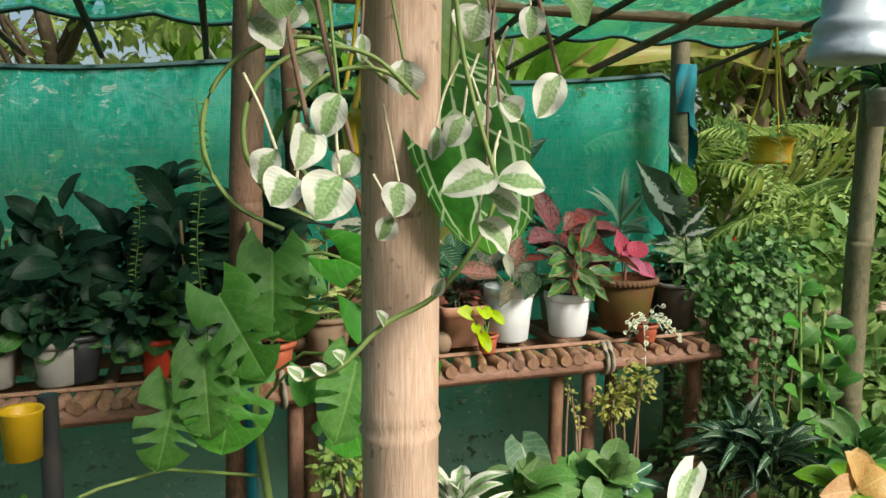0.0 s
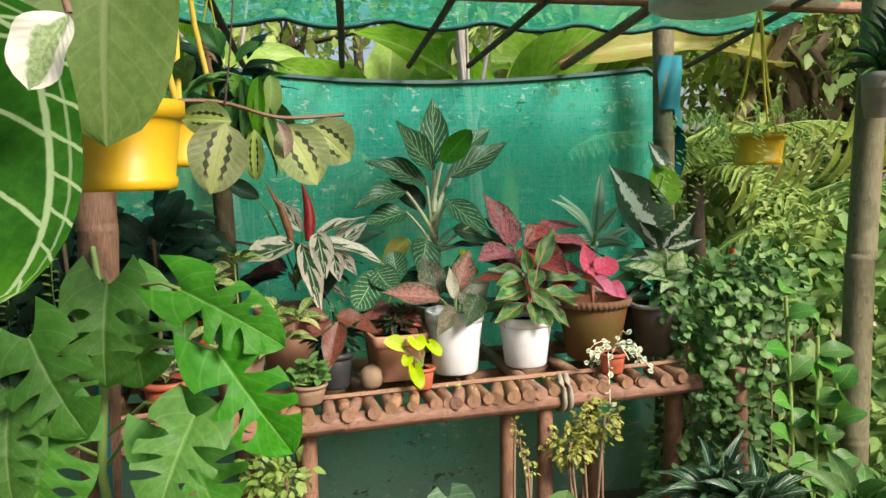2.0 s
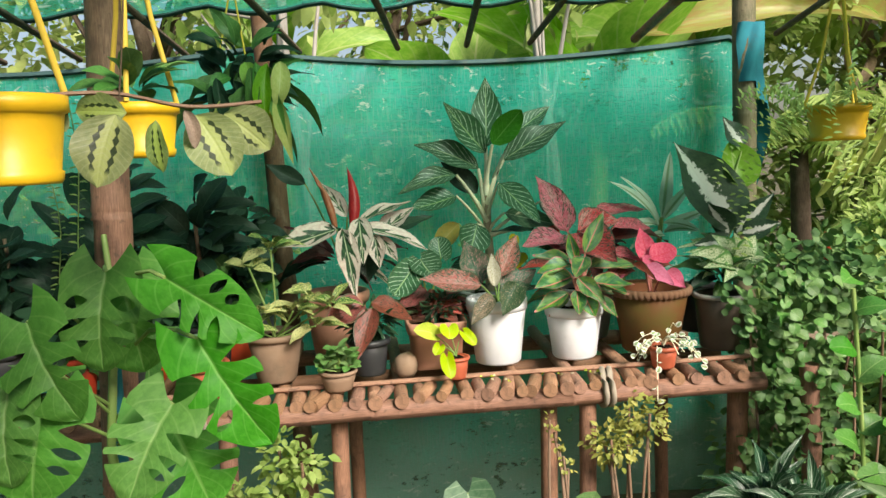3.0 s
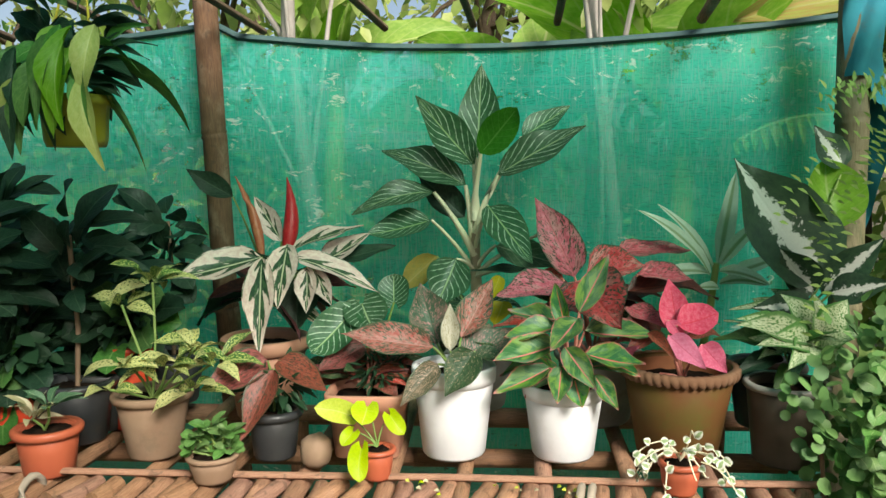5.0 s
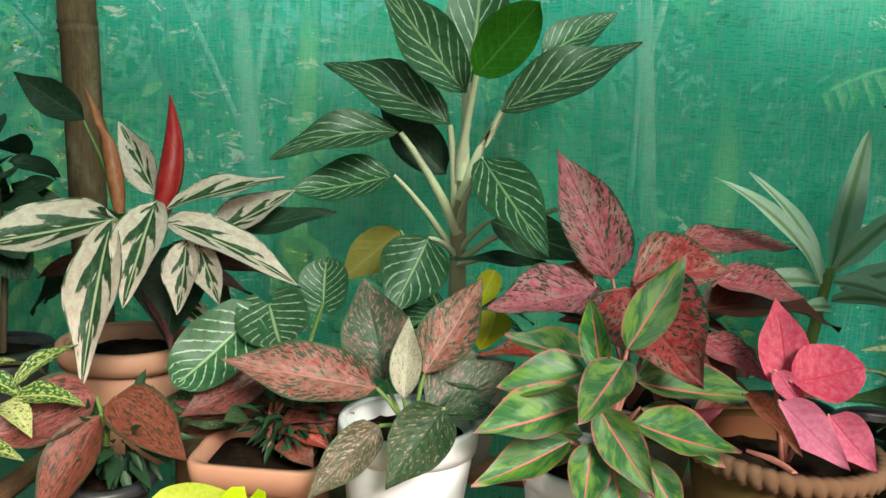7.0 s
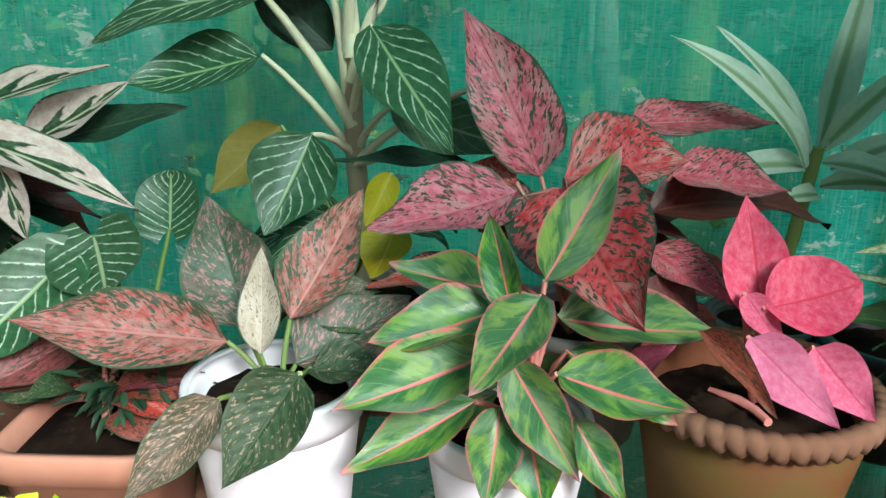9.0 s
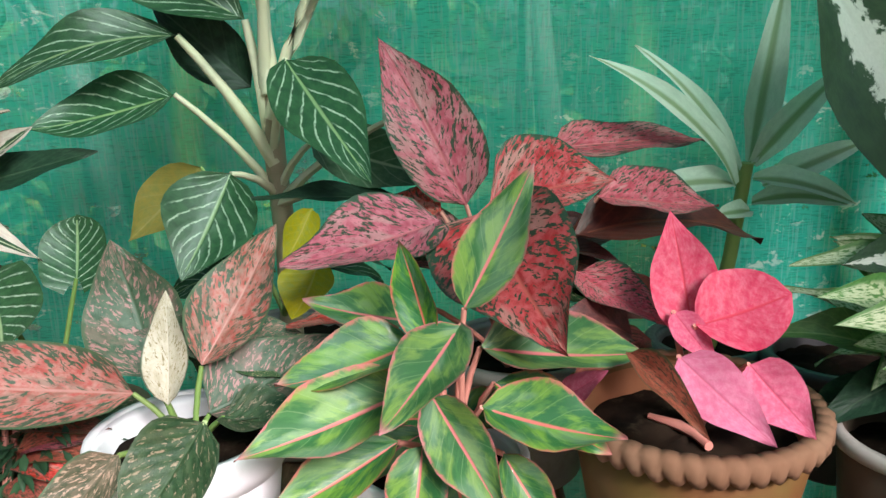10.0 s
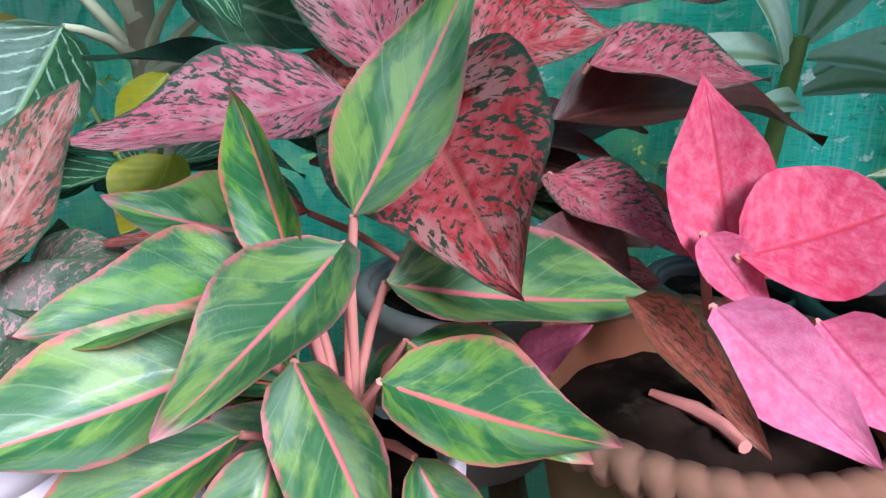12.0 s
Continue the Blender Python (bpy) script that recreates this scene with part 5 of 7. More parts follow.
at = (1.577, 2.27, SHELF)
p = potted("potted_trailing_plant", at, "cream trailing plant in a small orange-red pot")
pot_parts(p, at, 0.039, 0.031, 0.062, M_REDPOT, lip=0.012, rim=0.003)
rng = random.Random(5)
for i in range(12):
    a = rng.uniform(0, 6.28)
    pts = [Vector((at[0], at[1], at[2] + 0.06))]
    d = Vector((math.cos(a), -abs(math.sin(a)) * 0.5, 1.4)).normalized()
    for k in range(6):
        pts.append(pts[-1] + d * 0.02)
        d = (d + Vector((0.1 * math.cos(a), 0, -0.5)) + rand_dir(rng) * 0.3).normalized()
    tube("runner", pts, 0.0013, M_PALESTALK, p, sides=5)
    for q in pts[2:]:
        if rng.random() < 0.75:
            e = rand_dir(rng) * 0.017 + Vector((0, -0.006, 0.002))
            part("leaf", leaf_data("oval", M_VARIEG, 0.1, 0.2, 0.03, i % 3, 6, 4), p, "", leaf_pose(q, q + e, 0.015, (rng.uniform(-0.5, 0.5), -0.8, 0.5)))
for dx, dz in ((0.075, -0.005), (-0.035, -0.09)):
    pts = [Vector((at[0] + 0.03 * (1 if dx > 0 else -1), at[1] - 0.03, at[2] + 0.07)).lerp(Vector((at[0] + dx * 1.3, at[1] - 0.07, at[2] + dz + 0.01)), k / 5) + Vector((0, 0, 0.02 * math.sin(k * 0.6))) for k in range(6)]
    tube("runner", pts, 0.0015, M_PALESTALK, p, sides=5)
    for q in pts[1:]:
        part("leaf", leaf_data("oval", M_VARIEG, 0.1, 0.2, 0.03, 1, 6, 4), p, "", leaf_pose(q, q + rand_dir(rng) * 0.02, 0.016, (0, -0.8, 0.5)))

trough = potted("clay_trough", (0.955, 2.47, SHELF), "pinkish clay trough holding red-leaved plants")
vv, ff = [], []
for z, sx, sy in ((0, 0.068, 0.062), (0.004, 0.07, 0.064), (0.105, 0.079, 0.073), (0.107, 0.086, 0.08), (0.137, 0.089, 0.083), (0.14, 0.087, 0.081), (0.14, 0.079, 0.073), (0.115, 0.077, 0.071)):
    for k in range(32):
        a = 2 * math.pi * k / 32
        c, s = math.cos(a), math.sin(a)
        vv.append((0.955 + sx * math.copysign(abs(c) ** 0.3, c), 2.47 + sy * math.copysign(abs(s) ** 0.3, s), SHELF + z))
for j in range(7):
    for k in range(32):
        ff.append((j * 32 + k, j * 32 + (k + 1) % 32, (j + 1) * 32 + (k + 1) % 32, (j + 1) * 32 + k))
part("pot", mesh("pot", vv, ff, M_CLAY), trough)
part("soil", mesh("soil", [v for v in vv[-32:]], [tuple(range(32))], M_SOIL), trough)
put_leaves(trough, RED_BEHIND_TROUGH, "ovate", M_DULLRED, 0.1, 0.2, 0.02, foot=(0.95, 2.48, 0.84), stalk=M_PINKSTALK)
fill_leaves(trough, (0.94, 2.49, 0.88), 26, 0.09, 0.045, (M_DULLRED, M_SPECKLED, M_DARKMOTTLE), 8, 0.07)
# Dark foliage added behind the trough to deepen its shaded gaps.
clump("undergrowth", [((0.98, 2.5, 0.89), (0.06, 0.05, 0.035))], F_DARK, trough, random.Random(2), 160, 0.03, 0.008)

p = potted("potted_veined_creeper", (0.96, 2.62, SHELF), "green creeper with white veins in a brown pot")
pot_parts(p, (0.96, 2.62, SHELF), 0.075, 0.06, 0.14, M_BROWNCLAY)
put_leaves(p, VEINED_SMALL, "heart", M_SILVER, 0.1, 0.15, 0.02, foot=(0.95, 2.6, 0.87), face=(0, -0.85, 0.5))

at = (0.757, 2.42, SHELF)
p = potted("potted_red_leaf_plant", at, "plant with dull red leaves in a black pot")
pot_parts(p, at, 0.055, 0.045, 0.105, M_BLACKPOT)
put_leaves(p, RED_LOW, "ovate", M_DULLRED, 0.1, 0.2, 0.02, foot=(0.757, 2.42, 0.82), face=(0, -0.85, 0.5))
# Dark foliage added low in the plant, standing in for shade.
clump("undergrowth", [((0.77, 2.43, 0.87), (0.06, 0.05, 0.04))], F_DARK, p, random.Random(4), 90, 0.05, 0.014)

lump = thing("clay_lump", (0.858, 2.37, SHELF), "rounded brown clay lump resting on the slats", "clay lump")
v, f, u = lathe_data([(0.0, 0.0), (0.022, 0.0), (0.031, 0.012), (0.034, 0.03), (0.029, 0.05), (0.016, 0.064), (0.0, 0.067)], 20)
v = [Vector(q) * (1 + 0.1 * noise.noise(Vector(q) * 50)) for q in v]
part("lump", mesh("lump", moved(v, (0.858, 2.37, SHELF)), f, M_BROWNCLAY, u), lump)


def rosette(parent, centre, count, length, width, mat, shape, seed, rise=(0.0, 1.2), foot=None, arch=0.12, stalk=None, squash=(1, 1, 1)):
    rng = random.Random(seed)
    c = Vector(centre)
    for i in range(count):
        a = i * 2.4 + rng.uniform(-0.3, 0.3)
        e = rng.uniform(*rise)
        d = Vector((math.cos(a) * math.cos(e) * squash[0], math.sin(a) * math.cos(e) * squash[1], math.sin(e) * squash[2]))
        ln = length * rng.uniform(0.7, 1.2)
        b = c + d * ln * 0.18
        part("leaf", leaf_data(shape, mat, arch, 0.15, 0.02, i % 4, 8, 4), parent, "", leaf_pose(b, b + d * ln, width * rng.uniform(0.8, 1.15), (rng.uniform(-0.3, 0.3), -0.45, 0.9)))
    if foot is not None:
        tube("stem", [foot, Vector(foot).lerp(c, 0.5) + Vector((0.006, 0, 0)), c], 0.003, stalk or M_STALK, parent, sides=6)


at = (0.668, 2.29, SHELF - 0.002)
p = potted("potted_rosette_plant", at, "low rosette plant with small round leaves in a mossy bowl")
pot_parts(p, at, 0.05, 0.038, 0.055, M_BROWNCLAY, lip=0.01, rim=0.003)
for i, (dx, dz) in enumerate(((0, 0.075), (-0.035, 0.06), (0.035, 0.062), (0.0, 0.105), (0.025, 0.09), (-0.028, 0.088))):
    rosette(p, (at[0] + dx, at[1] - 0.01 * (i % 2), at[2] + dz), 9, 0.036, 0.022, M_ROUND, "oval", 20 + i, (-0.3, 0.9), foot=(at[0], at[1], at[2] + 0.045))

at = (0.492, 2.42, SHELF)
p = potted("potted_gold_dust_plant", at, "yellow speckled gold dust plant in a brown clay pot")
pot_parts(p, at, 0.078, 0.055, 0.14, M_BROWNCLAY)
spots = ((0.494, 2.44, 1.094), (0.433, 2.42, 1.048), (0.605, 2.38, 0.966), (0.552, 2.36, 0.929), (0.463, 2.37, 0.937), (0.439, 2.34, 0.885), (0.65, 2.37, 0.939), (0.612, 2.34, 0.888))
for i, s in enumerate(spots):
    rosette(p, s, (10, 5, 8, 6, 6, 4, 6, 6)[i], 0.085, 0.034, M_GOLD, "lance", 40 + i, (-0.5, 0.45), foot=(at[0], at[1], at[2] + 0.12), arch=0.14)

at = (0.307, 2.33, SHELF - 0.01)
p = potted("potted_small_pale_plant", at, "small pale-leaved plant in an orange clay pot")
pot_parts(p, at, 0.062, 0.05, 0.1, M_REDPOT, lip=0.018)
rosette(p, (0.29, 2.31, 0.83), 12, 0.06, 0.02, M_CREAM, "lance", 61, (0.0, 1.0), foot=(0.3, 2.33, 0.8))
rosette(p, (0.33, 2.3, 0.86), 9, 0.055, 0.02, M_GREYGREEN, "lance", 62, (0.0, 1.0), foot=(0.3, 2.33, 0.8))

# far pots at the dark end
for x, y, r, h, mat, lab in ((-0.282, 2.4, 0.075, 0.13, M_GREYPOT, "grey pot"), (-0.022, 2.36, 0.045, 0.12, M_BRIGHTRED, "bright red pot"), (-0.45, 2.42, 0.07, 0.14, M_GREYPOT, "grey pot"), (0.12, 2.5, 0.06, 0.13, M_BRIGHTRED, "bright red pot"), (0.36, 2.6, 0.06, 0.2, M_BRIGHTRED, "bright red pot"), (-0.75, 2.45, 0.08, 0.14, M_BROWNCLAY, "brown clay pot")):
    p = potted("potted_ivy", (x, y, SHELF), "lobed dark ivy in a " + lab)
    pot_parts(p, (x, y, SHELF), r, r * 0.78, h, mat)
    rng = random.Random(int(x * 100) + 300)
    for i in range(26):
        d = rand_dir(rng, 0.5)
        d.y = -abs(d.y) * 0.6
        b = Vector((x, y, SHELF + h + 0.03)) + d * rng.uniform(0.02, 0.1)
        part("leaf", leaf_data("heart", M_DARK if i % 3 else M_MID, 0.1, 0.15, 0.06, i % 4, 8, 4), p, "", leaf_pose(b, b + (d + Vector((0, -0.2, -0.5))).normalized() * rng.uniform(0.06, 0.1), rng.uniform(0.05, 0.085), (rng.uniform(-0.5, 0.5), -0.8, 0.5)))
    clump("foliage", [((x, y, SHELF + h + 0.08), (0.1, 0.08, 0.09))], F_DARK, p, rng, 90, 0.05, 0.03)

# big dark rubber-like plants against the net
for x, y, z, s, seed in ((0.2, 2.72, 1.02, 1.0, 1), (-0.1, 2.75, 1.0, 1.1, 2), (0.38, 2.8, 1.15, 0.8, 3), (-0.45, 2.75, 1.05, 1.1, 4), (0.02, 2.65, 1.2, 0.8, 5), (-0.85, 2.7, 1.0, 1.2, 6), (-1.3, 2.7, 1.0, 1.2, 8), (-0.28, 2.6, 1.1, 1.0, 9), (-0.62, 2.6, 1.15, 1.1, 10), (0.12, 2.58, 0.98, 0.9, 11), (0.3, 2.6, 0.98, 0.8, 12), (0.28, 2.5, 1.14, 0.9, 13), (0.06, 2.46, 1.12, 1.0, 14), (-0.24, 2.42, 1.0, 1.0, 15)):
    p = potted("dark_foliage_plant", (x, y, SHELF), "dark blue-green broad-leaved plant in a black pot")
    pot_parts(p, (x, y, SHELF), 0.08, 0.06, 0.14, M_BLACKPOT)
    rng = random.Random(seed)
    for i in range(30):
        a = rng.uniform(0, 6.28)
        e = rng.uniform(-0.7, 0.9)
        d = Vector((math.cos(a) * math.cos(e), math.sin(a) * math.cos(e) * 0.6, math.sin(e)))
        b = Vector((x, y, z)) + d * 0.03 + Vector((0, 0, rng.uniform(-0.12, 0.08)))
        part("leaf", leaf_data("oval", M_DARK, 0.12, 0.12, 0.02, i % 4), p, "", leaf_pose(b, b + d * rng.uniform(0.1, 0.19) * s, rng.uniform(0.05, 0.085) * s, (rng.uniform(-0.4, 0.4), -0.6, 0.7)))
    tube("stem", [(x, y, SHELF + 0.1), (x + 0.01, y, (SHELF + z) / 2 + 0.05), (x, y, z + 0.05)], 0.006, M_BROWNSTEM, p, sides=6)

# ---- split-leaf creeper ----


def split_leaf_data(seed, mat):
    """A broad heart leaf with a drawn-out tip, holed and notched between its side veins."""
    rng = random.Random(seed)
    slots = []
    for sd in (-1, 1):
        q0 = rng.uniform(0.2, 0.28)
        for k in range(3):
            opened = rng.random() < 0.78
            slots.append((q0 + (0.19 + rng.uniform(-0.015, 0.02)) * k, rng.uniform(0.22, 0.4), 1.5 if opened else rng.uniform(0.74, 0.9), rng.uniform(0.04, 0.058), sd))
    wid = lambda q: min(1, (q + 0.05) * 7) ** 0.5 * max(0.0, 1 - q) ** 0.7 * (0.85 + 0.95 * q) / 0.9
    verts, faces, uvs = [], [], []
    nu = 26
    for sd in (-1, 1):
        mine = sorted([s for s in slots if s[4] == sd])
        lines = [0.0, 0.06, 0.12]
        for s, *_ in mine:
            lines += [s - 0.075, (s, -1), (s, 1), s + 0.075]
        lines = sorted(lines, key=lambda q: (q[0] + 0.001 * q[1]) if isinstance(q, tuple) else q) + [0.84, 0.88, 0.91, 0.94, 0.97, 1.0]
        grid = []
        for ln in lines:
            row = []
            for k in range(nu + 1):
                c = k / nu
                q = ln if not isinstance(ln, tuple) else ln[0]
                edge = 1.0
                if isinstance(ln, tuple):
                    sl = [m for m in mine if m[0] == q][0]
                    if sl[1] < c < sl[2]:
                        q += ln[1] * sl[3] * math.sin(math.pi * min(1, (c - sl[1]) / (sl[2] - sl[1]))) ** 0.7
                    if sl[2] > 1:
                        edge = 0.97
                w = wid(min(1, max(0, q))) * 0.5 * edge
                y = q + 0.3 * c * (1 - q) * min(1, q * 3) - 0.3 * c ** 1.5 * (1 - q) ** 4
                x = sd * c * w
                z = 0.1 * math.sin(math.pi * min(1, q)) - 0.12 * q * q + 0.16 * c * w * 2 - 0.2 * c * c * w + 0.012 * math.sin(q * 26 + c * 3 + seed)
                row.append(len(verts))
                verts.append((x, y, z))
                uvs.append((0.5 + sd * c * 0.5, q))
            grid.append(row)
        for j in range(len(lines) - 1):
            a, b = lines[j], lines[j + 1]
            gap = isinstance(a, tuple) and isinstance(b, tuple) and a[0] == b[0]
            for k in range(nu):
                if gap:
                    continue
                q = (grid[j][k], grid[j][k + 1], grid[j + 1][k + 1], grid[j + 1][k])
                faces.append(q if sd > 0 else q[::-1])
    return mesh("leaf", verts, faces, mat, uvs)


SPLITS = [split_leaf_data(s, M_MONSTERA) for s in (2, 5, 9, 12, 15)]
creeper = thing("split_leaf_creeper", (0.2, 1.9, 0), "bright green split-leaf creeper climbing the brown post", "climbing plant")
tube("stem", [(0.22, 1.9, 0), (0.24, 1.85, 0.4), (0.2, 1.86, 0.75), (0.22, 1.9, 1.05), (0.2, 1.94, 1.2)], [0.012, 0.011, 0.01, 0.009, 0.006], M_STALK, creeper, "ringed green stem", 8)
for i, (bx, by, bz, tx, ty, tz, w, *turn) in enumerate(SPLIT_LEAVES + SPLIT_LOW):
    fc = Vector((0, -0.75, 0.65)) if turn else Vector((0.15, -0.8, 0.55))
    axis = (Vector((tx, ty, tz)) - Vector((bx, by, bz))).normalized()
    fc = Matrix.Rotation(radians(turn[0] if turn else 0), 3, axis) @ (fc - axis * fc.dot(axis))
    part("leaf", SPLITS[i % 5], creeper, "", leaf_pose((bx, by, bz), (tx, ty, tz), w * 0.92, fc))
    a, b = Vector((0.21, 1.88, bz - 0.1)), Vector((bx, by, bz))
    m = a.lerp(b, 0.5) + Vector((0, 0, 0.05))
    tube("leaf_stalk", [a, a.lerp(m, 0.6), m, m.lerp(b, 0.6) + Vector((0, 0, 0.01)), b], 0.004, M_STALK, creeper, sides=6)
tube("support_pipe", [(0.19, 1.93, 0), (0.2, 1.94, 1.1)], 0.014, M_BLUECLOTH, creeper, "teal support pipe", 10)

# ---- hanging and foreground plants ----


def vine(parent, points, r, mat, name="vine"):
    pts = [Vector(p) for p in points]
    out = []
    for i in range(len(pts) - 1):
        p0, p1, p2, p3 = pts[max(i - 1, 0)], pts[i], pts[i + 1], pts[min(i + 2, len(pts) - 1)]
        for k in range(5):
            s = k / 5
            out.append(0.5 * (2 * p1 + (p2 - p0) * s + (2 * p0 - 5 * p1 + 4 * p2 - p3) * s * s + (3 * p1 - p0 - 3 * p2 + p3) * s ** 3))
    out.append(pts[-1])
    return tube(name, out, r, mat, parent, sides=6)


pothos = thing("hanging_pothos", (0.24, 0.66, 1.83), "cream and green variegated pothos trailing from above around the bamboo post", "hanging plant")
put_leaves(pothos, POTHOS, "oval", M_VARIEG, 0.1, 0.2, 0.05, face=(-0.1, -0.9, 0.35), grow=1.15)
put_leaves(pothos, POTHOS_LOW, "oval", M_VARIEG, 0.1, 0.2, 0.05, face=(0.1, -0.9, 0.35), grow=1.15)
rng = random.Random(31)
ends = [Vector(r[:3]) for r in POTHOS + POTHOS_LOW]
for i, e in enumerate(ends):
    if i % 5 > 1:
        s = Vector((e.x + rng.uniform(-0.03, 0.03), e.y + 0.02, e.z + rng.uniform(0.03, 0.07)))
        vine(pothos, [s, s.lerp(e, 0.6) + Vector((0, 0.004, 0.006)), e], 0.0012, M_PALESTALK)
        continue
    top = Vector((0.2 + 0.12 * rng.random(), 0.66 + rng.uniform(-0.04, 0.03), 1.83))
    mid = Vector((e.x + rng.uniform(-0.03, 0.03), e.y + 0.015, e.z + 0.12))
    vine(pothos, [top, Vector((mid.x + rng.uniform(-0.02, 0.02), mid.y, 1.62)), mid, e], 0.0014 + 0.0008 * (i % 2), M_BROWNSTEM if i % 3 else M_STALK)
for dx, dy, r0 in ((-0.03, 0, 0.075), (-0.005, 0.01, 0.06), (-0.05, 0.02, 0.085)):
    vine(pothos, [(0.17 + dx + r0 * math.cos(a), 0.64 + dy, 1.37 + r0 * math.sin(a) * 0.95) for a in [0.6 + k * 0.55 for k in range(8)]], 0.0021, M_STALK)
vine(pothos, [(0.30, 0.66, 1.33), (0.27, 0.66, 1.27), (0.235, 0.67, 1.225), (0.19, 0.68, 1.20), (0.15, 0.68, 1.165), (0.115, 0.68, 1.155)], 0.0026, M_STALK, "runner")
for q, d in (((0.19, 0.68, 1.2), (-0.01, -0.01, 0.016)), ((0.15, 0.675, 1.17), (-0.012, -0.012, 0.014)), ((0.135, 0.675, 1.16), (-0.014, 0, 0.01)), ((0.115, 0.68, 1.155), (-0.014, 0, 0.014)), ((0.235, 0.67, 1.225), (0.006, -0.01, 0.02))):
    part("leaf", leaf_data("oval", M_VARIEG, 0.1, 0.3, 0.03, 2, 6, 4), pothos, "", leaf_pose(q, Vector(q) + Vector(d), 0.012, (0, -0.8, 0.5)))
rng = random.Random(8)
for i in range(16):
    q = Vector((0.22 + rng.uniform(-0.16, 0.15), 0.66 + rng.uniform(-0.04, 0.04), 1.52 + rng.uniform(-0.06, 0.18)))
    part("leaf", leaf_data("oval", M_VARIEG if i % 3 else M_ROUND, 0.1, 0.2, 0.05, i % 4), pothos, "", leaf_pose(q, q + Vector((rng.uniform(-0.03, 0.03), -0.005, -rng.uniform(0.02, 0.045))), 0.032, (rng.uniform(-0.4, 0.4), -0.9, 0.3)))

heart = thing("hanging_heart_leaf_plant", (0.33, 0.8, 1.83), "plant with one large heart leaf netted in pale veins", "hanging plant")
put_leaves(heart, NETTED_HEART, "heart", M_NETTED, 0.05, 0.1, 0.02, face=(0.05, -0.95, 0.15), grow=1.0, foot=(0.33, 0.8, 1.82), thick=0.004)
put_leaves(heart, PLAIN_HEART, "heart", M_UNDER, 0.06, 0.1, 0.02, face=(0.3, -0.9, 0.1), grow=1.0, foot=(0.36, 0.98, 1.84), thick=0.004, label="plain green underside of a leaf")

enamel = thing("hanging_basin", (0.886, 0.825, 1.83), "blue-white enamel pot hanging from the roof", "hanging pot")
v, f, u = lathe_data([(0.0, 1.468), (0.045, 1.468), (0.056, 1.472), (0.056, 1.478), (0.055, 1.49), (0.049, 1.495), (0.049, 1.508), (0.051, 1.513), (0.048, 1.522), (0.04, 1.53), (0.04, 1.56), (0.043, 1.64), (0.046, 1.645), (0.041, 1.645), (0.038, 1.57), (0.0, 1.56)], 36)
part("basin", mesh("basin", moved(v, (0.886, 0.825, 0.012)), f, M_BLUEWHITE, u), enamel)
for a in (0.3, 2.4, 4.5):
    tube("cord", [(0.886 + 0.043 * math.cos(a), 0.825 + 0.043 * math.sin(a), 1.652), (0.884, 0.78, 1.835)], 0.002, M_TWINE, enamel, sides=5)


def yellow_pot(x, y, z, r, h, label):
    t = thing("hanging_pot", (x, y, z), label, "hanging pot", "yellow hanging pots")
    prof = [(0.0, 0.0), (r * 0.8, 0.0), (r * 0.84, 0.004), (r * 0.86, h * 0.14), (r * 0.82, h * 0.16), (r * 0.92, h * 0.7), (r * 0.94, h * 0.8), (r * 1.02, h * 0.82), (r * 1.02, h), (r * 0.95, h), (r * 0.9, h * 0.8), (r * 0.82, h * 0.3), (0.0, h * 0.28)]
    v, f, u = lathe_data(prof, 36)
    part("pot", mesh("pot", moved(v, (x, y, z)), f, M_YELLOWPOT, u), t)
    v, f, u = lathe_data([(r * 0.92, h * 0.86), (r * 0.5, h * 0.92), (0.0, h * 0.93)], 24)
    part("soil", mesh("soil", moved(v, (x, y, z)), f, M_SOIL, u), t)
    for a in (0.5, 2.6, 4.7):
        tube("hanger", [(x + r * math.cos(a), y + r * math.sin(a), z + h), (x + r * 0.5 * math.cos(a), y + r * 0.5 * math.sin(a), z + h + 0.14), (x, y, min(1.87, z + h + 0.4))], 0.0045, M_ROPE, t, "yellow hanger strand", 6)
    return t


hp = yellow_pot(0.345, 1.15, 1.325, 0.068, 0.1, "yellow plastic hanging pot with patterned leaves")
put_leaves(hp, PATTERNED, "oval", M_PATTERN, 0.06, 0.1, 0.03, face=(0, -0.95, 0.25), grow=1.05)
vine(hp, [(0.36, 1.16, 1.425), (0.45, 1.2, 1.43), (0.53, 1.26, 1.415), (0.62, 1.28, 1.42)], 0.0028, M_BROWNSTEM, "runner")
vine(hp, [(0.46, 1.2, 1.425), (0.47, 1.2, 1.5), (0.48, 1.2, 1.6)], 0.0012, M_BARK, "thread")
part("dead_leaf", leaf_data("oval", M_DRY, 0.1, 0.5, 0.03, 1), hp, "brown dry leaf", leaf_pose((0.525, 1.25, 1.41), (0.535, 1.25, 1.36), 0.02, (0.4, -0.9, 0)))
hp2 = yellow_pot(0.40, 1.52, 1.355, 0.062, 0.085, "yellow plastic hanging pot beside the post")
rosette(hp2, (0.40, 1.5, 1.46), 14, 0.08, 0.035, M_MID, "oval", 71, (-0.2, 0.9))

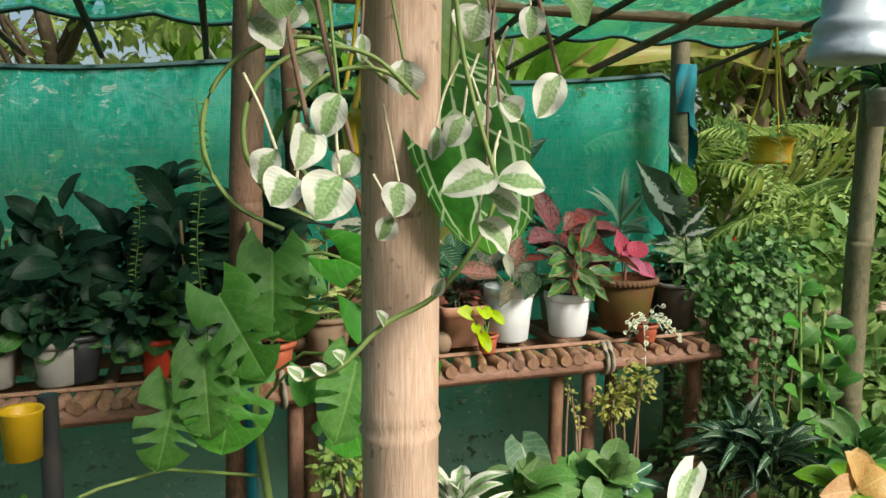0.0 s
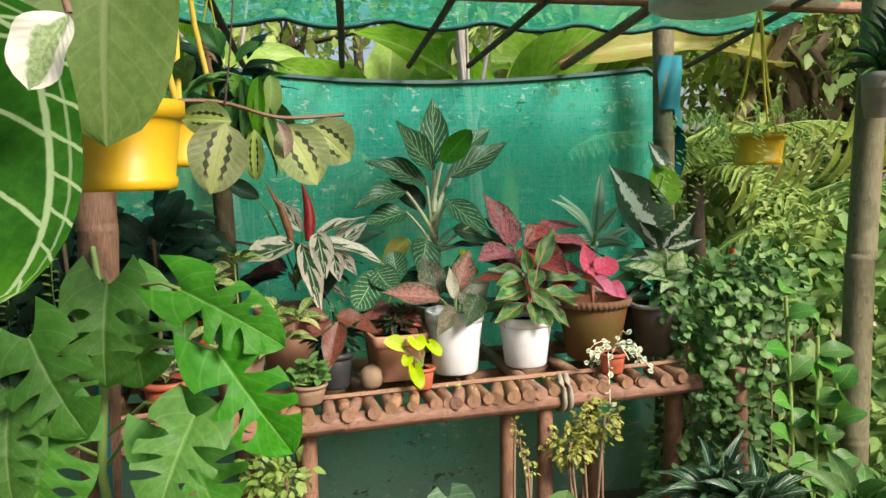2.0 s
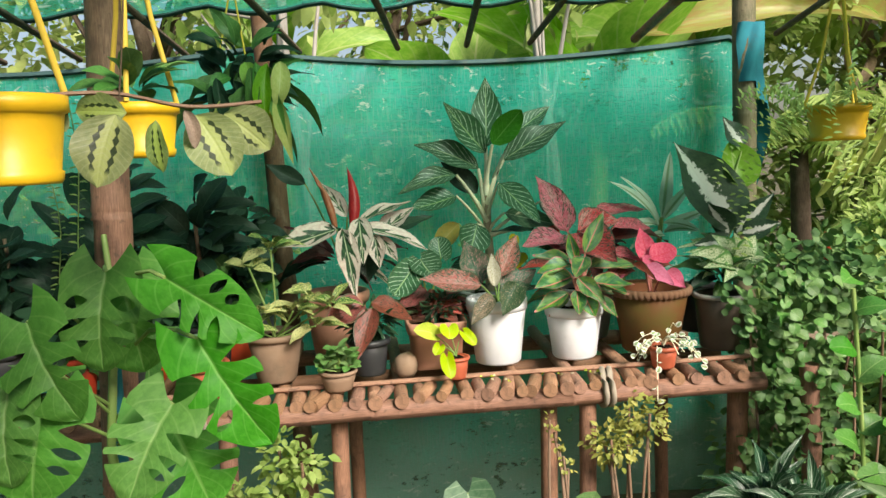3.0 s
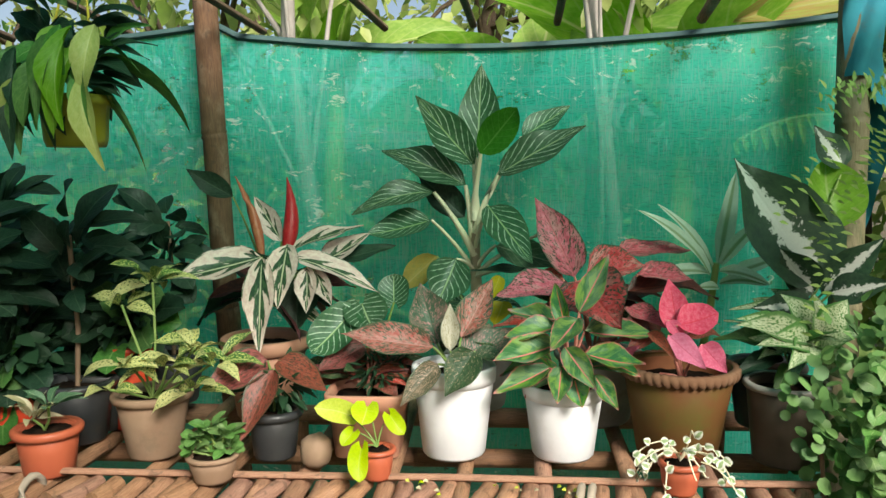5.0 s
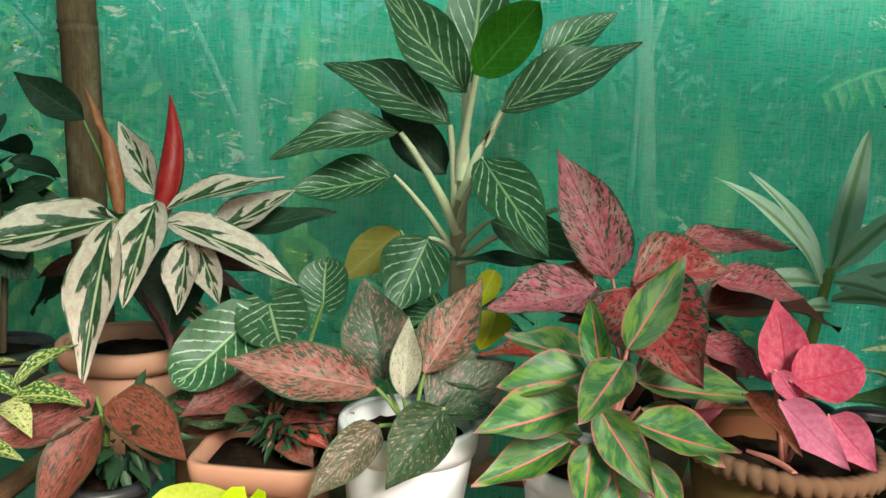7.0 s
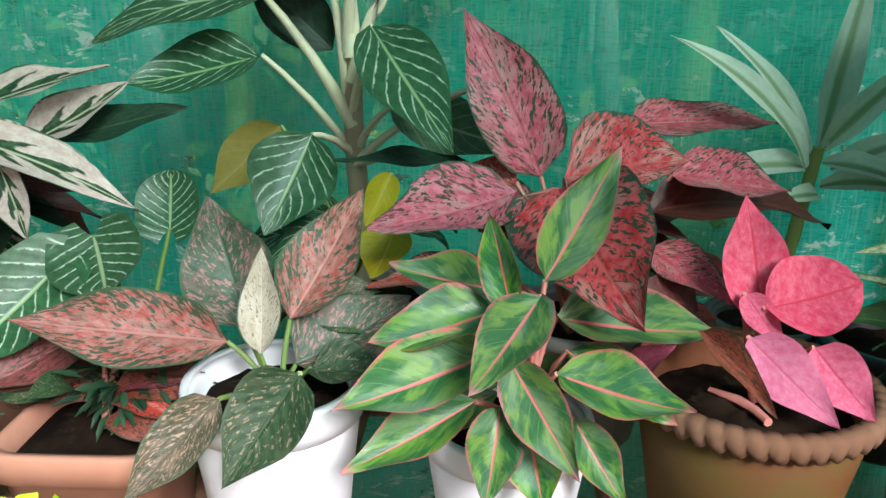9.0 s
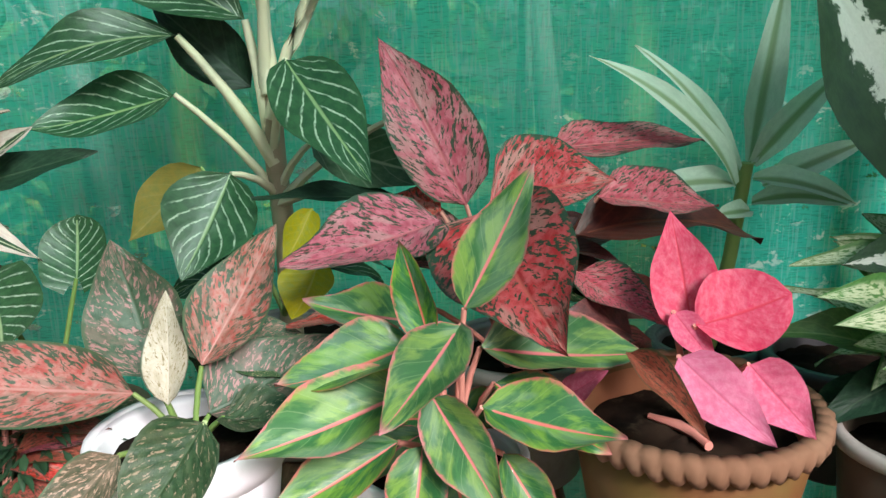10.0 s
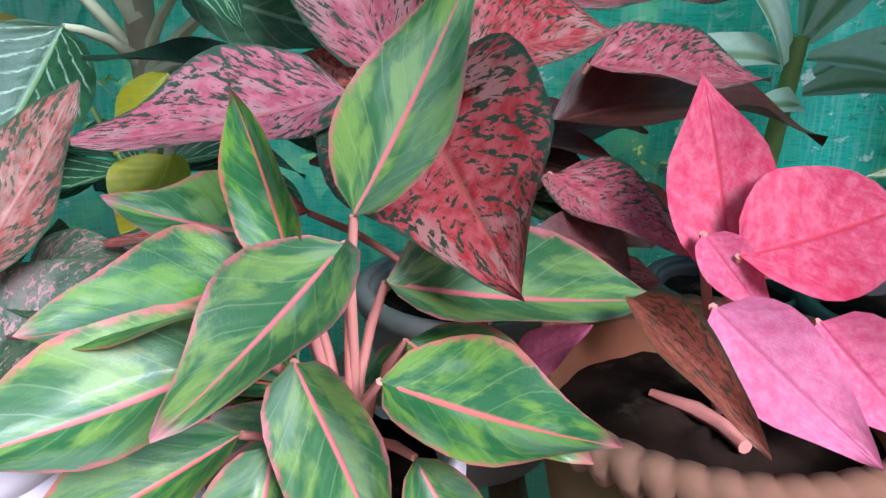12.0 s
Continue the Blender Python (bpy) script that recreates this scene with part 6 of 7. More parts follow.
basket = thing("hanging_dark_plant", (0.46, 2.25, 1.8), "dark green drooping plant hanging from the roof beam", "hanging plant")
rng = random.Random(14)
for i in range(46):
    a, e = rng.uniform(0, 6.28), rng.uniform(-0.7, 0.9)
    d = Vector((math.cos(a) * math.cos(e), math.sin(a) * math.cos(e) * 0.6, math.sin(e)))
    b = Vector((0.48, 2.16, 1.53)) + d * 0.04 + Vector((rng.uniform(-0.04, 0.04), 0, rng.uniform(-0.06, 0.08)))
    part("leaf", leaf_data("lance", M_MID if i % 3 == 0 else M_DARK, 0.15, 0.12, 0.02, i % 4), basket, "", leaf_pose(b, b + d * rng.uniform(0.07, 0.13), 0.04, (rng.uniform(-0.4, 0.4), -0.6, 0.7)))
for tip, base in (((0.665, 2.25, 1.4), (0.47, 2.2, 1.52)), ((0.6, 2.2, 1.33), (0.47, 2.2, 1.5)), ((0.3, 2.2, 1.36), (0.42, 2.2, 1.5)), ((0.62, 2.15, 1.5), (0.48, 2.2, 1.54))):
    part("long_leaf", leaf_data("strap", M_MID, 0.22, 0.25, 0.0, 1), basket, "", leaf_pose(base, tip, 0.018, (0, -0.5, 0.85)))
for dx in (-0.05, 0.05):
    tube("cord", [(0.45 + dx, 2.22, 1.5), (0.46, 2.28, 1.8)], 0.0025, M_ROPE, basket, sides=5)
v, f, u = lathe_data([(0.0, 0.0), (0.048, 0.0), (0.052, 0.012), (0.056, 0.07), (0.062, 0.072), (0.062, 0.088), (0.055, 0.088), (0.05, 0.03), (0.0, 0.03)], 28)
part("pot", mesh("pot", moved(v, (0.5, 2.15, 1.375)), f, M_OLIVEPOT, u), basket, "olive yellow plastic pot")
for i in range(16):
    b = Vector((0.5 + rng.uniform(-0.09, 0.09), 2.1 + rng.uniform(-0.05, 0.0), 1.53 + rng.uniform(-0.06, 0.05)))
    tip = b + Vector((rng.uniform(-0.05, 0.05), -rng.uniform(0.01, 0.05), -rng.uniform(0.09, 0.17)))
    part("drooping_leaf", leaf_data("lance", (M_MID, M_YELLOWGREEN, M_MID, M_YOUNG, M_DARK)[i % 5], 0.16, 0.2, 0.02, i % 4), basket, "", leaf_pose(b, tip, rng.uniform(0.03, 0.045), (rng.uniform(-0.4, 0.4), -0.9, 0.3)))


def string_vine(name, x, y, z0, z1, seed, mat=M_MID):
    t = thing(name, (x, y, z0), "thin trailing vine with pairs of tiny leaves", "vine")
    rng = random.Random(seed)
    pts = [(x + 0.01 * math.sin(k), y, z0 + (z1 - z0) * k / 8) for k in range(9)]
    tube("stem", pts, 0.0015, M_STALK, t, sides=5)
    rows = []
    for k in range(60):
        f = k / 59
        p = Vector((x + 0.01 * math.sin(f * 8), y, z0 + (z1 - z0) * f))
        s = 1 if k % 2 else -1
        rows.append((p, Vector((s, -0.4, 0.15)) + rand_dir(rng) * 0.3, (0, -0.4, 1), 0.022, 0.012))
    v, f2 = clump_data(rows, rng)
    part("foliage", mesh("foliage", v, f2, F_FERN), t)


string_vine("trailing_vine", 0.1, 2.1, 1.5, 0.85, 3)
string_vine("trailing_vine", -0.06, 2.4, 1.3, 0.78, 4)

# yellow cup on the dark stake
stake = thing("dark_stake", (-0.215, 1.52, 0), "black stake with a yellow plastic cup tied to it", "stake")
p_, q_ = bamboo_points((-0.2, 1.53, 0), (-0.2, 1.53, 0.93), 0.02, 0.3)
tube("stake", p_, q_, M_BLACKPOT, stake)
v, f, u = lathe_data([(0.0, 0.0), (0.03, 0.0), (0.034, 0.08), (0.037, 0.084), (0.036, 0.087), (0.032, 0.082), (0.028, 0.01), (0.0, 0.008)], 24)
part("cup", mesh("cup", moved(v, (-0.235, 1.475, 0.838)), f, M_YELLOWPOT, u), stake)

# ---- plants on the ground before the bench ----


def ground_plant(name, x, y, label, spots, mat, per, ln, wd, seed, stems=True):
    t = thing(name, (x, y, 0), label, "plant", "plants on the ground")
    rng = random.Random(seed)
    clump("foliage", spots, mat, t, rng, per, ln, wd)
    for c, r in spots[:8]:
        c = Vector(c)
        vine(t, [(x + rng.uniform(-0.02, 0.02), y + rng.uniform(-0.02, 0.02), 0), Vector((x, y, 0)).lerp(c, 0.5) + Vector((rng.uniform(-0.03, 0.03), 0, 0.02)), c], 0.004, M_BROWNSTEM, "stem")
    return t


ground_plant("yellow_sprig_bush", 1.47, 2.16, "small yellow-green bush growing under the bench edge", [((1.44 + 0.06 * math.cos(k * 1.3), 2.195 + 0.025 * math.sin(k * 2.1), 0.575 + 0.06 * math.sin(k * 1.7)), (0.055, 0.05, 0.05)) for k in range(8)], F_SPRIG, 62, 0.022, 0.012, 21)
ground_plant("yellow_sprig_bush", 0.5, 2.08, "small yellow-green bush growing under the bench edge", [((0.5 + 0.08 * math.cos(k * 1.3), 2.05 + 0.03 * math.sin(k * 2.1), 0.56 + 0.08 * math.sin(k * 1.7)), (0.06, 0.05, 0.05)) for k in range(8)], F_FERN, 55, 0.03, 0.018, 22)
ground_plant("white_flower_sprig", 1.25, 2.18, "thin sprig with small white blossoms", [((1.22 + 0.012 * k, 2.17, 0.63 - 0.035 * k), (0.015, 0.015, 0.02)) for k in range(5)], F_SPRIG, 12, 0.014, 0.01, 23)

arrow = thing("arrow_leaf_plant", (1.0, 1.9, 0), "low plants with grey-green arrow-shaped leaves and pale veins", "plant", "plants on the ground")
for i, r in enumerate(ARROW_LEAVES):
    put_leaves(arrow, (r,), "heart", M_GREYGREEN if i == 0 else (M_ROUND if i != 3 else M_VARIEG), 0.06, 0.12, 0.04, face=(0, -0.7, 0.7), foot=(r[0], r[1] + 0.05, 0.05), thick=0.004)


def paint_shield(a, c, v, n):
    u, r = a.uv()
    ray = a.math("ABSOLUTE", a.math("SUBTRACT", a.math("FRACT", a.math("MULTIPLY", u, 9.0)), 0.5))
    vein = a.math("SUBTRACT", 1.0, a.step(a.math("MULTIPLY", ray, a.math("ADD", r, 0.08)), 0.012, 0.035))
    col = a.mix(a.step(n, 0.3, 0.7), (0.04, 0.12, 0.07), (0.075, 0.17, 0.1))
    return a.mix(a.math("MULTIPLY", vein, 0.85), col, (0.5, 0.6, 0.45))


M_SHIELD = leaf_material("shield_leaf", paint_shield, veins=0.0, lift=0.15)


def shield_leaf_data():
    """A broad nine-pointed leaf whose pale veins run from one centre to the points."""
    verts, faces, uvs, n, rings = [], [], [], 72, 6
    for j in range(rings + 1):
        q = j / rings
        for k in range(n + 1):
            a = k / n * 2 * math.pi
            lobe = abs(math.cos(4.5 * a)) ** 0.8
            reach = (0.32 + 0.22 * lobe) * (1.25 - 0.3 * math.cos(a + math.pi)) * (1 - 0.75 * max(0, math.cos(a + math.pi)) ** 40)
            x, y = q * reach * math.sin(a), q * reach * math.cos(a)
            verts.append((x, y + 0.3, 0.05 * q * q * math.cos(9 * a) - 0.14 * q * q))
            uvs.append(((k / n + 0.5 / 9) % 1.0 if k < n else 0.5 / 9, q))
    w = n + 1
    for j in range(rings):
        for k in range(n):
            faces.append((j * w + k, (j + 1) * w + k, (j + 1) * w + k + 1, j * w + k + 1))
    return mesh("leaf", verts, faces, M_SHIELD, uvs)


shield = thing("shield_leaf_plant", (1.3, 1.95, 0), "low plant with a broad many-pointed grey-green leaf and pale veins", "plant", "plants on the ground")
SHIELD = shield_leaf_data()
for b, tip, w in (((1.28, 1.93, 0.455), (1.25, 1.85, 0.31), 0.19), ((1.2, 2.02, 0.4), (1.16, 1.95, 0.3), 0.13)):
    part("leaf", SHIELD, shield, "", leaf_pose(b, tip, w, (0, -0.75, 0.65)))
    c = Vector(b).lerp(Vector(tip), 0.3)
    tube("leaf_stalk", [(1.3, 1.97, 0), ((1.3 + c.x) / 2, 1.99, c.z * 0.6), c], 0.004, M_STALK, shield, sides=6)

rng = random.Random(41)
for gx, gy, gz, mat, sh, n, ln, wd, lab, nm in (
        (0.62, 1.62, 0.56, M_VARIEG, "lance", 16, 0.11, 0.04, "white splashed ground plant in leaf", "white_splashed_plant"),
        (0.86, 1.75, 0.5, M_ROUND, "heart", 14, 0.11, 0.08, "green heart-leaved ground plant", "heart_leaf_plant"),
        (1.69, 1.93, 0.45, M_STRIPE, "lance", 38, 0.15, 0.03, "dark green ground plant with pale streaks", "streaked_plant"),
        (1.76, 1.85, 0.44, M_STRIPE, "lance", 34, 0.15, 0.03, "dark green ground plant with pale streaks", "streaked_plant"),
        (1.2, 1.9, 0.42, M_ROUND, "heart", 14, 0.11, 0.08, "green heart-leaved ground plant", "heart_leaf_plant"),
        (0.3, 1.6, 0.5, M_MONSTERA, "heart", 10, 0.12, 0.09, "green heart-leaved ground plant", "heart_leaf_plant"),
        (-0.15, 1.6, 0.56, M_MONSTERA, "oval", 14, 0.1, 0.06, "green broad-leaved ground plant", "broad_leaf_plant"),
        (-0.5, 1.75, 0.5, M_MID, "oval", 14, 0.12, 0.06, "green broad-leaved ground plant", "broad_leaf_plant"),
        (1.95, 1.7, 0.45, M_MID, "lance", 20, 0.15, 0.05, "green bushy ground plant", "bushy_plant")):
    t = thing(nm, (gx, gy, 0), lab, "plant", "plants on the ground")
    rosette(t, (gx, gy, gz), n, ln, wd, mat, sh, int(gx * 100) + 200, (-0.5, 1.0), foot=(gx, gy + 0.02, 0), arch=0.15)
    rosette(t, (gx + 0.06, gy + 0.05, gz - 0.1), n, ln, wd, mat, sh, int(gx * 100) + 500, (-0.5, 1.0), foot=(gx, gy + 0.02, 0), arch=0.15)

peach = thing("peach_leaf_plant", (1.62, 1.45, 0), "plant with peach and cream young leaves over green ones", "plant", "plants on the ground")
put_leaves(peach, CORNER_LEAVES, "oval", M_ORANGELEAF, 0.1, 0.15, 0.02, foot=(1.66, 1.46, 0.3), face=(0, -0.8, 0.6))
rosette(peach, (1.67, 1.47, 0.49), 14, 0.11, 0.055, M_YOUNG, "oval", 88, (-0.3, 0.5), foot=(1.66, 1.47, 0))

# ---- the green corner beside the bench ----


def round_data(leaves):
    """Joins many small round leaves, each an eight-sided dish, into one mesh's lists."""
    verts, faces = [], []
    for p, d, n, ln, wd in leaves:
        p, d = Vector(p), Vector(d).normalized()
        x = d.cross(Vector(n)).normalized()
        n = x.cross(d)
        b = len(verts)
        verts.append(p + d * ln * 0.5 - n * ln * 0.06)
        for k in range(8):
            a = k * math.pi / 4
            verts.append(p + d * ln * (0.5 - 0.5 * math.cos(a)) + x * wd * 0.5 * math.sin(a) + n * ln * 0.05 * math.cos(2 * a))
        faces += [(b, b + 1 + k, b + 1 + (k + 1) % 8) for k in range(8)]
    return verts, faces


bush = thing("round_leaf_creeper", (1.98, 2.35, 0), "dense creeper of small round green leaves spilling over the bench end", "creeper")
rng = random.Random(51)
spots = [((1.93 + rng.uniform(-0.07, 0.3), 2.27 + rng.uniform(-0.05, 0.14), 0.86 + rng.uniform(-0.17, 0.16)), (0.08, 0.07, 0.08)) for _ in range(34)]
spots += [((1.9 + rng.uniform(-0.03, 0.14), 2.2 + rng.uniform(-0.03, 0.1), 0.35 + rng.uniform(0, 0.35)), (0.06, 0.05, 0.07)) for _ in range(14)]
rows = []
for c, r in spots:
    for _ in range(26):
        d = rand_dir(rng)
        p = Vector(c) + Vector((d.x * r[0], d.y * r[1] - 0.02, d.z * r[2])) * rng.uniform(0.4, 1.1)
        rows.append((p, (d + Vector((0, -0.5, -0.4))).normalized(), Vector((rng.uniform(-0.3, 0.3), -0.9, 0.7)), rng.uniform(0.022, 0.036), rng.uniform(0.022, 0.034)))
v, f = round_data(rows)
part("foliage", mesh("foliage", v, f, F_ROUND), bush)
for i in range(150):
    c = Vector((1.9 + rng.uniform(-0.06, 0.16), 2.19 + rng.uniform(-0.04, 0.05), 0.84 + rng.uniform(-0.2, 0.15)))
    d = (rand_dir(rng) * 0.6 + Vector((0, -0.35, -0.6))).normalized() * rng.uniform(0.026, 0.04)
    part("leaf", leaf_data("oval", M_ROUND if i % 3 else M_MID, 0.1, 0.15, 0.03, i % 4, 6, 4), bush, "", leaf_pose(c, c + d, d.length * rng.uniform(0.85, 1.0), (rng.uniform(-0.5, 0.5), -0.8, 0.6)))
for k in range(8):
    x = 1.88 + 0.05 * k
    vine(bush, [(x, 2.33, 0), (x + rng.uniform(-0.04, 0.04), 2.3, 0.4), (x + rng.uniform(-0.05, 0.05), 2.28, 0.8)], 0.004, M_BROWNSTEM, "stem")

zz = thing("glossy_stem_plant", (2.0, 1.97, 0), "upright plant with glossy rounded dark green leaves", "plant")
for sx, tx, tz, seed in ((1.98, 1.92, 0.98, 1), (2.02, 2.03, 0.86, 2), (2.05, 2.1, 0.75, 3)):
    a, b = Vector((sx, 1.97, 0)), Vector((tx, 1.94, tz))
    vine(zz, [a, a.lerp(b, 0.5) + Vector((0.02, 0, 0)), b], 0.006, M_STALK, "stem")
    rng = random.Random(seed)
    for k in range(9):
        f0 = 0.42 + 0.58 * (k + rng.uniform(-0.3, 0.3)) / 8
        q = a.lerp(b, f0) + Vector((0.02 * (1 - f0), 0, 0))
        s = 1 if k % 2 else -1
        d = Vector((s * 0.8, -0.4, 0.5)) + rand_dir(rng) * 0.5
        part("leaf", leaf_data("oval", M_MONSTERA if k % 2 == 0 else M_MID, 0.12, 0.12, 0.02, k % 4), zz, "", leaf_pose(q, q + d.normalized() * rng.uniform(0.075, 0.105), 0.062, (0, -0.7, 0.7)))

fern_pot = yellow_pot(2.1, 2.29, 1.335, 0.085, 0.1, "yellow plastic hanging pot overflowing with ferny vines")
rng = random.Random(61)
rows = []
for k in range(38):
    a = rng.uniform(0, 6.28)
    p = Vector((2.1 + 0.09 * math.cos(a), 2.29 + 0.09 * math.sin(a), 1.43))
    d = Vector((math.cos(a) * 0.6, math.sin(a) * 0.6, rng.uniform(-0.4, 1.3))).normalized()
    ln = rng.uniform(0.12, 0.45) if d.z < 0.5 else rng.uniform(0.1, 0.2)
    for j in range(int(ln / 0.011)):
        p = p + d * 0.012
        d = (d + Vector((0, 0, -0.09)) + rand_dir(rng) * 0.1).normalized()
        s = 1 if j % 2 else -1
        rows.append((p, Vector((s * d.z, s * 0.3, -s * d.x)) * 1.0 + rand_dir(rng) * 0.35, (0.2, -0.7, 0.6), rng.uniform(0.016, 0.028), 0.009))
v, f = clump_data(rows, rng)
tagged(part("fern_vines", mesh("fern_vines", v, f, F_FERN), fern_pot), kind="stuff")

side_pot = thing("tied_pot", (2.15, 1.89, 1.45), "pale plastic pot with spiky grass tied to the grey post", "pot")
v, f, u = lathe_data([(0.0, 0.0), (0.028, 0.0), (0.038, 0.1), (0.042, 0.105), (0.042, 0.118), (0.037, 0.118), (0.034, 0.03), (0.0, 0.03)], 24)
part("pot", mesh("pot", moved(v, (2.15, 1.885, 1.455)), f, M_GREYPOT, u), side_pot)
rng = random.Random(71)
for k in range(40):
    d = rand_dir(rng, 0.6)
    part("blade", leaf_data("strap", M_DARK if k % 3 else M_MID, 0.2, 0.2, 0.0, k % 3, 8, 2), side_pot, "", leaf_pose((2.15, 1.885, 1.56), Vector((2.15, 1.885, 1.58)) + d * rng.uniform(0.08, 0.19), 0.008, (0, -0.5, 0.8)))

rail2 = cane("side_rail", (1.95, 2.62, 0.69), (3.3, 2.7, 0.66), 0.028, M_BAMBOO, "pale bamboo rail behind the creeper", 0.3, 0, 12, 1.0, 12, "rail")
tool = thing("striped_stake", (2.47, 2.9, 0), "thin stake painted red and yellow in bands", "stake")
tube("stake", [(2.47, 2.9, 0), (2.47, 2.9, 1.0)], 0.012, M_BARK, tool)
tube("red_band", [(2.47, 2.9, 0.86), (2.47, 2.9, 1.0)], 0.0135, M_BRIGHTRED, tool, "red painted band")
tube("yellow_band", [(2.47, 2.9, 0.8), (2.47, 2.9, 0.86)], 0.0135, M_YELLOWPOT, tool, "yellow painted band")


def frond_rows(base, direction, length, count, leaflet, width, droop, rng, plane=(0, 0, 1)):
    rows, p, d, spine = [], Vector(base), Vector(direction).normalized(), []
    for j in range(count):
        f = j / count
        p = p + d * (length / count)
        d = (d + Vector((0, 0, -droop / count))).normalized()
        spine.append(p.copy())
        side = d.cross(Vector(plane)).normalized()
        ln = leaflet * (math.sin(math.pi * (0.12 + 0.85 * f)) ** 0.6)
        for s in (-1, 1):
            rows.append((p, side * s + d * 0.55 + Vector((0, 0, -0.35)) + rand_dir(rng) * 0.08, Vector(plane), ln, width))
    return rows, spine


def palm(name, x, y, h, fronds, length, leaflet, mat, label, seed, arc=(0, 6.28), droop=1.4):
    t = thing(name, (x, y, 0), label, "palm")
    rng = random.Random(seed)
    tube("trunk", [(x, y, 0), (x + 0.03, y, h * 0.5), (x, y, h)], [0.06, 0.05, 0.04], M_BARK, t, sides=12)
    for k in range(fronds):
        a = arc[0] + (arc[1] - arc[0]) * (k + rng.random() * 0.6) / fronds
        d = (math.cos(a), math.sin(a), rng.uniform(0.3, 1.1))
        rows, spine = frond_rows((x, y, h), d, length * rng.uniform(0.8, 1.2), 26, leaflet, leaflet * 0.13, droop, rng)
        v, f = clump_data(rows, rng)
        fr = part("frond", mesh("frond", v, f, mat), t)
        tube("frond_stalk", spine, 0.006, M_STALK, fr, sides=5)
    return t


palm("palm", 2.8, 3.65, 1.3, 8, 0.85, 0.24, F_FERN, "feathery palm with arching light green fronds", 1, (2.4, 7.2))
palm("palm", 3.6, 3.2, 1.0, 10, 1.1, 0.36, F_SIDE, "feathery palm with arching green fronds", 2)
palm("palm", 3.2, 5.2, 1.9, 10, 1.5, 0.42, F_FERN, "tall feathery palm behind the net", 3)

fan = thing("fan_leaf_plant", (2.95, 3.0, 0), "pale green fan-leaved plant arching over the shrubs", "plant")
spine = [Vector(q) for q in ((3.241, 2.700, 1.416), (3.001, 2.700, 1.446), (2.792, 2.700, 1.430), (2.566, 2.700, 1.374), (2.365, 2.700, 1.282))]
tube("leaf_stalk", [(2.98, 3.0, 0), (3.0, 2.9, 0.7)] + spine, [0.012, 0.011, 0.008, 0.007, 0.006, 0.005, 0.003], M_STALK, fan, sides=6)
rng = random.Random(9)
for k in range(15):
    f0 = k / 14 * 3.98
    a, b = spine[int(f0)], spine[int(f0) + 1]
    q = a.lerp(b, f0 - int(f0))
    d = (b - a).normalized()
    ln = 0.2 * (1 - 0.5 * abs(k / 14 - 0.35))
    for s in (-1, 1):
        tip = q + (d * 0.35 + Vector((0.25 if s > 0 else 0, -0.5 * s, 0.75 if s > 0 else -0.85))).normalized() * ln
        part("segment", leaf_data("strap", M_YELLOWGREEN, 0.16, 0.3, 0.0, k % 3, 8, 2), fan, "", leaf_pose(q, tip + Vector((0, 0, -0.03)), 0.026, (rng.uniform(-0.3, 0.3), -0.8, 0.5)))

# ---- banana plants and trees beyond the net ----


def banana(x, y, h, seed, count, mats, lean=0.0, special=()):
    t = thing("banana_plant", (x, y, 0), "banana plant with broad bright leaves beyond the net", "banana plant")
    rng = random.Random(seed)
    tube("stem", [(x, y, 0), (x + lean * 0.5, y, h * 0.5), (x + lean, y, h)], [0.09, 0.075, 0.05], M_YELLOWGREEN, t, "layered pale stem", 14)
    for k in range(count):
        a = k * 2.4 + rng.uniform(-0.4, 0.4)
        b = Vector((x + lean, y, h - 0.05))
        d = Vector((math.cos(a) * 0.8, math.sin(a) * 0.5, rng.uniform(0.1, 1.0)))
        tip = b + d.normalized() * rng.uniform(0.7, 1.1)
        part("leaf", leaf_data("oval", mats[k % len(mats)], 0.18, 0.2, 0.03, k % 4, 16, 8), t, "", leaf_pose(b, tip, rng.uniform(0.24, 0.34), (rng.uniform(-0.3, 0.3), -0.8, 0.6)))
    for b, tip, w, m in special:
        part("leaf", leaf_data("oval", m, 0.14, 0.25, 0.03, 2, 16, 8), t, "yellowing brown-edged leaf", leaf_pose(b, tip, w, (0.1, -0.9, 0.35)))
    return t


banana(2.0, 4.3, 1.5, 1, 7, (M_BANANA, M_YOUNG), 0.05, (((3.6, 4.0, 1.86), (2.1, 3.8, 1.86), 0.3, M_BANANADRY),))
banana(1.45, 4.6, 1.45, 2, 6, (M_BANANA,), -0.05)
banana(2.7, 4.9, 1.8, 3, 7, (M_BANANA, M_BANANADRY), 0.1)
banana(0.2, 5.5, 1.9, 4, 6, (M_BANANA, M_YOUNG), 0.1)


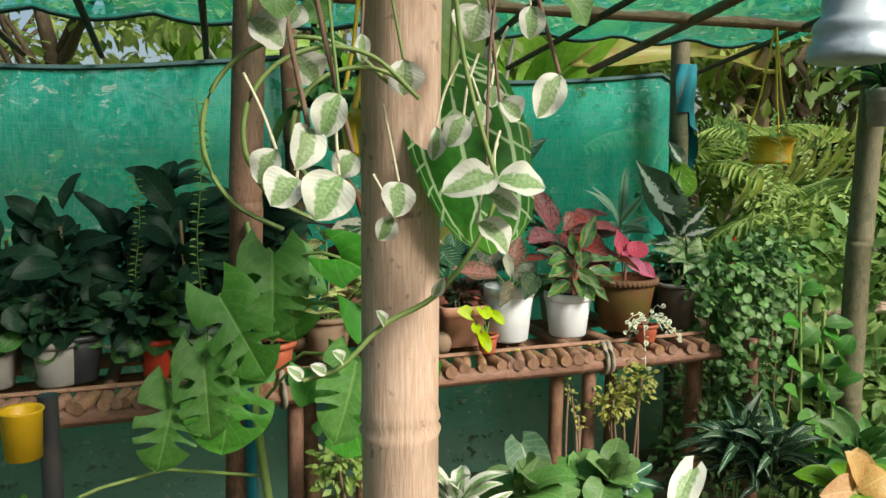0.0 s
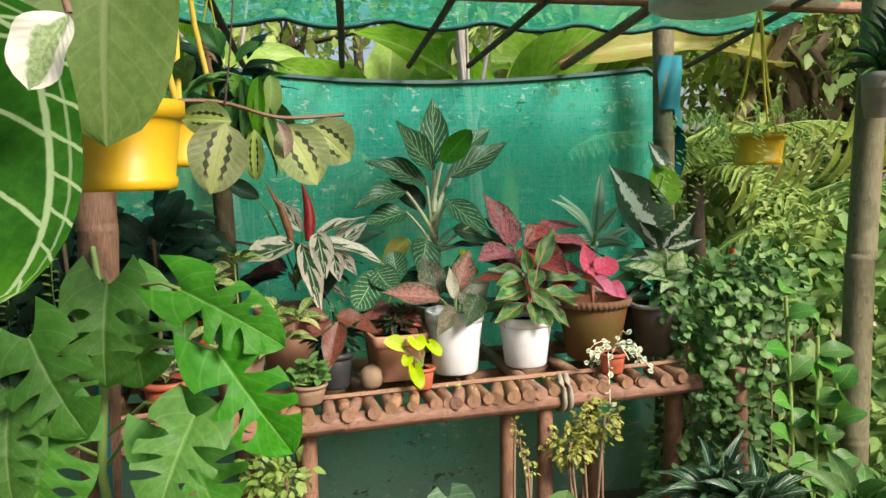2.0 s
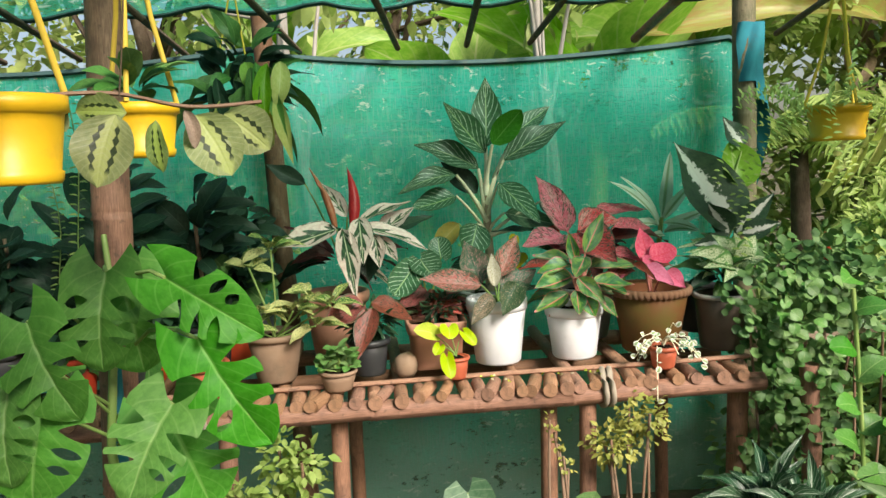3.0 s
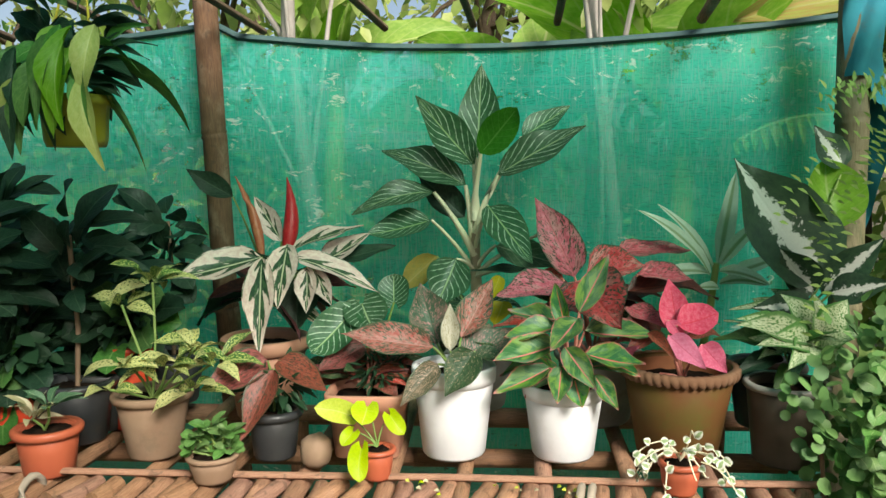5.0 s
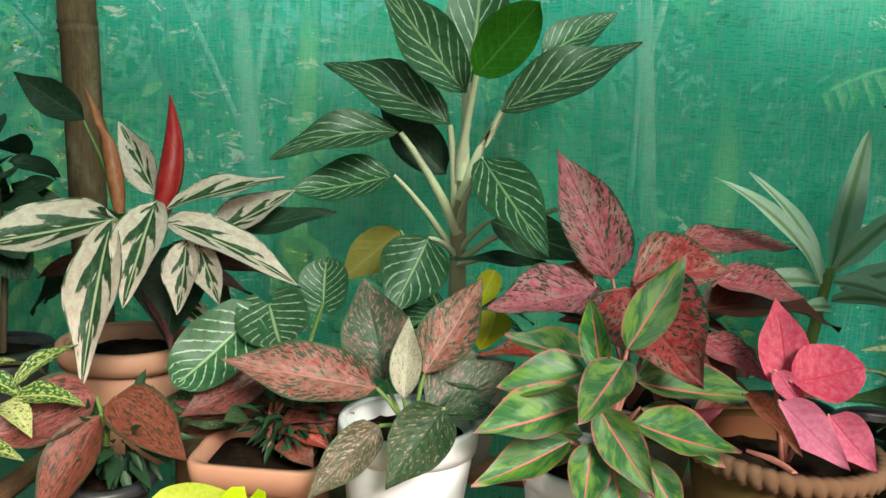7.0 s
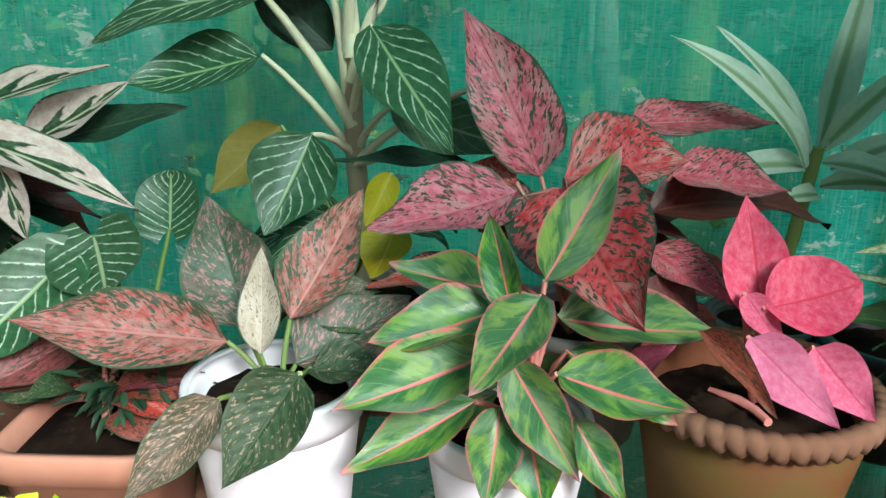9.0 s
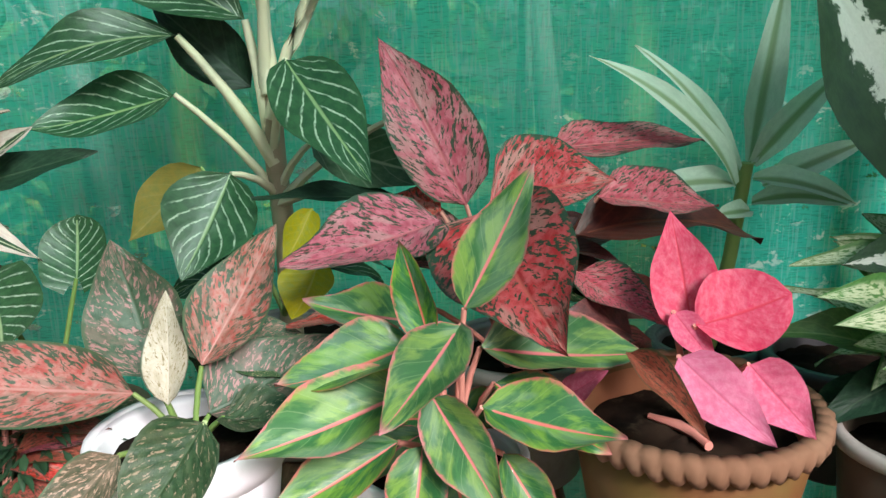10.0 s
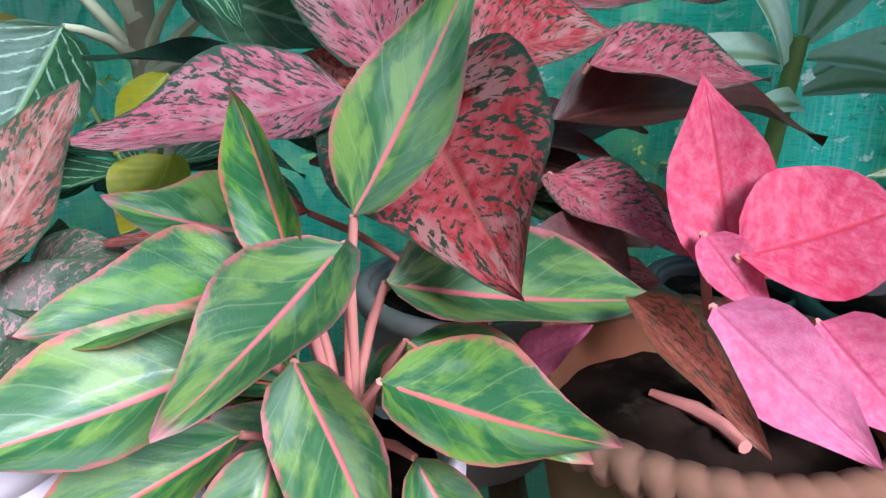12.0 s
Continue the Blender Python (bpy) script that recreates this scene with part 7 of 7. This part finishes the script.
def tree(x, y, h, crown, mat, seed, per=70, leaf=0.13, blobs=16, bark=M_BARK, trunk=0.09):
    t = thing("tree", (x, y, 0), "leafy tree in bright daylight beyond the net, or added unseen behind the path", "tree", "trees beyond the net")
    rng = random.Random(seed)
    top = Vector((x + rng.uniform(-0.3, 0.3), y, h))
    tube("trunk", [(x, y, 0), (x + 0.06, y, h * 0.35), (x - 0.04, y, h * 0.7), top], [trunk, trunk * 0.85, trunk * 0.6, trunk * 0.3], bark, t, sides=12)
    spots = []
    for k in range(blobs):
        d = rand_dir(rng, 0.1)
        c = Vector((x, y, h * 0.85)) + Vector((d.x * crown, d.y * crown, d.z * crown * 0.75)) * rng.uniform(0.3, 1.0)
        spots.append((c, (crown * 0.3, crown * 0.3, crown * 0.24)))
        if k % 2 == 0:
            s = Vector((x, y, h * rng.uniform(0.4, 0.8)))
            tube("limb", [s, s.lerp(c, 0.5) + Vector((0, 0, 0.1)), c], [trunk * 0.35, trunk * 0.2, trunk * 0.08], bark, t, sides=6)
    clump("crown", spots, mat, t, rng, per, leaf, leaf * 0.55)
    return t


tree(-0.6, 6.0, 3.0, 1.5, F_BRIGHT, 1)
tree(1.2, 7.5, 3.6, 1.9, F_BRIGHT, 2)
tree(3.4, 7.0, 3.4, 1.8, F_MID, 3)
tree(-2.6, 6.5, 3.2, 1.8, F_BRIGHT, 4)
tree(5.4, 6.0, 3.6, 2.0, F_SIDE, 5)
tree(-5.0, 7.5, 3.8, 2.2, F_MID, 6)
tree(6.2, 3.2, 3.2, 1.9, F_SIDE, 7)
tree(4.4, 4.9, 2.8, 1.5, F_SIDE, 21)
tree(5.2, 3.6, 2.4, 1.3, F_SIDE, 22)
tree(4.6, 2.4, 2.0, 1.0, F_SIDE, 23)
tree(2.4, 10.5, 5.0, 2.8, F_MID, 8, 90, 0.2)
tree(-1.8, 11.0, 5.5, 3.0, F_MID, 9, 90, 0.2)
tree(7.5, 9.0, 5.5, 3.0, F_DARK, 10, 90, 0.2)
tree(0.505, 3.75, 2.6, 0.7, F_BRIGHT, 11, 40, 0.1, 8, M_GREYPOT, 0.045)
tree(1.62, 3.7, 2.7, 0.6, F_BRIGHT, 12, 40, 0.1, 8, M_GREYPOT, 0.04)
# unseen tree added behind the path to shade the bench's left end
tree(1.2, -1.9, 5.6, 0.95, F_MID, 31, 80, 0.17, 18)
# unseen trees added to close the garden and block low sky light
for i, (x, y, h, r) in enumerate(((-3.4, -2.2, 2.8, 1.7), (-1.0, -4.6, 3.0, 1.8), (3.6, -4.4, 2.9, 1.8), (5.6, -1.2, 2.9, 1.7), (-4.6, 1.2, 2.9, 1.6))):
    tree(x, y, h, r, F_MID, 32 + i, 90, 0.18, 22)

wild = tagged(new("undergrowth"), "dense wild shrubs around the bench and beyond the net", "shrubs", kind="stuff")
ORIGIN[wild.name] = Matrix()
rng = random.Random(91)
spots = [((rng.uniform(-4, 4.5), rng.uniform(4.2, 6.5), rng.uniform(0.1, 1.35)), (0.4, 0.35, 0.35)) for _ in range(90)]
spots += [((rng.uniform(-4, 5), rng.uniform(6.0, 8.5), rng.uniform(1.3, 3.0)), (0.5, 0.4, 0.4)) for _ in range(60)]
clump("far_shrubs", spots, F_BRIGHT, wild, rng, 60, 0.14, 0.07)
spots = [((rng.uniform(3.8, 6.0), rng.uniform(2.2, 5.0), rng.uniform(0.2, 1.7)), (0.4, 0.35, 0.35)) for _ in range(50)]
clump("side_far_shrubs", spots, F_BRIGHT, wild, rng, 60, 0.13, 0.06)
spots = [((rng.uniform(2.35, 4.8), rng.uniform(2.3, 4.2), rng.uniform(0.05, 0.95)), (0.22, 0.2, 0.22)) for _ in range(90)]
clump("side_shrubs", spots, F_SIDE, wild, rng, 70, 0.095, 0.05)
spots = [((rng.uniform(2.3, 3.6), rng.uniform(1.2, 2.3), rng.uniform(0.0, 0.55)), (0.2, 0.18, 0.2)) for _ in range(40)]
clump("near_shrubs", spots, F_SIDE, wild, rng, 60, 0.09, 0.04)
spots = [((rng.uniform(1.85, 2.5), rng.uniform(2.3, 2.8), rng.uniform(0.05, 0.5)), (0.14, 0.12, 0.16)) for _ in range(26)]
clump("bench_end_shrubs", spots, F_ROUND, wild, rng, 60, 0.04, 0.025)
spots = [((rng.uniform(2.3, 2.6), rng.uniform(2.45, 2.95), rng.uniform(0.8, 1.3)), (0.1, 0.1, 0.12)) for _ in range(8)]
clump("climbing_shrub", spots, F_FERN, wild, rng, 60, 0.05, 0.018)
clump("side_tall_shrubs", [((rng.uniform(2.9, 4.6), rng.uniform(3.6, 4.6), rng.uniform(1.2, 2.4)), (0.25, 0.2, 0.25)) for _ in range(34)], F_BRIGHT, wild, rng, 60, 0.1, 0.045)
dry = thing("dry_fronds", (3.7, 4.1, 0), "tangle of dry pale brown palm leaves", "dry leaves")
for k in range(70):
    b = Vector((rng.uniform(3.3, 4.3), rng.uniform(3.9, 4.3), rng.uniform(1.5, 2.2)))
    part("dry_leaf", leaf_data("strap", M_DRY, 0.2, 0.4, 0.02, k % 4, 8, 2), dry, "", leaf_pose(b, b + Vector((rng.uniform(-0.25, 0.25), -0.05, -rng.uniform(0.25, 0.5))), 0.05, (rng.uniform(-0.6, 0.6), -0.8, 0.2)))
tube("dead_trunk", [(3.75, 4.3, 0), (3.8, 4.3, 1.2), (3.75, 4.3, 2.3)], [0.1, 0.09, 0.07], M_BARK, dry)

# small fallen blossoms on the canes of the bench
petals = thing("fallen_petals", (1.2, 2.25, SHELF), "small yellow blossoms fallen on the bench edge", "petals")
rng = random.Random(77)
for k in range(16):
    q = Vector((1.05 + rng.random() * 0.4, 2.215 + rng.random() * 0.07, SHELF + 0.003))
    part("petal", leaf_data("oval", M_LIME if k % 3 else M_CREAM, 0.2, 0.3, 0.03, k % 3, 6, 4), petals, "", leaf_pose(q, q + Vector((rng.uniform(-0.012, 0.012), -0.008, 0.006)), 0.008, (0, -0.5, 0.8)))
